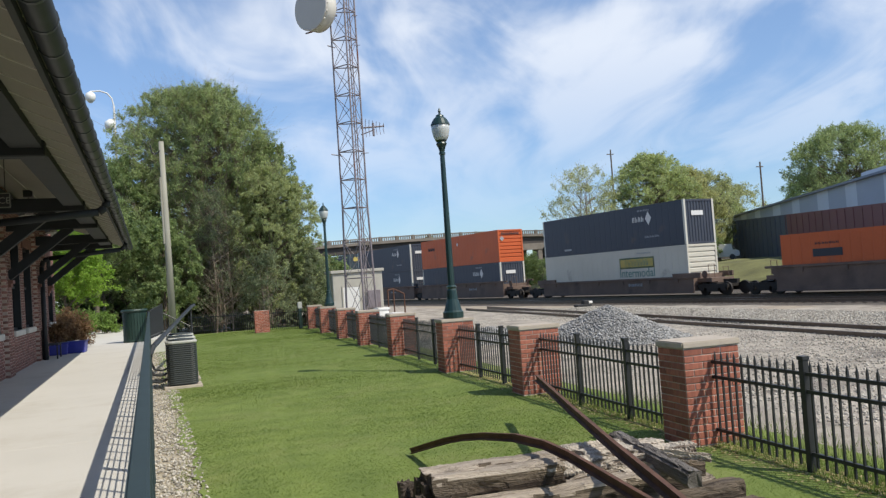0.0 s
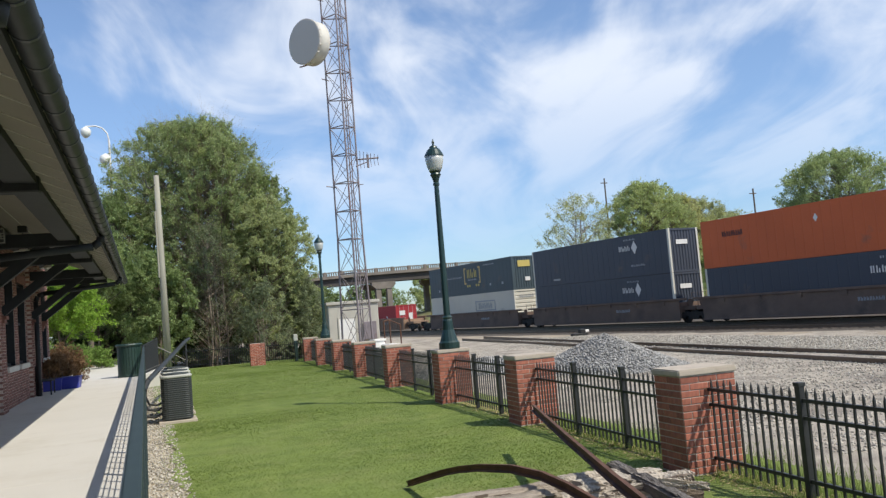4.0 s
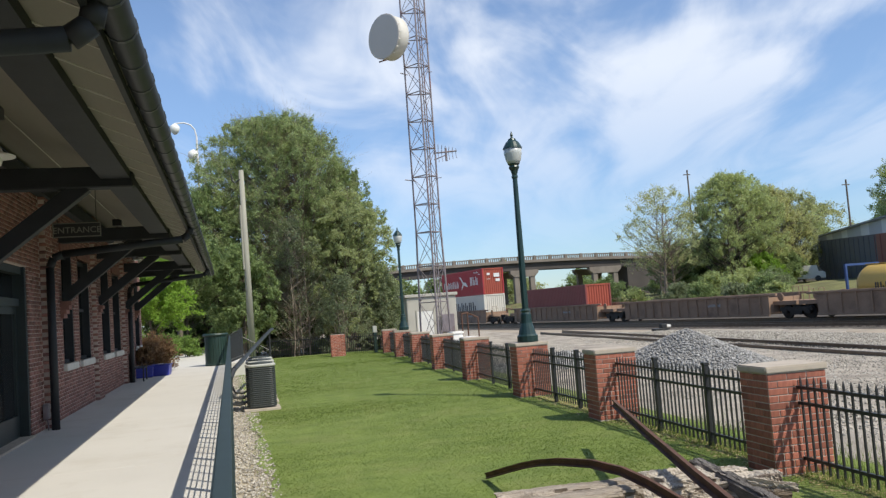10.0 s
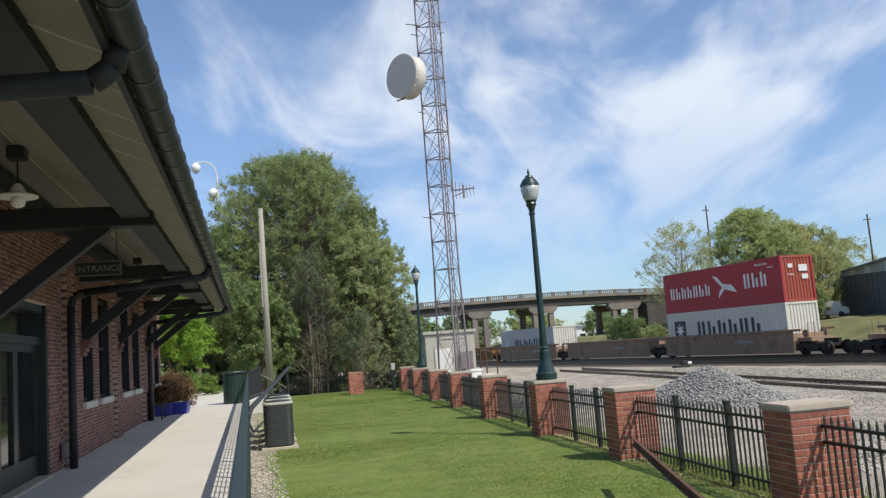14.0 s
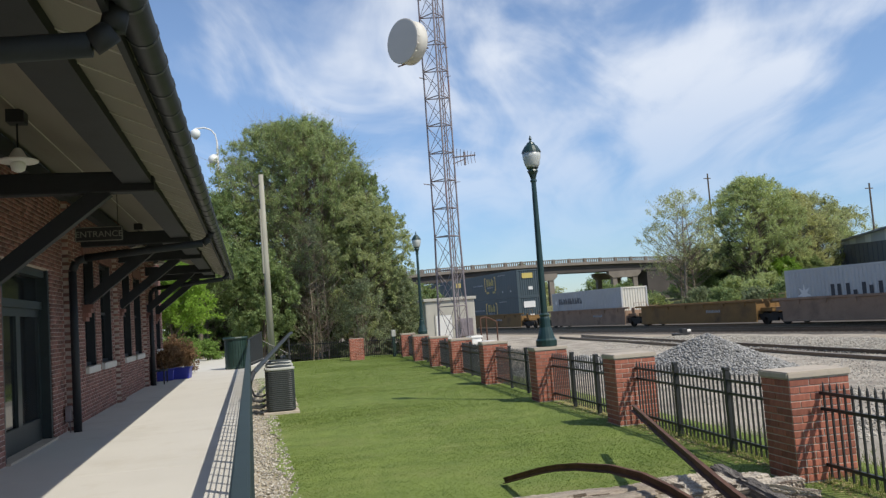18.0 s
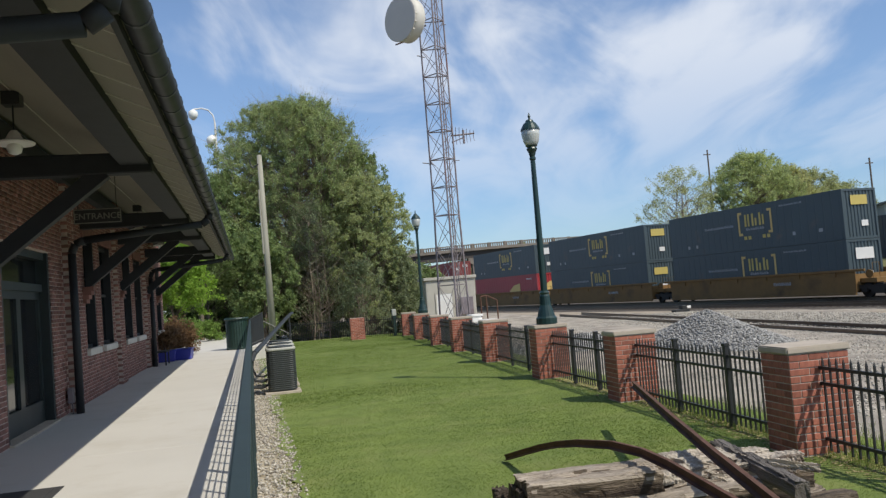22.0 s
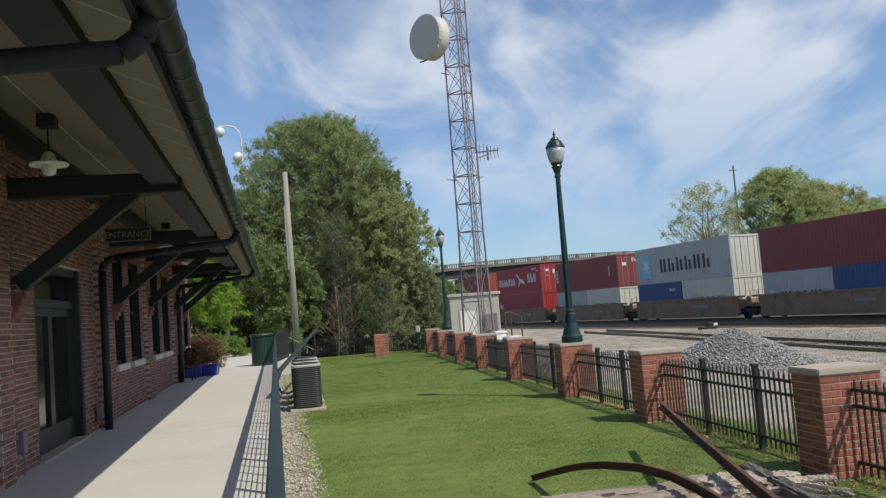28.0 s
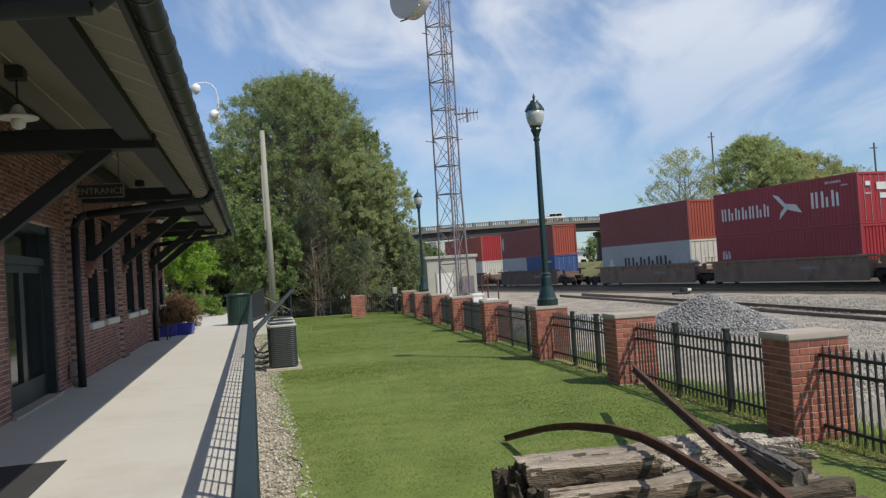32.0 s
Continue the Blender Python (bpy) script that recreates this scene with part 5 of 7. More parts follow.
yagi = thing("grid_aerial", "small grid aerial on an arm of the tower", "antenna", pose(TX + 0.6, TY, 10.25, 0, 0, -10))
b = bmesh.new()
tube(b, (0, 0, 0.16), (1.25, 0, 0.22), 0.045, n=6)
tube(b, (0, 0, -0.20), (0.72, 0, 0.05), 0.03, n=6)
tube(b, (0.66, 0, -0.30), (0.66, 0, 0.42), 0.06, n=6)
part("arm", b, M["galv"], yagi)
for k in range(7):
    x = 0.05 + 0.19 * k
    b = bmesh.new()
    tube(b, (x, -0.3, 0.62 - 0.05 * k), (x, 0.05, 0.10), 0.015, n=4)
    tube(b, (x, 0.05, 0.10), (x, -0.3, -0.42 + 0.03 * k), 0.015, n=4)
    part("grid_rod", b, M["galv"], yagi)

shelter = thing("equipment_shelter", "pale concrete equipment shelter behind the tower", "shed", pose(11.15, 46.2, -0.16, 0, 0, -4))
part("wall", bevelled(boxes((-1.42, 1.42, -1.2, 1.2, 0, 2.95)), 0.03), M["shelter"], shelter)
part("roof", bevelled(boxes((-1.52, 1.52, -1.3, 1.3, 2.95, 3.12)), 0.02), M["shelter"], shelter)
dr = part("door", boxes((-0.85, 0.05, -1.24, -1.203, 0.1, 2.15)), M["white_paint"], shelter, "grey-white steel door")
part("door_frame", boxes((-0.92, -0.85, -1.25, -1.203, 0.1, 2.22), (0.05, 0.12, -1.25, -1.203, 0.1, 2.22), (-0.85, 0.05, -1.25, -1.203, 2.15, 2.22)), M["shelter"], dr)
part("air_unit", bevelled(boxes((0.5, 1.2, -1.55, -1.2, 0.9, 1.9)), 0.02), M["galv"], shelter, "wall air unit")

guard = thing("pipe_guard_rail", "rusty pipe guard rail beside the shelter", "guard rail", pose(12.1, 42.6, -0.16))
for a, c in (((0, 0, 0), (0, 0, 1.85)), ((1.0, 0.3, 0), (1.0, 0.3, 1.6)), ((0.35, 0.1, 0), (0.35, 0.1, 1.9))):
    b = bmesh.new()
    tube(b, a, c, 0.04)
    part("post", b, M["rust"], guard)
b = bmesh.new()
pipe(b, [(0, 0, 1.85), (0.35, 0.1, 1.9), (1.0, 0.3, 1.6)], 0.035)
part("rail", b, M["rust"], guard)
for px_, py_, w, h in ((9.85, 39.6, 0.95, 0.78), (10.95, 39.9, 0.62, 0.9), (11.45, 39.3, 0.8, 0.62)):
    t = thing("cable_pit_cover", "white plastic equipment box beside the tower base", "utility box", pose(px_, py_, -0.16, 0, 0, 9 * px_))
    part("body", bevelled(boxes((-w / 2, w / 2, -0.3, 0.3, 0, h)), 0.05, 2), M["white_paint"], t)
    part("lid", bevelled(boxes((-w / 2 - 0.03, w / 2 + 0.03, -0.33, 0.33, h, h + 0.12)), 0.03, 2), M["white_paint"], t)

# ---- wooden pole, far lamp, far poles ----
t = thing("utility_pole", "weathered grey-green wooden utility pole", "utility pole", pose(1.08, 45.0, -0.1, 0.4, -0.5, 0))
b = bmesh.new()
tube(b, (0, 0, 0), (0, 0, 10.4), 0.19, 0.13, 12)
part("pole", b, M["pole_wood"], t, "", True)
part("conduit_box", bevelled(boxes((-0.21, -0.12, -0.14, -0.04, 5.0, 8.5)), 0.02), M["pole_wood"], t, "wooden moulding on the pole")
b = bmesh.new()
pipe(b, [(-0.1, -0.1, 9.9), (-0.35, -0.1, 9.7), (-0.5, -0.1, 9.85), (-0.55, -0.1, 10.2)], 0.035, 6)
part("bracket", b, M["iron"], t)


def far_pole(x, y, h, label, arms=True):
    t = thing("utility_pole", label, "utility pole", pose(x, y, -0.1), "distant utility poles")
    b = bmesh.new()
    tube(b, (0, 0, 0), (0, 0, h), 0.15, 0.10, 8)
    part("pole", b, M["bark"], t)
    if arms:
        part("crossarm", boxes((-0.62, 0.45, -0.05, 0.05, h - 0.72, h - 0.60)), M["bark"], t)


far_pole(62.5, 100, 18.8, "tall distant wooden utility pole with a crossarm")
far_pole(75.3, 85, 14.5, "distant wooden utility pole above the trees")
far_pole(88.0, 118, 15.5, "distant wooden utility pole on the rise", False)

t = thing("twin_globe_lamp", "tall white street lamp with two hooded globes", "street lamp", pose(-1.57, 58.0, 0))
b = bmesh.new()
tube(b, (0, 0, 0), (0, 0, 15.1), 0.10, 0.06)
pipe(b, [(0, 0, 15.1), (-0.10, 0, 15.6), (-0.38, 0, 15.95), (-0.8, 0, 16.1), (-1.41, 0, 16.05)], 0.05, 6)
pipe(b, [(0, 0, 13.7), (-0.08, 0, 14.15), (-0.31, 0, 14.2)], 0.05, 6)
part("pole", b, M["white_paint"], t)
for x, z in ((-1.41, 15.6), (-0.31, 13.75)):
    part("lamp_head", turned([(0.06, 0.45), (0.12, 0.42), (0.30, 0.28), (0.34, 0.10), (0.28, -0.12), (0.1, -0.3)][::-1], 14), M["bulb_white"], t, "white globe", True).location = (x, 0, z)

# ---- platform railing ----
railing = thing("platform_railing", "dark blue-green steel railing along the platform edge", "railing")
RX = -0.062
part("top_rail", bevelled(boxes((RX - 0.032, RX + 0.032, -5.0, 33.5, 1.555, 1.605)), 0.008, 2), M["rail_paint"], railing, "wide flat top rail")
for z in (0.68, 1.46):
    part("rail", boxes((RX - 0.015, RX + 0.015, -5.0, 33.5, z, z + 0.03)), M["rail_paint"], railing)
rods = bmesh.new()
for k in range(6):
    tube(rods, (RX, -5.0, 0.80 + 0.11 * k), (RX, 33.5, 0.80 + 0.11 * k), 0.007, n=5)
part("rods", rods, M["rail_paint"], railing, "thin lengthwise rods")
y = -4.9
k = 0
up_me = mesh_of(boxes((-0.012, 0.012, -0.012, 0.012, 0.0, 1.02)), "upright")
up_me.materials.append(M["rail_paint"])
rp_me = mesh_of(bevelled(boxes((-0.025, 0.025, -0.03, 0.03, -0.1, 1.025)), 0.004), "post")
rp_me.materials.append(M["rail_paint"])
while y < 33.5:
    o = new("post" if k % 4 == 0 else "upright", rp_me if k % 4 == 0 else up_me)
    o.parent = railing
    o.location = (RX, y, 0.53)
    y += 0.46
    k += 1
# sloping hand rail and the stair rails beyond
t = thing("stair_handrail", "dark sloping steel handrail beside the platform", "handrail")
b = bmesh.new()
pipe(b, [(RX, 17.9, 0.95), (0.02, 18.1, 1.12), (1.26, 28.0, 1.76), (1.36, 28.4, 1.80)], 0.055, 8)
part("bar", b, M["iron"], t)
b = bmesh.new()
tube(b, (1.22, 27.7, 0.0), (1.22, 27.7, 1.74), 0.03)
part("post", b, M["iron"], t)
t = thing("stair_railing", "black iron railing of the far stairs", "railing")
for k in range(14):
    x, y, z = 0.15 + 0.125 * k, 41.5, 1.62 - 0.075 * k
    b = bmesh.new()
    tube(b, (x, y, max(0.0, z - 1.0)), (x, y, z), 0.013, n=5)
    part("picket", b, M["iron"], t)
b = bmesh.new()
tube(b, (0.1, 41.5, 1.66), (1.9, 41.5, 0.58), 0.025, n=6)
tube(b, (0.1, 41.5, 0.80), (1.6, 41.5, 0.0), 0.02, n=6)
part("rail", b, M["iron"], t)
t = thing("picket_railing", "black picket railing at the platform's far end", "railing")
RA, RB = Vector((-0.10, 33.6, 0.0)), Vector((0.48, 38.2, 0.0))
for k in range(40):
    q = RA.lerp(RB, (k + 0.5) / 40)
    top = 1.62 + 0.21 * (k + 0.5) / 40
    part("picket", tube(bmesh.new(), (q.x, q.y, 0.55), (q.x, q.y, top), 0.010, n=4), M["iron"], t)
for za, zb in ((0.66, 0.66), (1.62, 1.83)):
    part("rail", tube(bmesh.new(), (RA.x, RA.y, za), (RB.x, RB.y, zb), 0.024, n=6), M["iron"], t)
for q, z in ((RA, 1.66), (RB, 1.87)):
    part("post", tube(bmesh.new(), (q.x, q.y, 0.0), (q.x, q.y, z), 0.035, n=8), M["iron"], t)
landing = new("stair_landing", mesh_of(bevelled(boxes((-0.12, 0.75, 34.2, 41.5, -0.2, PLAT)), 0.012), "stair_landing"))
landing.data.materials.append(M["concrete"])
tagged(landing, "concrete landing of the far stairs", "landing", kind="structure")

# ---- air conditioners, bin, tubs, mat, sign, hanging lamps ----
def ac_unit(x, y, label):
    t = thing("air_conditioner", label, "air conditioner", pose(x, y, 0), "air conditioners on the lawn's edge")
    part("pad", bevelled(boxes((-0.42, 0.42, -0.42, 0.42, -0.05, 0.06)), 0.01), M["capstone"], t, "concrete pad")
    part("core", turned([(0.30, 0.06), (0.30, 1.02)], 20), M["ac"], t)
    ring = [(sx * (0.20 + 0.145 * math.cos(a)), sy * (0.20 + 0.145 * math.sin(a))) for sx, sy, arc in ((1, 1, (0, 30, 60, 90)), (-1, 1, (90, 60, 30, 0)), (-1, -1, (0, 30, 60, 90)), (1, -1, (90, 60, 30, 0))) for a in map(radians, arc)]

    def rounded(z0, z1, k=1.0, n=0.012):
        bm = bmesh.new()
        rows = [[bm.verts.new((x * k * f, y * k * f, z)) for x, y in ring] for z, f in ((z0, 1 - n), (z0 + (z1 - z0) * 0.3, 1.0), (z1 - (z1 - z0) * 0.3, 1.0), (z1, 1 - n))]
        for a, b in zip(rows, rows[1:]):
            for i in range(len(ring)):
                j = (i + 1) % len(ring)
                bm.faces.new((a[i], a[j], b[j], b[i]))
        bm.faces.new(rows[0][::-1])
        bm.faces.new(rows[-1])
        return bm

    slat = mesh_of(rounded(0, 0.034), "slat")
    slat.materials.append(M["ac"])
    for k in range(20):
        o = new("slat", slat)
        o.parent = t
        o.location.z = 0.09 + k * 0.0462
    part("lid", rounded(1.02, 1.09, 1.03, 0.05), M["ac_top"], t, "pale sheet-metal top")
    part("fan_guard", turned([(0.30, 1.08), (0.29, 1.12), (0.05, 1.14)], 18), M["ac"], t)
    b = bmesh.new()
    pipe(b, [(-0.34, -0.1, 0.22), (-0.5, -0.1, 0.16), (-0.7, -0.05, 0.2), (-0.78, 0, 0.42), (-0.75, 0, 0.62)], 0.03, 6)
    part("hose", b, M["iron"], t, "black insulated pipe")


ac_unit(0.63, 20.25, "dark grille outdoor air conditioner on a concrete pad")
ac_unit(0.68, 21.9, "dark outdoor air conditioner standing behind another")

ac_unit(0.72, 23.5, "dark outdoor air conditioner, last of the row")

t = thing("litter_bin", "dark green slatted litter bin on the platform", "litter bin", pose(-0.58, 33.0, PLAT) @ Matrix.Diagonal((1.38, 1.38, 0.95, 1)))
part("liner", turned([(0.26, 0.03), (0.28, 1.15)], 20), M["iron"], t)
sl = mesh_of(boxes((0.285, 0.305, -0.032, 0.032, 0.03, 1.2)), "slat")
sl.materials.append(M["can_green"])
for k in range(26):
    o = new("slat", sl)
    o.parent = t
    o.matrix_basis = pose(0, 0, 0, 0, 0, 360 / 26 * k)
part("rim", turned([(0.33, 1.18), (0.35, 1.24), (0.33, 1.29), (0.27, 1.29), (0.26, 1.22)], 24), M["can_green"], t)
part("foot_ring", turned([(0.31, 0.0), (0.32, 0.06), (0.30, 0.09)], 24), M["can_green"], t)

for x, y, r in ((-2.82, 28.75, 4), (-2.30, 29.1, -6)):
    t = thing("plastic_tub", "blue plastic tub on the platform by the wall", "plastic tub", pose(x, y, PLAT, 0, 0, r), "blue tubs")
    b = bmesh.new()
    vb = box(b, -0.26, 0.26, -0.24, 0.24, 0.0, 0.36)
    for v in vb[4:]:
        v.co.x *= 1.13
        v.co.y *= 1.13
    part("body", bevelled(b, 0.02), M["blue_tub"], t)
    part("rim", bevelled(boxes((-0.325, 0.325, -0.30, 0.30, 0.345, 0.385)), 0.012), M["blue_tub"], t)

t = thing("bench", "dark slatted bench against the brick wall", "bench", pose(WALL + 0.32, 27.2, PLAT))
for k in range(4):
    part("seat_slat", boxes((-0.20 + 0.11 * k, -0.11 + 0.11 * k, -0.6, 0.6, 0.40, 0.43)), M["timber_dark"], t)
for k in range(3):
    part("back_slat", boxes((-0.26, -0.23, -0.6, 0.6, 0.52 + 0.12 * k, 0.61 + 0.12 * k)), M["timber_dark"], t)
for y in (-0.5, 0.46):
    part("leg", boxes((0.16, 0.20, y, y + 0.04, 0.0, 0.40)), M["iron"], t)
    part("leg", boxes((-0.23, -0.19, y, y + 0.04, 0.0, 0.88)), M["iron"], t)

t = thing("door_mat", "worn dark grey rubber door mat", "door mat", pose(-2.45, 7.72, PLAT))
part("rubber", bevelled(boxes((-0.52, 0.52, -0.80, 0.80, 0, 0.012)), 0.004), M["mat_black"], t)
part("edge", boxes((-0.60, -0.525, -0.90, 0.90, 0, 0.008), (0.525, 0.60, -0.90, 0.90, 0, 0.008), (-0.52, 0.52, 0.805, 0.90, 0, 0.008), (-0.52, 0.52, -0.90, -0.805, 0, 0.008)), M["mat_black"], t)

t = thing("entrance_sign", "black hanging sign lettered in pale capitals", "sign", pose(-2.21, 13.5, 3.71))
part("board", bevelled(boxes((-0.35, 0.35, 0.0, 0.03, -0.115, 0.115)), 0.006), M["sign"], t)
part("border", boxes((-0.345, 0.345, -0.004, 0.0, 0.098, 0.110), (-0.345, 0.345, -0.004, 0.0, -0.110, -0.098), (-0.345, -0.333, -0.004, 0.0, -0.098, 0.098), (0.333, 0.345, -0.004, 0.0, -0.098, 0.098)), M["sign_letter"], t)
lettering("ENTRANCE", 0.135, M["sign_letter"], t, pose(0, -0.003, -0.048))
for x in (-0.28, 0.28):
    b = bmesh.new()
    tube(b, (x, 0.015, 0.115), (x, 0.015, 0.94), 0.006, n=5)
    part("chain", b, M["iron"], t)


def hanging_lamp(y):
    t = thing("hanging_lamp", "white-shaded hanging lamp under the canopy", "lamp", pose(-2.32, y, 0), "canopy lamps")
    b = bmesh.new()
    tube(b, (0, 0, 4.12), (0, 0, roof_z(-2.32) - 0.02), 0.010, n=6)
    part("stem", b, M["iron"], t)
    part("mount", boxes((-0.09, 0.09, -0.09, 0.09, roof_z(-2.32) - 0.20, roof_z(-2.32) - 0.06)), M["iron"], t)
    part("shade", turned([(0.20, 4.03), (0.205, 4.045), (0.09, 4.08), (0.055, 4.15), (0.03, 4.18)], 20), M["white_paint"], t, "white enamel shade")
    part("bulb", turned([(0.03, 3.92), (0.065, 3.94), (0.08, 3.99), (0.06, 4.035)], 14), M["bulb_white"], t, "milk glass bulb", True)


for y in (9.4, 19.3, 24.0):
    hanging_lamp(y)
for y, z in ((10.75, 0.95), (15.2, 0.85)):
    t = thing("wall_socket_box", "grey electrical box on the brick wall", "electrical box", pose(WALL + 0.06, y, z))
    part("box", bevelled(boxes((-0.03, 0.06, -0.08, 0.08, -0.13, 0.13)), 0.01), M["galv"], t)
    b = bmesh.new()
    pipe(b, [(0.02, 0, -0.13), (0.03, 0.04, -0.28), (0.02, 0.02, -0.40)], 0.012, 5)
    part("cable", b, M["galv"], t)

# ---- the scrap pile: old ties and bent rails ----
def rail_section(k):
    """The profile of a rail, as closed outline points."""
    h = [(-0.065, 0), (0.065, 0), (0.065, 0.012), (0.012, 0.03), (0.012, 0.10), (0.034, 0.11), (0.034, 0.145), (-0.034, 0.145), (-0.034, 0.11), (-0.012, 0.10), (-0.012, 0.03), (-0.065, 0.012)]
    return [(a * k, b * k) for a, b in h]


def swept_rail(pts, k=1.0, tilt=0.0):
    bm = bmesh.new()
    rings = []
    for i, p in enumerate(pts):
        way = (pts[min(i + 1, len(pts) - 1)] - pts[max(i - 1, 0)]).normalized()
        side = way.cross(Vector((0, 0, 1))).normalized()
        up = side.cross(way)
        c, s = math.cos(tilt), math.sin(tilt)
        side, up = side * c + up * s, up * c - side * s
        rings.append([bm.verts.new(p + side * a + up * b) for a, b in rail_section(k)])
    n = len(rings[0])
    for a, b in zip(rings, rings[1:]):
        for i in range(n):
            j = (i + 1) % n
            bm.faces.new((a[i], a[j], b[j], b[i]))
    bm.faces.new(rings[0])
    bm.faces.new(rings[-1][::-1])
    bmesh.ops.recalc_face_normals(bm, faces=bm.faces)
    return bm


def old_tie(length, w, h, seed, rot=0.012):
    """A weathered tie: a rough, cracked box with ragged ends, along x."""
    r = random.Random(seed)
    bm = bmesh.new()
    nx, ny, nz = 46, 7, 5
    ring = []
    for j in range(ny + 1):
        ring.append((-w / 2 + w * j / ny, 0.0))
    for j in range(1, nz + 1):
        ring.append((w / 2, h * j / nz))
    for j in range(1, ny + 1):
        ring.append((w / 2 - w * j / ny, h))
    for j in range(1, nz):
        ring.append((-w / 2, h - h * j / nz))
    rings = []
    for i in range(nx + 1):
        x = -length / 2 + length * i / nx
        end = i in (0, nx)
        row = []
        for y, z in ring:
            q = Vector((x * 0.9, y * 26 + seed * 3.1, z * 26))
            crack = max(0.0, abs(noise.noise(q)) * -1 + 0.10) / 0.10            # thin lengthwise splits
            wave = noise.noise(Vector((x * 2.3, y * 6 + seed, z * 6)))
            chip = max(0.0, noise.noise(Vector((x * 3.1, seed * 5.3 + y * 3, z * 4))) - 0.25)
            rim = 1.0 if (abs(abs(y) - w / 2) < 0.001 and (z < 0.001 or abs(z - h) < 0.001)) else 0.0
            inward = 0.020 * crack + 0.09 * chip + 0.018 * rim + rot * r.uniform(0, 0.5) - 0.012 * wave
            cy, cz = y, z - h / 2
            ln = math.hypot(cy / w, cz / h) or 1.0
            xe = x + (r.uniform(-0.035, 0.012) * (1 if i else -1) if end else 0)
            row.append(bm.verts.new((xe, cy - inward * cy / w / ln * 1.2, max(0.0, h / 2 + cz - (inward * cz / h / ln * 1.2 if z > 0.01 else 0)))))
        rings.append(row)
    n = len(ring)
    for a, b in zip(rings, rings[1:]):
        for i in range(n):
            j = (i + 1) % n
            bm.faces.new((a[i], b[i], b[j], a[j]))
    bm.faces.new(rings[0])
    bm.faces.new(rings[-1][::-1])
    bmesh.ops.recalc_face_normals(bm, faces=bm.faces)
    return bm


BENT = [(2.87, 9.55, 0.02), (2.914, 9.075, 0.15), (2.949, 8.467, 0.31), (2.977, 8.0, 0.415), (3.004, 7.531, 0.50), (3.044, 6.83, 0.59), (3.076, 6.3, 0.61), (3.08, 5.88, 0.59), (3.02, 5.3, 0.57), (2.93, 4.7, 0.565), (2.86, 4.2, 0.56), (2.78, 3.6, 0.55)]
TIE_D, TIE_N = Vector((0.9994, 0.035, 0)), Vector((-0.035, 0.9994, 0))
STACK0 = Vector((2.13, 5.66, 0))
TIES = [                        # centre x, y, base height, length, turn, wood
    (3.50, 5.80, -0.115, 2.62, -2.2, "old_wood"), (3.48, 6.09, 0.0, 2.65, -3.5, "old_wood"), (3.46, 6.35, 0.0, 2.55, -2.0, "old_wood"), (3.52, 6.62, 0.0, 2.60, -1.0, "old_wood"), (3.45, 6.88, 0.0, 2.50, 1.0, "old_wood"),
    (3.16, 6.085, 0.18, 2.16, -1.5, "old_wood"), (3.35, 6.36, 0.18, 2.50, -2.0, "old_wood"), (3.40, 6.62, 0.18, 2.45, 0.0, "old_wood"), (3.40, 6.86, 0.18, 2.30, 2.0, "old_wood"),
    (2.585, 6.25, 0.36, 1.12, -5.7, "old_wood"), (2.68, 6.52, 0.36, 1.30, -2.0, "old_wood"), (3.44, 6.40, 0.36, 0.50, 9.0, "split_wood"), (4.02, 6.66, 0.36, 0.90, 5.0, "split_wood"), (3.86, 6.90, 0.36, 0.66, -10.0, "split_wood"), (4.28, 6.42, 0.36, 0.62, -4.0, "split_wood")]
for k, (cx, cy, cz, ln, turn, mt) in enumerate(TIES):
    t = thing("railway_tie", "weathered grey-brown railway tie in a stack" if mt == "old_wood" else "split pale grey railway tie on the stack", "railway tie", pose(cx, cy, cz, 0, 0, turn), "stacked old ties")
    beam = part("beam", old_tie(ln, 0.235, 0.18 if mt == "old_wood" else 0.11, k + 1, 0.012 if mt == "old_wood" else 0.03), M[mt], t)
    if mt == "old_wood":                       # paler wood on the faces that point up
        beam.data.materials.append(M["pale_top_wood"])
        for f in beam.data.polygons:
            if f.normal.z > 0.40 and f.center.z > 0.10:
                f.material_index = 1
for k in range(38):
    r = random.Random(40 + k)
    c = STACK0 + TIE_D * r.uniform(1.1, 2.2) + TIE_N * r.uniform(0.45, 1.15)
    t = thing("wood_splinter", "pale splintered piece of old tie", "wood scrap",
              pose(c.x, c.y, 0.35 if r.random() < 0.6 else 0.38, r.uniform(-14, 14), r.uniform(-9, 9), r.uniform(-75, 35)), "splintered wood")
    part("piece", old_tie(r.uniform(0.22, 0.66), r.uniform(0.04, 0.15), r.uniform(0.02, 0.07), 60 + k, 0.02), M["split_wood"], t)
for k in range(7):
    c = STACK0 - TIE_D * (0.10 + 0.05 * (k % 3)) + TIE_N * (0.30 + 0.15 * k)
    t = thing("wood_splinter", "dark rotten upright splinter of a tie end", "wood scrap", pose(c.x, c.y, -0.01, 0, 90 + 4 * math.sin(k * 2.0), 0), "splintered wood")
    part("piece", old_tie(0.44 + 0.10 * math.sin(k * 5.0), 0.13, 0.09, 90 + k, 0.02), M["tie"], t).matrix_basis = pose(-0.22, 0, 0)
t = thing("scrap_rail", "long rusty straight rail lying across the tie stack", "scrap rail")
part("rail", swept_rail([Vector((5.00, 10.35, 0.60)), Vector((4.2, 7.93, 0.575)), Vector((3.56, 5.97, 0.565)), Vector((3.13, 4.62, 0.565)), Vector((2.65, 3.14, 0.56))], 0.58), M["rust"], t)
t = thing("scrap_rail", "bent rusty rail curving down off the tie stack", "scrap rail")
part("rail", swept_rail([Vector(p_) for p_ in BENT], 0.49), M["rust"], t)
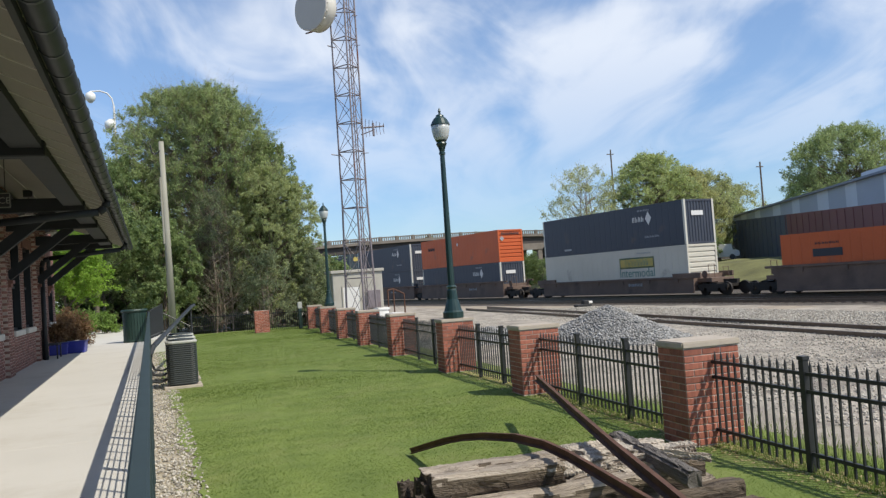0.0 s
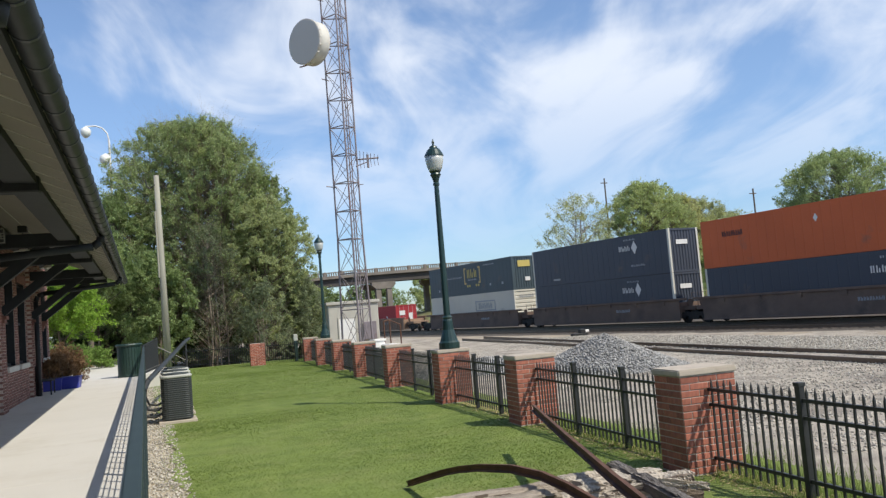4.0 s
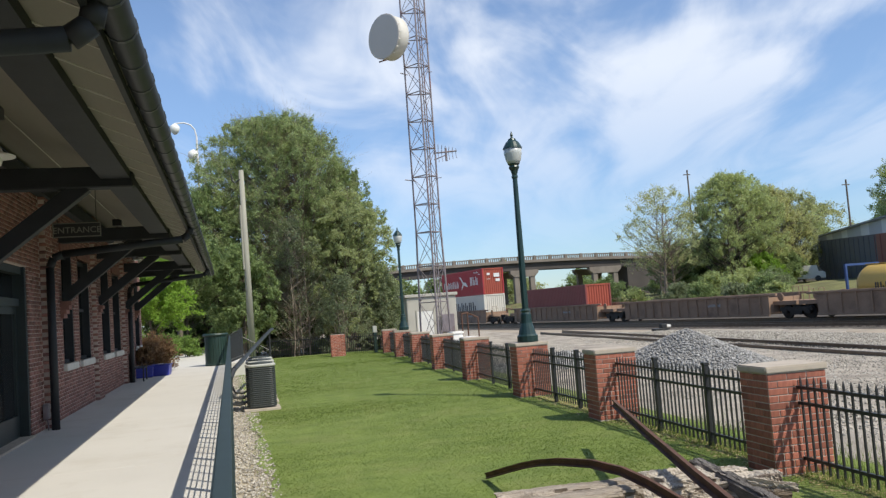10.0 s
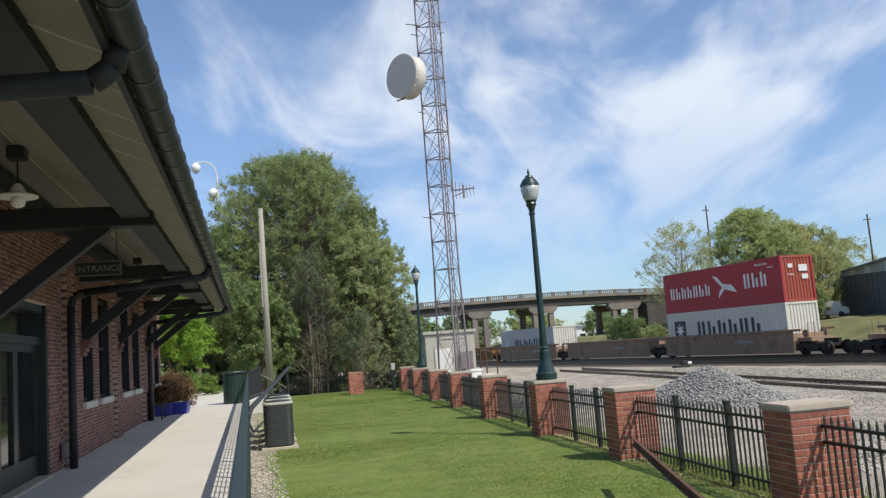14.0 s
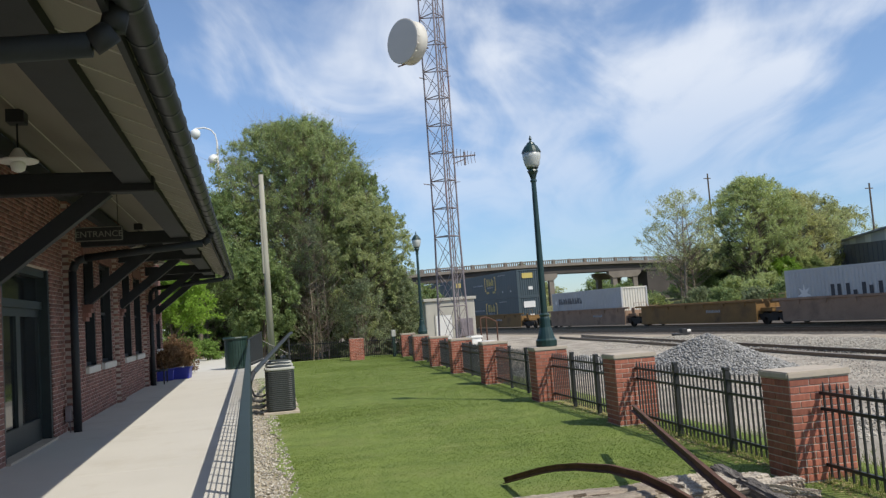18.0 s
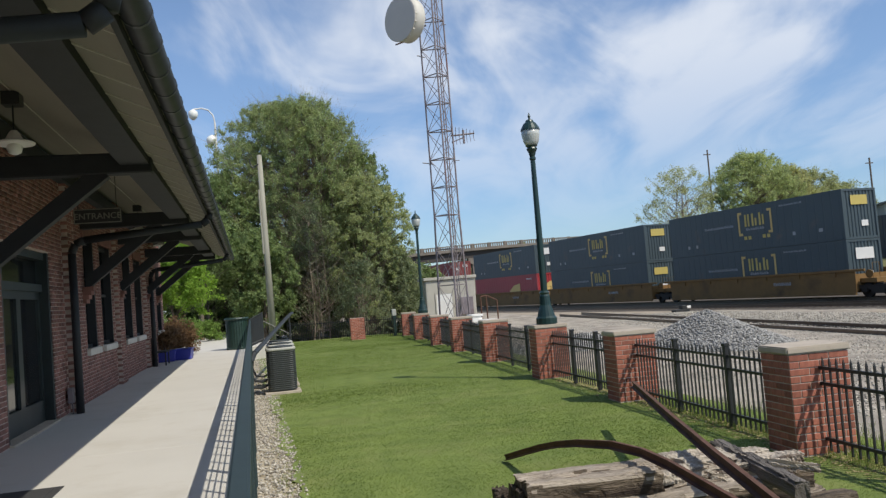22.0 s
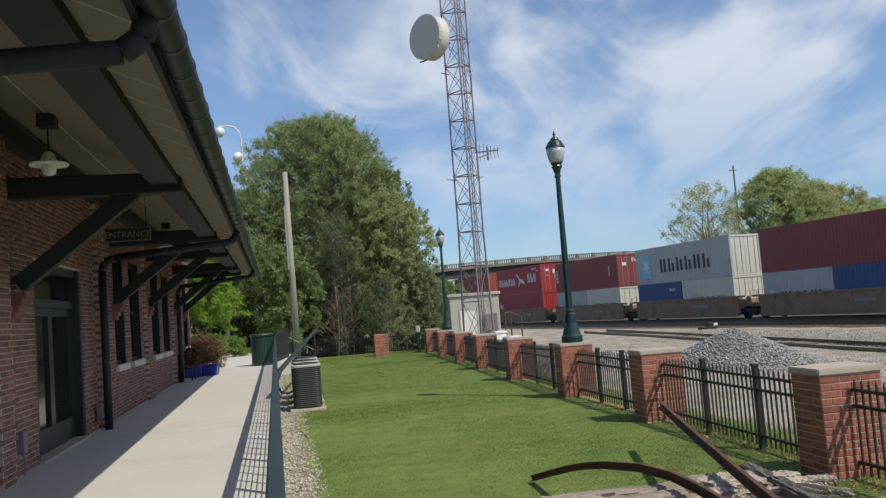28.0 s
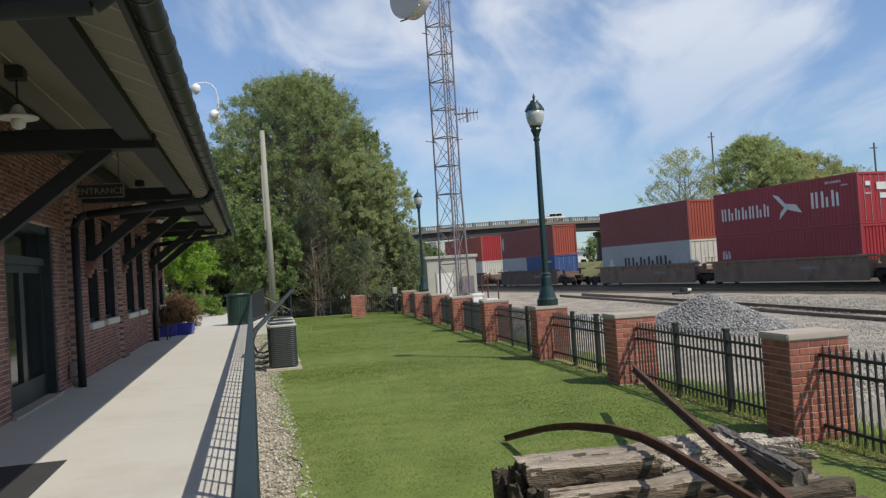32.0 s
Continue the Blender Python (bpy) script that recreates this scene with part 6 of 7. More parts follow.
t = thing("timber_offcut", "dark weathered timber offcut lying across the tie stack", "timber", pose(4.06, 6.24, 0.365, 0, 0, 78.3), "splintered wood")
part("beam", old_tie(1.76, 0.145, 0.134, 77), M["dark_beam"], t)
t = thing("cable_pedestal", "small grey-green cable pedestal by the last brick pier", "pedestal", pose(7.42, 43.3, 0))
part("post", bevelled(boxes((-0.09, 0.09, -0.09, 0.09, -0.1, 1.05)), 0.015), M["can_green"], t)
part("cap", bevelled(boxes((-0.11, 0.11, -0.11, 0.11, 1.05, 1.40)), 0.02), M["ac_top"], t, "pale box head")

# ---- crushed stone pile, switch stand, white van ----
def stones(n, place, size, seed, squash=0.7):
    """Many small faceted stones in one mesh."""
    r = np.random.RandomState(seed)
    base_v = np.array([(1, 0, 0), (-1, 0, 0), (0, 1, 0), (0, -1, 0), (0, 0, 1), (0, 0, -1)], float)
    base_f = np.array([(0, 2, 4), (2, 1, 4), (1, 3, 4), (3, 0, 4), (2, 0, 5), (1, 2, 5), (3, 1, 5), (0, 3, 5)])
    P_ = place(r, n)
    n = len(P_)
    sc = r.uniform(0.6, 1.3, (n, 1, 1)) * size * r.uniform(0.6, 1.2, (n, 6, 1))
    ang = r.uniform(0, 2 * np.pi, n)
    tl = r.uniform(-0.7, 0.7, n)
    ca, sa, cb, sb = np.cos(ang), np.sin(ang), np.cos(tl), np.sin(tl)
    V = base_v[None] * sc * np.array([1, 0.8, squash])
    x, y, z = V[..., 0], V[..., 1], V[..., 2]
    y, z = y * cb[:, None] - z * sb[:, None], y * sb[:, None] + z * cb[:, None]
    x, y = x * ca[:, None] - y * sa[:, None], x * sa[:, None] + y * ca[:, None]
    V = np.stack([x, y, z], -1) + P_[:, None, :]
    F = base_f[None] + (np.arange(n) * 6)[:, None, None]
    return V.reshape(-1, 3), F.reshape(-1, 3)


def heap_z(x, y, cx, cy, rx, ry, h):
    d = np.hypot((x - cx) / rx, (y - cy) / ry)
    return h * np.clip(1 - d, 0, 1) ** 0.9 + 0.10 * np.sin(x * 2.3 + y) * np.clip(1 - d, 0, 1)


def heap(cx, cy, rx, ry, h):
    def place(r, n):
        a, q = r.uniform(0, 2 * np.pi, n), np.sqrt(r.uniform(0, 1, n)) * 1.06
        x, y = cx + rx * q * np.cos(a), cy + ry * q * np.sin(a)
        return np.stack([x, y, -0.10 + heap_z(x, y, cx, cy, rx, ry, h) + r.uniform(-0.02, 0.03, n)], -1)
    return place


def heap_core(name, cx, cy, rx, ry, h, parent, material):
    v, f, n, k = [], [], 28, 10
    for i in range(k + 1):
        for j in range(n):
            a, q = 2 * math.pi * j / n, i / k
            x, y = cx + rx * q * math.cos(a), cy + ry * q * math.sin(a)
            v.append((x, y, -0.11 + float(heap_z(np.array(x), np.array(y), cx, cy, rx, ry, h))))
    for i in range(k):
        for j in range(n):
            q = (i * n + j, (i + 1) * n + j, (i + 1) * n + (j + 1) % n, i * n + (j + 1) % n)
            f.append(q)
    part(name, raw_mesh(name, v, f, material), None, parent)


for cx, cy, rx, ry, h, n, lab in ((13.35, 22.2, 2.05, 2.7, 0.97, 14000, "heap of grey crushed stone outside the fence"),
                                  (10.9, 26.2, 2.9, 2.3, 0.34, 2600, "low spread of grey crushed stone")):
    t = thing("stone_heap", lab, "stone heap", None)
    heap_core("core", cx, cy, rx, ry, h, t, M["stone"])
    v, f = stones(n, heap(cx, cy, rx, ry, h), 0.050, int(cx * 7))
    tagged(part("loose_stone", raw_mesh("loose_stone", v, f, M["stone"]), None, t, "loose grey stones"), kind="stuff")


def strip_place(x0, x1, y0, y1, z):
    def place(r, n):
        y = y0 + (y1 - y0) * r.uniform(0, 1, n) ** 1.35
        x = x0 + (x1 - x0) * r.uniform(0, 1, n) ** 1.35
        return np.stack([x, y, z + r.uniform(-0.02, 0.02, n)], -1)
    return place


v, f = stones(7500, strip_place(-0.12, 0.50, 3.0, 34.0, -0.006), 0.026, 5)
tagged(new("gravel_stones", raw_mesh("gravel_stones", v, f, M["pebble"])), "loose pale gravel stones beside the platform", "gravel", kind="stuff")


def yard_place(r, n):
    y = 8 + 34 * r.uniform(0, 1, n) ** 1.5
    x = 8 + (19 - 8) * r.uniform(0, 1, n) + (y - 8) * 0.12
    return np.stack([x, y, np.full(n, -0.085)], -1)


v, f = stones(22000, yard_place, 0.033, 6)
tagged(new("ballast_stones", raw_mesh("ballast_stones", v, f, M["pebble"])), "loose pale ballast stones in the yard", "gravel", kind="stuff")


def shoulder_place(r, n):
    y = 8 + 36 * r.uniform(0, 1, n) ** 1.3
    x = 20 + 5.6 * r.uniform(0, 1, n)
    return np.stack([x, y, -0.09 - 0.17 * (x - 20) / 7], -1)


v, f = stones(18000, shoulder_place, 0.040, 9)
tagged(new("shoulder_stones", raw_mesh("shoulder_stones", v, f, M["pebble"])), "loose ballast stones between the tracks", "gravel", kind="stuff")

t = thing("switch_stand", "low black switch stand with a white target", "switch stand", pose(25.2, 44.6, -0.26, 0, 0, 10))
part("base", bevelled(boxes((-0.7, 0.4, -0.2, 0.2, 0, 0.18)), 0.02), M["iron"], t)
part("stand", bevelled(boxes((-0.15, 0.25, -0.15, 0.15, 0.18, 0.42)), 0.03), M["iron"], t)
part("target", bevelled(boxes((0.30, 0.62, -0.05, 0.05, 0.20, 0.36)), 0.03), M["white_paint"], t, "white target plate")

van = thing("white_van", "white van parked beyond the tracks", "van", pose(68.5, 86.0, 2.02, 0, 0, -38))
part("body", bevelled(extruded([(-2.3, 0.35), (2.5, 0.35), (2.5, 1.05), (2.2, 1.15), (1.6, 1.95), (-2.2, 2.05), (-2.3, 1.9)], 1.9), 0.06, 2), M["white_paint"], van)
part("windscreen", extruded([(1.72, 1.22), (2.18, 1.2), (1.66, 1.86), (1.6, 1.86)], 1.92), M["window_glass"], van).location.y = -0.01
for x in (-1.5, 1.6):
    for y in (-0.02, 1.72):
        b = bmesh.new()
        tube(b, (x, y, 0.34), (x, y + 0.2, 0.34), 0.34, n=16)
        part("wheel", b, M["iron"], van)

# ---- warehouse beyond the tracks ----
wa, wb = Vector((77.4, 93.9, 0)), Vector((46.5, 34.0, 0))
wway = (wb - wa).normalized()
wm = Matrix((wway, Vector((-wway.y, wway.x, 0)), Vector((0, 0, 1)))).transposed().to_4x4()
wm.translation = wa
wh_len = (wb - wa).length
ware = thing("warehouse", "long navy and red metal warehouse with a grey roof", "warehouse", wm)
BAND = 0.034                    # how the light upper band deepens along the wall


def band_z(u):
    return 7.35 - BAND * u


for u0, u1, mt, lab in ((0, 26.5, "navy_wall", "navy metal wall"), (26.5, wh_len, "red_wall", "dark red metal wall")):
    part("wall", extruded([(u0, -0.2), (u1, -0.2), (u1, band_z(u1)), (u0, band_z(u0))], 26), M[mt], ware, lab)
for k in range(0, int(wh_len), 2):
    part("rib", boxes((k + 0.05, k + 0.13, -0.05, -0.003, 0.0, band_z(k) - 0.1)), M["navy_wall"] if k < 26 else M["red_wall"], ware)
u, k = 0.0, 0
while u < wh_len - 0.1:
    u1 = min(wh_len, u + (5.6, 3.1, 4.4, 2.6)[k % 4])
    part("upper_panel", extruded([(u, band_z(u)), (u1, band_z(u1)), (u1, 7.80), (u, 7.80)], 0.2), M["pale_panel"] if k % 2 else M["grey_panel"], ware, "pale upper wall panel").location.y = 0.03
    u, k = u1, k + 1
part("roof", boxes((-0.5, wh_len + 0.5, -0.4, 26.4, 7.80, 7.98)), M["grey_roof"], ware)
part("roof", boxes((46.8, wh_len + 0.5, 0.6, 20.0, 7.98, 8.5)), M["pale_panel"], ware)

bank2 = new("embankment", grid_patch("embankment", lambda y: (46 - (y - 60) * 0.10, 150), 55, 150, 24, 30, 0.0, M["brush"], 0.4, 11))
for v in bank2.data.vertices:
    e = max(0.0, min(1.0, (v.co.x - (46 - (v.co.y - 60) * 0.10)) / 9.0))
    v.co.z = v.co.z * e - 0.2 + 2.1 * e * e * (3 - 2 * e)
tagged(bank2, "brushy olive embankment beyond the tracks", "embankment", kind="structure")

# ---- concrete road bridge ----
BY = 132.0


def deck_z(x):
    return 9.90 - 0.00088 * (x - 49.5) ** 2          # top of the parapet


bridge = thing("road_bridge", "old concrete road bridge with a balustrade over the tracks", "bridge")
BX0, BX1, STEP = -24.0, 133.0, 2.9
n = int((BX1 - BX0) / STEP)
xs = [BX0 + STEP * k for k in range(n + 1)]
bal = bmesh.new()
for a, c in zip(xs, xs[1:]):
    za, zc = deck_z(a), deck_z(c)

    def slab(x0, x1, y0, y1, lo, hi):
        b = bmesh.new()
        vv = [b.verts.new(p) for p in ((x0, y0, za + lo), (x1, y0, zc + lo), (x1, y1, zc + lo), (x0, y1, za + lo),
                                       (x0, y0, za + hi), (x1, y0, zc + hi), (x1, y1, zc + hi), (x0, y1, za + hi))]
        for fc in ((3, 2, 1, 0), (4, 5, 6, 7), (0, 1, 5, 4), (1, 2, 6, 5), (2, 3, 7, 6), (3, 0, 4, 7)):
            b.faces.new([vv[i] for i in fc])
        return b
    part("deck", slab(a, c, BY, BY + 9, -1.12, -0.66), M["bridge"], bridge)
    # girders hold the shade of the recess under the deck in their darker colour
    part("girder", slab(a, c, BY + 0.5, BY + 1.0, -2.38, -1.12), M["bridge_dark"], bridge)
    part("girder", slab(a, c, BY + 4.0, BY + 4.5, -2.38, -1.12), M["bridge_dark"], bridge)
    part("handrail", slab(a + 0.14, c - 0.14, BY + 0.10, BY + 0.35, -0.16, 0.0), M["bridge"], bridge)
    part("newel", boxes((a - 0.2, a + 0.14, BY + 0.02, BY + 0.42, za - 0.66, za + 0.05)), M["bridge"], bridge)
    for k in range(7):
        f = (k + 0.8) / 7.6
        zz = za + (zc - za) * f
        box(bal, a + STEP * f - 0.085, a + STEP * f + 0.085, BY + 0.13, BY + 0.32, zz - 0.66, zz - 0.16)
tagged(part("balustrade", bal, M["bridge"], bridge, "row of concrete balusters"), kind="stuff")
for bx0, bx1 in ((7.0, 11.2), (22.5, 26.6), (36.0, 40.1), (46.8, 51.9), (61.5, 67.6)):
    z1 = deck_z((bx0 + bx1) / 2) - 2.38
    for dy in (0.1, 6.6):
        cap = extruded([(bx0, z1), (bx0, z1 - 0.5), (bx0 + 0.7, z1 - 1.15), (bx1 - 0.7, z1 - 1.15), (bx1, z1 - 0.5), (bx1, z1)], 1.1)
        part("bent_cap", cap, M["bridge"], bridge).location.y = BY + dy
        for cx in (bx0 + 1.1, bx1 - 1.1):
            part("column", bevelled(boxes((cx - 0.45, cx + 0.45, BY + dy + 0.1, BY + dy + 1.0, -0.3, z1 - 1.15)), 0.06), M["bridge"], bridge)
part("abutment", boxes((69.0, 134.0, BY + 0.6, BY + 8.4, -0.3, 3.9)), M["bridge_dark"], bridge, "dark abutment wall")

part("abutment", boxes((69.0, 90.0, BY + 0.6, BY + 8.4, 3.9, 7.1)), M["bridge_dark"], bridge, "dark abutment wall")
# a white car that drives over the bridge
road_car = thing("white_car", "white car driving over the road bridge", "car")
part("body", bevelled(extruded([(-2.3, 0.30), (2.3, 0.30), (2.35, 0.75), (1.35, 0.98), (-2.25, 1.02), (-2.35, 0.7)], 1.8), 0.08, 2), M["white_paint"], road_car)
cabin = part("cabin", bevelled(extruded([(-2.1, 1.0), (1.1, 1.0), (0.45, 1.58), (-1.75, 1.62)], 1.6), 0.08, 2), M["white_paint"], road_car)
cabin.location.y = 0.1
for xa, xb in ((-1.75, -0.75), (-0.65, 0.45)):
    part("window", extruded([(xa, 1.08), (xb + 0.15, 1.08), (xb, 1.48), (xa + 0.1, 1.48)], 1.64), M["window_glass"], road_car).location.y = 0.08
for x in (-1.45, 1.45):
    for y in (-0.02, 1.62):
        part("wheel", tube(bmesh.new(), (x, y, 0.33), (x, y + 0.2, 0.33), 0.33, n=16), M["iron"], road_car)

# ---- far buildings seen below the bridge ----
for x, y, w, d, h, mt, lab in ((84, 190, 26, 14, 4.4, "far_white", "long pale low building far beyond the bridge"), (52, 205, 18, 10, 5.0, "far_brick", "small brick building far beyond the bridge"),
                               (36, 178, 9, 7, 4.6, "far_white", "small white building beyond the bridge")):
    t = thing("far_building", lab, "building", pose(x, y, -0.2))
    part("wall", boxes((-w / 2, w / 2, 0, d, 0, h)), M[mt], t)
    part("roof", boxes((-w / 2 - 0.4, w / 2 + 0.4, -0.4, d + 0.4, h, h + 0.35)), M["grey_roof"], t)
    for k in range(max(2, int(w / 4))):
        part("window", boxes((-w / 2 + 1 + k * 4, -w / 2 + 2.4 + k * 4, -0.05, -0.003, 1.4, 2.8)), M["window_glass"], t)


# ---- a small bird that flies up over the camera ----
bird = thing("bird", "small dark bird in flight with spread wings", "bird")
bb = turned([(0.004, -0.085), (0.020, -0.065), (0.030, -0.02), (0.028, 0.03), (0.018, 0.06), (0.021, 0.078), (0.014, 0.10), (0.003, 0.118)], 10)
part("body", bb, M["feather"], bird, "", True).matrix_basis = pose(0, 0, 0, -90, 0, 0)
part("tail", extruded([(-0.012, 0.0), (0.012, 0.0), (0.034, -0.095), (0.0, -0.075), (-0.034, -0.095)], 0.004), M["feather"], bird).matrix_basis = pose(0, -0.075, 0, -90, 0, 0)
WINGS = []
for side in (-1, 1):
    wing = part("wing", extruded([(0, 0.035), (side * 0.075, 0.058), (side * 0.185, 0.0), (side * 0.115, -0.012), (side * 0.05, -0.035), (0, -0.04)], 0.004), M["feather"], bird)
    WINGS.append((wing, side))

# ---- plants ----
def leaf_cloud(blobs, total, size, seed, droop=0.1, sprays=9):
    """Small three-cornered leaves along many short sprays that fan out of soft puffs (x, y, z, rx, ry, rz)."""
    r = np.random.RandomState(seed)
    B = np.asarray(blobs, float)
    w = B[:, 3] * B[:, 4]
    own = np.repeat(np.arange(len(B)), sprays)
    way = r.normal(size=(len(own), 3)) + np.array([0, 0, 0.25])
    way /= np.linalg.norm(way, axis=1)[:, None]
    root = B[own, :3] + r.normal(size=(len(own), 3)) * B[own, 3:6] * 0.38
    span = B[own, 3] * r.uniform(0.5, 1.35, len(own))
    p = w[own] / w[own].sum()
    idx = r.choice(len(own), size=total, p=p)
    n = total
    f = r.uniform(0, 1, n) ** 0.8
    side = r.normal(size=(n, 3)) * (B[own[idx], 3] * 0.16)[:, None]
    c = root[idx] + way[idx] * (span[idx] * f)[:, None] + side
    ax = r.normal(size=(n, 3)) + way[idx] * 0.6
    ax[:, 2] -= droop
    ax /= np.linalg.norm(ax, axis=1)[:, None]
    t = np.cross(ax, r.normal(size=(n, 3)))
    t /= np.linalg.norm(t, axis=1)[:, None]
    s = size * r.uniform(0.55, 1.4, n)[:, None]
    v = np.stack([c - ax * s * 0.8 + t * s * 0.55, c + ax * s, c - ax * s * 0.6 - t * s * 0.5], 1)
    return v.reshape(-1, 3), np.arange(n * 3).reshape(n, 3)


def tree(x, y, z, height, spread, leaf, label, seed, total=20000, size=0.08, r0=0.22, low=0.2, puffs=110, puff=0.20, shell=0.5, flat=0.62, twigs=1.0, wisps=0.3, trunks=1, bark="bark", group="", ey=1.0):
    """A tapered trunk, limbs to every part of a domed crown, and fine leaves in soft puffs.
    low: where the crown begins (part of the height); shell: how far the puffs keep to the crown's outside; wisps: twig tips that reach past the leaves."""
    t = thing("tree", label, "tree", pose(x, y, z), group)
    r = random.Random(seed)
    bm = bmesh.new()
    stems = []
    for k in range(trunks):
        p = Vector((r.uniform(-1, 1) * 0.35 * spread * (k > 0), r.uniform(-1, 1) * 0.35 * spread * (k > 0), -0.2))
        pts = [p.copy()]
        for i in range(7):
            p = p + Vector((r.uniform(-0.03, 0.03) * spread, r.uniform(-0.03, 0.03) * spread, height * 0.86 / 7))
            pts.append(p.copy())
        rr = r0 * (1 if k == 0 else 0.6)
        for i in range(7):
            tube(bm, pts[i], pts[i + 1], rr * (1 - i / 8), rr * (1 - (i + 1) / 8), 7, False)
        stems.append(pts)
    blobs = []
    zl = low * height
    for k in range(puffs):
        a = r.uniform(0, 6.2832)
        h = r.random() ** 0.75
        prof = (1 - ((h - 0.40) / 0.62) ** 2.3) ** flat if h > 0.40 else 0.80 + 0.20 * h / 0.40
        q = (shell + (1 - shell) * r.random()) if r.random() < 0.75 else r.random()
        k2 = puff * spread * r.uniform(0.6, 1.25)
        rad = max(0.0, spread * prof * q - k2 * 0.5) * (1 + 0.10 * math.sin(3 * a + seed))
        c = Vector((math.cos(a) * rad, math.sin(a) * rad * ey, zl + (height - zl) * h - k2 * 0.55))
        blobs.append((c.x, c.y, c.z, k2, k2, k2 * 0.82))
        if r.random() < twigs:
            s = stems[k % trunks]
            f = max(0.08, min(0.97, (c.z - rad * 0.7) / (height * 0.86)))
            i = min(6, int(f * 7))
            b0 = s[i].lerp(s[i + 1], f * 7 - i)
            m = b0.lerp(c, 0.5) + Vector((r.uniform(-1, 1), r.uniform(-1, 1), -0.4)) * 0.10 * spread
            tr = r0 * 0.24 * (1.1 - 0.7 * f)
            tube(bm, b0, m, tr, tr * 0.6, 5, False)
            tube(bm, m, c, tr * 0.6, tr * 0.25, 4, False)
            for q2 in range(3):
                out = (c - m).normalized() + Vector((r.uniform(-0.7, 0.7), r.uniform(-0.7, 0.7), r.uniform(-0.2, 0.7)))
                tube(bm, c, c + out.normalized() * k2 * (0.9 + wisps * r.random() * 1.6), tr * 0.22, tr * 0.06, 3, False)
    part("trunk", bm, M[bark], t, "grey-brown trunk and limbs", True)
    v, f = leaf_cloud(blobs, total, size, seed)
    me = raw_mesh("crown", v, f, LEAF[leaf])
    tagged(part("crown", me, None, t, "leafy crown with gaps"), kind="stuff")
    return t


# the wooded corner behind the lawn
WOOD = "wooded corner behind the lawn"
tree(3.4, 55.0, 0, 15.5, 6.1, "greyed", "tall grey-green tree at the lawn's end, full of twigs", 11, 380000, 0.055, 0.19, 0.10, 1800, 0.062, 0.40, 0.38, 0.9, 2.6, 4, "pale_bark", group=WOOD)
tree(-1.2, 53.5, 0, 10.8, 3.0, "mid", "green tree at the lawn's end behind the pole", 12, 80000, 0.062, 0.22, 0.08, 420, 0.10, 0.5, 0.5, 0.4, 0.5, 2, group=WOOD)
tree(7.4, 51.3, 0, 9.9, 3.2, "grey", "pale grey-green tree with fresh leaves", 14, 110000, 0.052, 0.20, 0.10, 520, 0.09, 0.5, 0.5, 0.5, 1.2, 2, group=WOOD)
tree(7.6, 54.6, 0, 12.0, 3.3, "mid", "green tree in the wooded corner", 19, 60000, 0.065, 0.2, 0.12, 300, 0.11, 0.5, 0.5, 0.7, 0.3, group=WOOD)
tree(0.7, 48.6, 0, 6.6, 2.1, "mid", "smaller fresh green tree behind the wooden pole", 15, 34000, 0.075, 0.13, 0.08, 110, 0.19, 0.5, 0.6, 0.7, 0.3, 2, group=WOOD)
tree(-2.4, 50.8, 0, 6.2, 2.0, "mid", "smaller green tree behind the walk", 32, 22000, 0.075, 0.12, 0.42, 80, 0.2, 0.5, 0.6, 0.7, 0.3, 2, group=WOOD)
tree(3.9, 49.8, 0, 8.2, 2.2, "twiggy", "vine-hung brownish tree with bare twigs", 16, 9000, 0.055, 0.085, 0.05, 420, 0.12, 0.3, 0.5, 1.0, 2.4, 6, "pale_bark", group=WOOD)
tree(9.3, 50.5, 0, 4.8, 1.8, "twiggy", "low tangled brush beside the shelter", 17, 14000, 0.065, 0.07, 0.02, 90, 0.2, 0.4, 0.6, 1.0, 0.9, 4, "pale_bark", group=WOOD)
tree(6.5, 48.2, 0, 4.4, 1.9, "twiggy", "low bare brush by the lone pier", 18, 8000, 0.06, 0.07, 0.02, 110, 0.2, 0.3, 0.6, 1.0, 1.1, 5, "pale_bark", group=WOOD)
# added crown, placed to cast shade on the planting behind it
tree(-2.7, 46.8, 0.4, 7.6, 2.7, "mid", "spreading green tree shading the end of the walk", 33, 34000, 0.07, 0.15, 0.50, 150, 0.16, 0.4, 0.5, 0.7, 0.4, group=WOOD)
tree(-7.0, 58.0, 0, 9.0, 4.0, "mid", "green tree behind the depot", 20, 30000, 0.11, 0.22, 0.05, 120, 0.18, 0.5, 0.6, 0.4, 0.2, group=WOOD)
tree(-12.0, 60.0, 0, 8.5, 4.5, "mid", "green tree behind the depot", 21, 26000, 0.12, 0.22, 0.03, 110, 0.18, 0.5, 0.6, 0.4, 0.2, group=WOOD)
# shade at the corner's back, put into the dark leaf colour of these trees
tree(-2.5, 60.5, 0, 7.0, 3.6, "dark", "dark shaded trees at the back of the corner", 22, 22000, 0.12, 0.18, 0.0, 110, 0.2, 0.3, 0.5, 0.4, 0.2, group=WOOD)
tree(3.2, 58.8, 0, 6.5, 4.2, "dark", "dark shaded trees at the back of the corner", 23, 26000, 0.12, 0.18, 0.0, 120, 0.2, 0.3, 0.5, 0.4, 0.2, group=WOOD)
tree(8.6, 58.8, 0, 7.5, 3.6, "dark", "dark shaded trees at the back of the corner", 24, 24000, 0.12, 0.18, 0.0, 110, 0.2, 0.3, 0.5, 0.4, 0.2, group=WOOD)

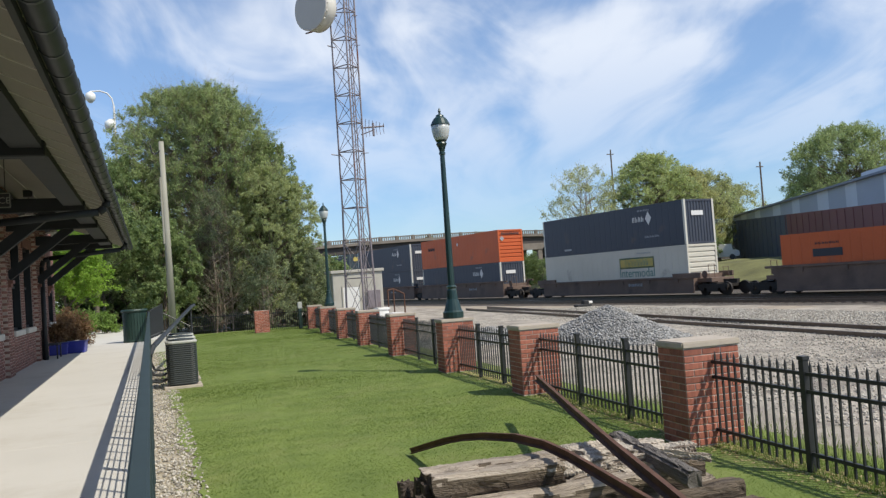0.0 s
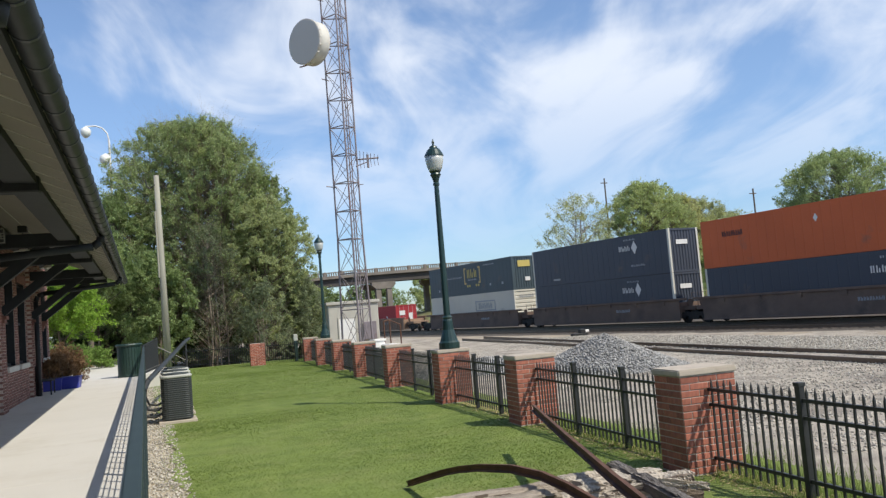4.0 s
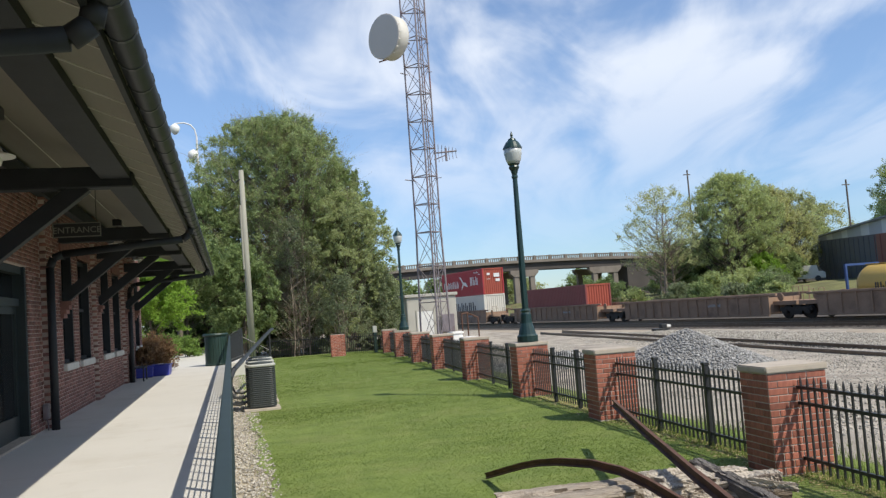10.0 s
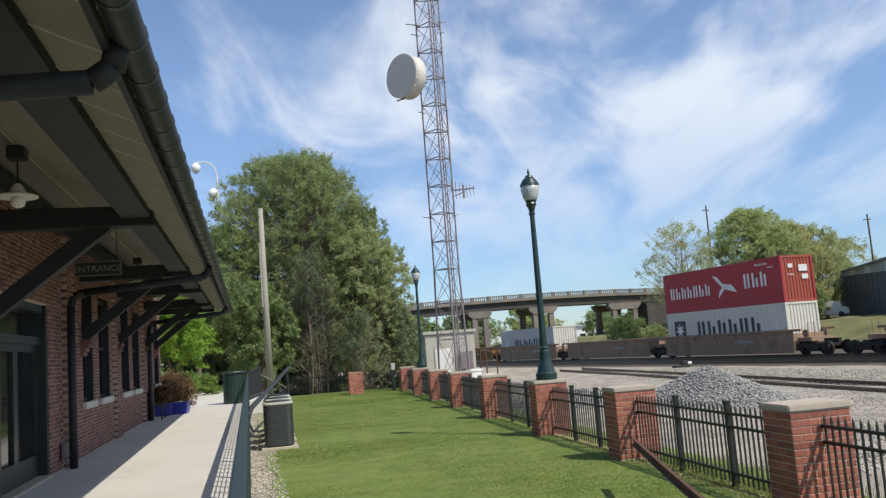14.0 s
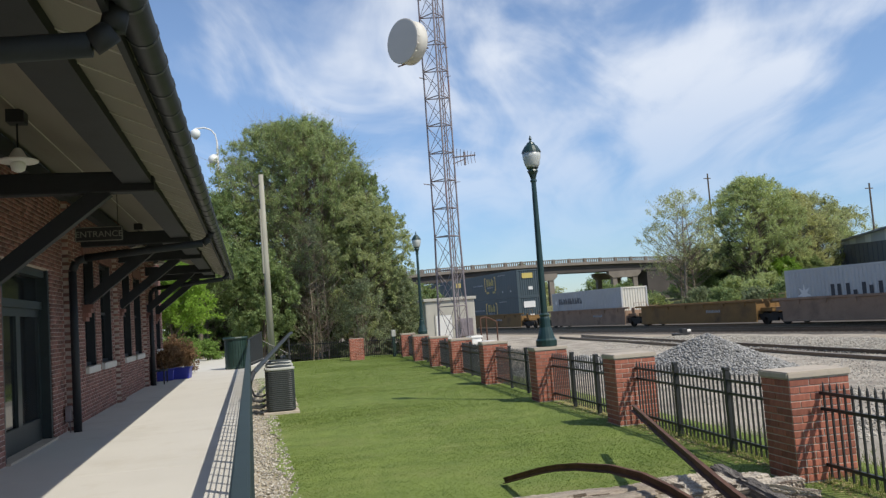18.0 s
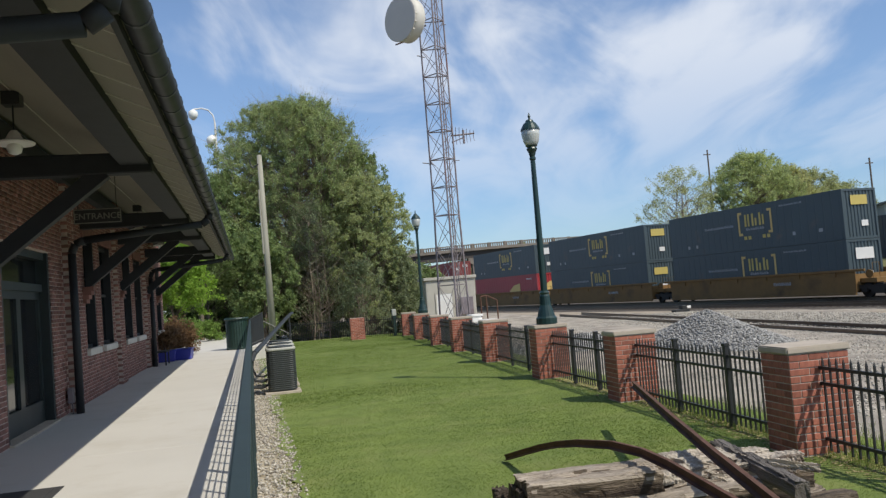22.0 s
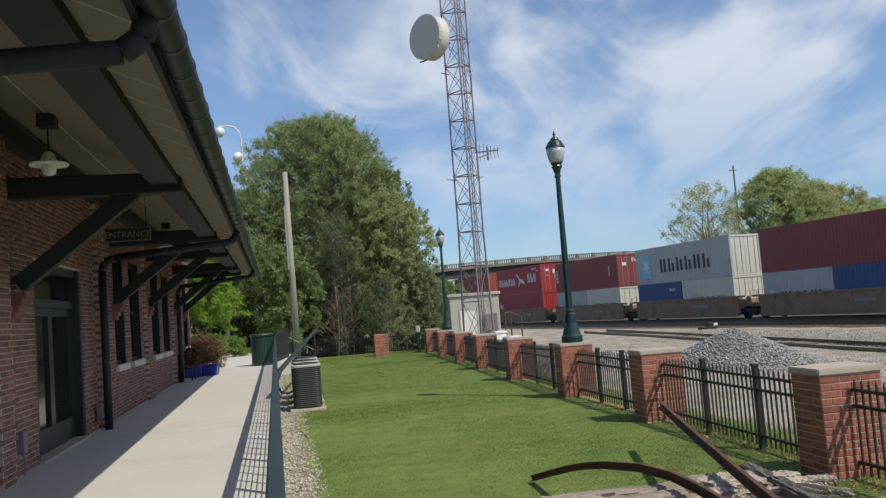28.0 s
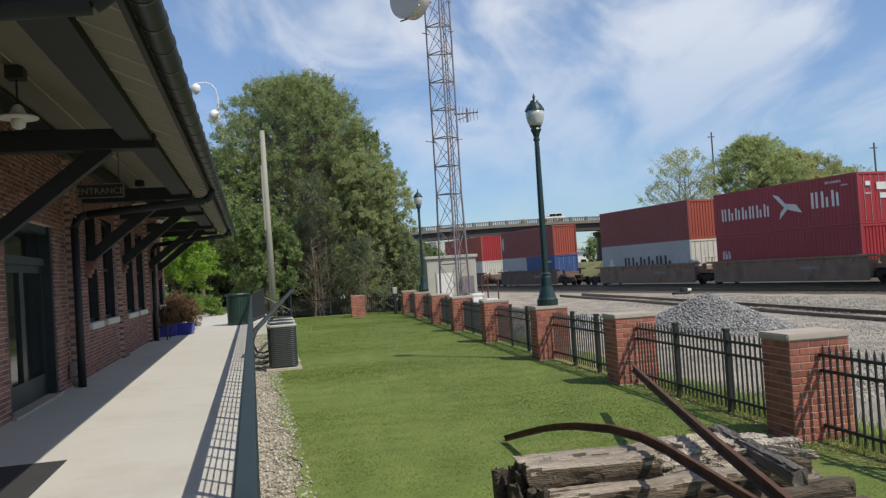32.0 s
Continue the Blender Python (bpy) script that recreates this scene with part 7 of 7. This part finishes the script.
# undergrowth that closes the corner low down; dark leaves stand in for its shade
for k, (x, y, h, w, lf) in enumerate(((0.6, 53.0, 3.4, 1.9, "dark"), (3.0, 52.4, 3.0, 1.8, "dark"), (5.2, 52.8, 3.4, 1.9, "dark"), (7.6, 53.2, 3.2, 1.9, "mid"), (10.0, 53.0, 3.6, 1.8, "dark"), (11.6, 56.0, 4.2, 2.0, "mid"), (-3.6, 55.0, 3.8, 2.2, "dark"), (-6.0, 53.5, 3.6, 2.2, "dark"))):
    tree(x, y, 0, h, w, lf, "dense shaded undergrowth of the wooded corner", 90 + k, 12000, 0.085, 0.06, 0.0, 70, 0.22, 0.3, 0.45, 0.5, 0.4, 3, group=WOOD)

# planting beside the depot
tree(-3.4, 39.5, PLAT - 0.03, 4.7, 2.0, "bright", "small bright green maple beside the walk", 31, 30000, 0.065, 0.08, 0.40, 80, 0.22, 0.4, 0.5, 0.8, 0.2, group="planting by the depot")


def shrub(x, y, z, w, h, leaf, label, seed, total=6000, size=0.05):
    t = thing("shrub", label, "shrub", pose(x, y, z), "planting by the depot")
    r = random.Random(seed)
    for k in range(7):
        a = k * 0.9
        part("stem", tube(bmesh.new(), (0.05 * math.cos(a), 0.05 * math.sin(a), -0.05), (w * 0.38 * math.cos(a), w * 0.38 * math.sin(a), h * 0.75), 0.014, 0.005, 5, False), M["bark"], t)
    blobs = [(w * 0.36 * math.cos(k * 1.1) * r.uniform(0.3, 1), w * 0.36 * math.sin(k * 1.1) * r.uniform(0.3, 1), h * r.uniform(0.22, 0.8), w * 0.2, w * 0.2, h * 0.2) for k in range(26)]
    v, f = leaf_cloud(blobs, total, size, seed)
    tagged(part("foliage", raw_mesh("foliage", v, f, LEAF[leaf]), None, t), kind="stuff")


shrub(-2.75, 32.4, PLAT - 0.03, 1.5, 1.5, "red", "reddish-brown shrub beside the walk", 41)
shrub(-2.85, 28.8, PLAT + 0.25, 0.9, 0.95, "red", "reddish plant standing in a blue tub", 42, 3000, 0.04)
for k, (x, y, w, h) in enumerate(((-3.1, 42.0, 1.7, 1.35), (-2.2, 44.5, 1.5, 1.2), (-4.4, 43.0, 1.9, 1.4), (-3.4, 46.5, 1.6, 1.25))):
    shrub(x, y, PLAT - 0.03, w, h, "fresh", "rounded bright green shrub beside the walk", 43 + k, 6000, 0.05)

# trees beyond the tracks
FAR = "trees beyond the tracks"
tree(49.8, 86, 0, 14.4, 5.4, "pale", "thin pale tree with fresh leaves and bare limbs", 51, 17000, 0.085, 0.24, 0.36, 170, 0.11, 0.5, 0.5, 1.0, 1.6, 3, "pale_bark", group=FAR)
tree(60.6, 88, 0.5, 15.6, 6.6, "olive", "broad olive-green tree beyond the tracks", 52, 110000, 0.092, 0.30, 0.12, 620, 0.085, 0.5, 0.5, 0.5, 1.2, 2, group=FAR)
tree(67.0, 91, 1.0, 13.6, 5.6, "yellowed", "yellow-green spring tree beyond the tracks", 53, 70000, 0.092, 0.28, 0.12, 420, 0.09, 0.5, 0.5, 0.9, 1.2, 2, group=FAR)
tree(73.5, 94, 1.5, 13.0, 5.4, "pale", "pale green tree beyond the tracks", 54, 44000, 0.092, 0.26, 0.12, 320, 0.09, 0.5, 0.5, 1.0, 1.4, 2, group=FAR)
tree(79.0, 99, 1.8, 10.6, 4.4, "olive", "green tree near the warehouse", 55, 22000, 0.14, 0.24, 0.10, 100, 0.17, 0.5, 0.55, 0.9, 0.6, group=FAR)
tree(55.0, 92, 0.0, 8.0, 4.2, "mid", "green undergrowth below the far trees", 56, 22000, 0.14, 0.16, 0.0, 100, 0.18, 0.4, 0.5, 0.5, 0.3, group=FAR)
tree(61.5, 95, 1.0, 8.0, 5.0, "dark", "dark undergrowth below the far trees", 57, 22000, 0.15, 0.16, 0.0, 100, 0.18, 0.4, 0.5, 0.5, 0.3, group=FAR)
tree(61.5, 84, 1.4, 4.4, 2.9, "bright", "bright green brush at the embankment's foot", 58, 16000, 0.11, 0.08, 0.0, 80, 0.2, 0.4, 0.5, 0.6, 0.3, 2, group=FAR)
tree(66.5, 86.5, 2.0, 3.8, 2.6, "mid", "low green brush on the embankment", 59, 12000, 0.11, 0.08, 0.0, 70, 0.2, 0.4, 0.5, 0.6, 0.3, 2, group=FAR)
tree(47.0, 96, 0.0, 4.5, 3.4, "mid", "low brush by the bridge abutment", 60, 13000, 0.12, 0.1, 0.0, 80, 0.2, 0.4, 0.5, 0.5, 0.3, group=FAR)
tree(101.5, 96, 2.0, 19.4, 10.6, "greyed", "large green tree on the rise", 61, 110000, 0.12, 0.34, 0.12, 620, 0.075, 0.5, 0.5, 0.7, 0.2, 2, group=FAR)
tree(95.0, 114, 2.0, 13.0, 5.5, "pale", "thin tree on the rise", 62, 8000, 0.15, 0.22, 0.3, 70, 0.17, 0.5, 0.55, 1.0, 0.8, 2, group=FAR)
tree(112.0, 112, 2.0, 15.0, 7.0, "mid", "green tree on the rise", 63, 22000, 0.2, 0.3, 0.1, 110, 0.16, 0.5, 0.6, 0.6, 0.2, group=FAR)
tree(85.0, 118, 2.0, 10.5, 5.5, "olive", "olive tree behind the warehouse", 64, 22000, 0.18, 0.24, 0.08, 110, 0.16, 0.5, 0.6, 0.7, 0.4, group=FAR)
# brush along the foot of the embankment
for k, (x, y, h, w, lf) in enumerate(((46.2, 61.5, 2.4, 1.7, "olive"), (47.6, 64.5, 2.9, 2.0, "mid"), (46.4, 68.0, 2.6, 1.9, "twiggy"), (48.6, 71.0, 3.2, 2.2, "olive"), (47.0, 75.0, 2.8, 2.1, "mid"), (50.5, 77.5, 3.3, 2.3, "olive"),
                                       (48.0, 80.5, 3.0, 2.2, "twiggy"), (53.0, 82.0, 3.4, 2.4, "mid"), (45.5, 86.5, 3.0, 2.2, "olive"), (57.0, 81.0, 3.2, 2.4, "olive"), (52.5, 70.5, 2.8, 2.1, "twiggy"), (56.0, 75.0, 3.0, 2.2, "mid"))):
    tree(x, y, -0.2 + 0.10 * max(0.0, x - 46), h, w, lf, "scrubby brush along the embankment", 120 + k, 9000, 0.10, 0.06, 0.0, 60, 0.22, 0.4, 0.5, 0.7, 0.5, 3, group=FAR)
# beyond the bridge
BEYOND = "trees beyond the bridge"
for k, (x, y, h, s, lf) in enumerate(((42, 165, 8.5, 5.0, "mid"), (47, 172, 8.0, 4.6, "dark"), (55, 160, 11.0, 4.0, "olive"), (66, 178, 8.0, 5.0, "pale"), (76, 170, 7.0, 4.6, "mid"), (30, 170, 7.0, 5.0, "dark"),
                                       (22, 175, 9.0, 6.0, "mid"), (92, 165, 9.0, 6.0, "mid"), (104, 170, 9.5, 6.5, "dark"), (62, 215, 10, 7, "mid"), (80, 225, 10, 7, "greyed"), (40, 225, 10, 7, "mid"), (100, 220, 11, 8, "mid"),
                                       (14, 190, 9, 7, "mid"), (120, 190, 11, 8, "mid"), (2, 180, 9, 7, "dark"))):
    tree(x, y, -0.3, h, s, lf, "hazy green tree beyond the bridge", 70 + k, 8000, 0.24, 0.2, 0.03, 80, 0.18, 0.4, 0.55, 0.4, 0.2, group=BEYOND)

# grass blades over the nearer lawn, tufts along its gravel edge
gr = np.random.RandomState(77)


def blades(n, x, y, z, h, w, lean):
    a = gr.uniform(0, np.pi, n)
    va = np.stack([x - np.cos(a) * w, y - np.sin(a) * w, z], -1)
    vb = np.stack([x + np.cos(a) * w, y + np.sin(a) * w, z], -1)
    vc = np.stack([x + gr.normal(0, lean, n), y + gr.normal(0, lean, n), z + h], -1)
    return np.stack([va, vb, vc], 1).reshape(-1, 3)


N = 420000
gy = 3.5 + 42.0 * gr.uniform(0, 1, N) ** 2.1
gx = 0.46 + gr.uniform(0, 1, N) * (fence_x(gy) + 0.75 - 0.46)
gv = blades(N, gx, gy, np.full(N, -0.004), gr.uniform(0.008, 0.019, N), 0.0036 * (1 + gy / 11), 0.026)
tagged(new("grass_blades", raw_mesh("grass_blades", gv, np.arange(3 * N).reshape(N, 3), LEAF["blade"])), "short mown grass blades of the lawn", "grass", kind="stuff")
N = 30000
gy = 3.5 + 32 * gr.uniform(0, 1, N) ** 1.4
tuft = np.floor(gy * 5) / 5
gx = edge_x(tuft) + 0.05 * np.sin(tuft * 91.0) + gr.normal(-0.01, 0.11, N)
ev = blades(N, gx, gy, np.full(N, -0.03), gr.uniform(0.010, 0.034, N), 0.004 * (1 + gy / 12), 0.03)
straw = blades(4000, edge_x(gy[:4000]) + gr.normal(-0.04, 0.06, 4000), gy[:4000], np.full(4000, -0.03), gr.uniform(0.008, 0.03, 4000), 0.005, 0.04)
tagged(new("dry_straw", raw_mesh("dry_straw", straw, np.arange(12000).reshape(4000, 3), LEAF["straw"])), "dry straw along the gravel edge", "grass", kind="stuff")
tagged(new("edge_tufts", raw_mesh("edge_tufts", ev, np.arange(3 * N).reshape(N, 3), LEAF["blade"])), "ragged grass tufts along the gravel edge", "grass", kind="stuff")
# weeds and tall grass along the outside of the fence
N = 9000
gy = 3.5 + 9 * gr.uniform(0, 1, N) ** 1.2
gx = fence_x(gy) + np.abs(gr.normal(0.25, 0.55, N))
hh = gr.uniform(0.02, 0.17, N) * np.exp(-((gx - 6.3) / 1.2) ** 2)
wv = blades(N, gx, gy, np.full(N, -0.1), hh + 0.1, 0.006, 0.05)
tagged(new("weeds", raw_mesh("weeds", wv, np.arange(3 * N).reshape(N, 3), LEAF["blade"])), "weedy grass along the iron fence", "grass", kind="stuff")

# dead leaves and twigs blown against the fence
N = 5200
gy = 4.0 + 13 * gr.uniform(0, 1, N)
gx = fence_x(gy) + 0.12 + gr.normal(0.0, 0.16, N)
lv = blades(N, gx, gy, np.full(N, 0.002), gr.uniform(0.002, 0.02, N), 0.019, 0.03)
tagged(new("dead_leaves", raw_mesh("dead_leaves", lv, np.arange(3 * N).reshape(N, 3), LEAF["straw"])), "dry dead leaves blown against the fence", "dead leaves", kind="stuff")


# ---- brick courses of the depot wall ----
def wall_bricks():
    """Every brick face of the platform wall: y centre, z, length, how far proud."""
    out = []
    c = 0
    z = PLAT + 0.01
    while z < 4.86:
        y = Y_BEG + (0.108 if c % 2 else 0.0)
        while y < Y_END - 0.2:
            out.append((y + 0.102, z))
            y += 0.216
        z += 0.0683
        c += 1
    return out


def free_runs(y, z):
    """The pieces of one brick's length that miss every opening."""
    runs = [(y - 0.101, y + 0.101)]
    for y0, y1, z0, z1 in OPEN:
        if z0 - 0.16 < z < z1 + (0.23 if z0 > 1 else 0.02):
            e = 0.10 if (z > z1 or z < z0) and z0 > 1 else 0.0
            cut = []
            for a, b in runs:
                if b <= y0 - e or a >= y1 + e:
                    cut.append((a, b))
                else:
                    cut += [(a, y0 - e)] if a < y0 - e else []
                    cut += [(y1 + e, b)] if b > y1 + e else []
            runs = cut
    return [(a, b) for a, b in runs if b - a > 0.02]


wall_me = mesh_of(bevelled(boxes((-0.05, 0.0, -0.101, 0.101, 0.0, 0.058)), 0.004), "brick")
wall_me.materials.append(M["brick_wall_near"])
single = 0
v, f = [], []
for yc, z in wall_bricks():
    pr = next((0.10 for a, b in PIERS if a - 0.02 < yc < b + 0.02), 0.0)
    x = WALL + pr + 0.006 * rng.random() - 0.002
    for ya, yb in free_runs(yc, z + 0.03):
        if 9.9 < yc < 11.7 and z < 2.6 and single < 290 and yb - ya > 0.19:
            o = new("brick", wall_me)
            o.parent = depot_wall
            o.location = (x, yc, z)
            single += 1
            continue
        k = len(v)
        x0 = x - 0.05 - pr * 0.96
        if pr:
            pa, pb = next((a, b) for a, b in PIERS if a - 0.02 < yc < b + 0.02)
            ya, yb = max(ya, pa), min(yb, pb)
            if yb - ya < 0.02:
                continue
        v += [(x0, ya, z), (x, ya, z), (x, yb, z), (x0, yb, z), (x0, ya, z + 0.058), (x, ya, z + 0.058), (x, yb, z + 0.058), (x0, yb, z + 0.058)]
        f += [(k, k + 1, k + 5, k + 4), (k + 1, k + 2, k + 6, k + 5), (k + 2, k + 3, k + 7, k + 6), (k + 4, k + 5, k + 6, k + 7), (k, k + 3, k + 2, k + 1)]
tagged(part("brickwork", raw_mesh("brickwork", v, f, M["brick_wall"]), None, depot, "old red brick courses"), kind="stuff")


def motions():
    """The train rolls past; every car and container keeps its place in it."""
    for ob, u, z in RIDERS:
        rows = []
        for k in range(9):
            t = 4.0 * k
            p = FACE0 + ALONG * (u + S_at(t)) + Vector((0, 0, z))
            rows.append((t, track_frame(p)))
        walk(ob, rows)
    rows = []
    for t, x in ((0.0, 130.0), (24.0, 130.0), (26.0, 126.5), (28.0, 106.0), (29.5, 85.6), (31.0, 65.1), (31.5, 58.3), (32.0, 51.5)):
        rows.append((t, pose(x, BY + 1.4, deck_z(x) - 0.66, 0, 0, 180) @ pose(0, -1.8, 0)))
    walk(road_car, rows)
    flight = [(0.0, (6.0, 49.5, -0.26)), (3.9, (6.0, 49.5, -0.26)), (4.4, (5.0, 36.0, 1.3)), (5.0, (3.3, 15.6, 2.3)), (5.5, (2.46, 5.70, 3.20)), (5.6, (2.30, 3.64, 3.41)), (5.8, (1.98, -0.5, 3.9)), (6.4, (1.6, -12.0, 6.0)), (8.0, (0.0, -45.0, 9.0)), (9.5, (-1.0, -58.0, -0.26)), (32.0, (-1.0, -58.0, -0.26))]
    walk(bird, [(t, pose(*p, 12, 0, 186)) for t, p in flight])
    for wing, side in WINGS:
        beat = [(0.0, 10)] + [(3.9 + 0.2 * k, 25 if k % 2 == 0 else -50) for k in range(21)] + [(5.5, 22), (5.6, -55)] + [(32.0, 10)]
        beat = sorted(dict((round(t, 2), a) for t, a in beat).items())
        walk(wing, [(t, pose(side * 0.018, 0, 0.01, 0, -side * a, 0) @ pose(0, 0, 0, -90, 0, 0)) for t, a in beat])


motions()
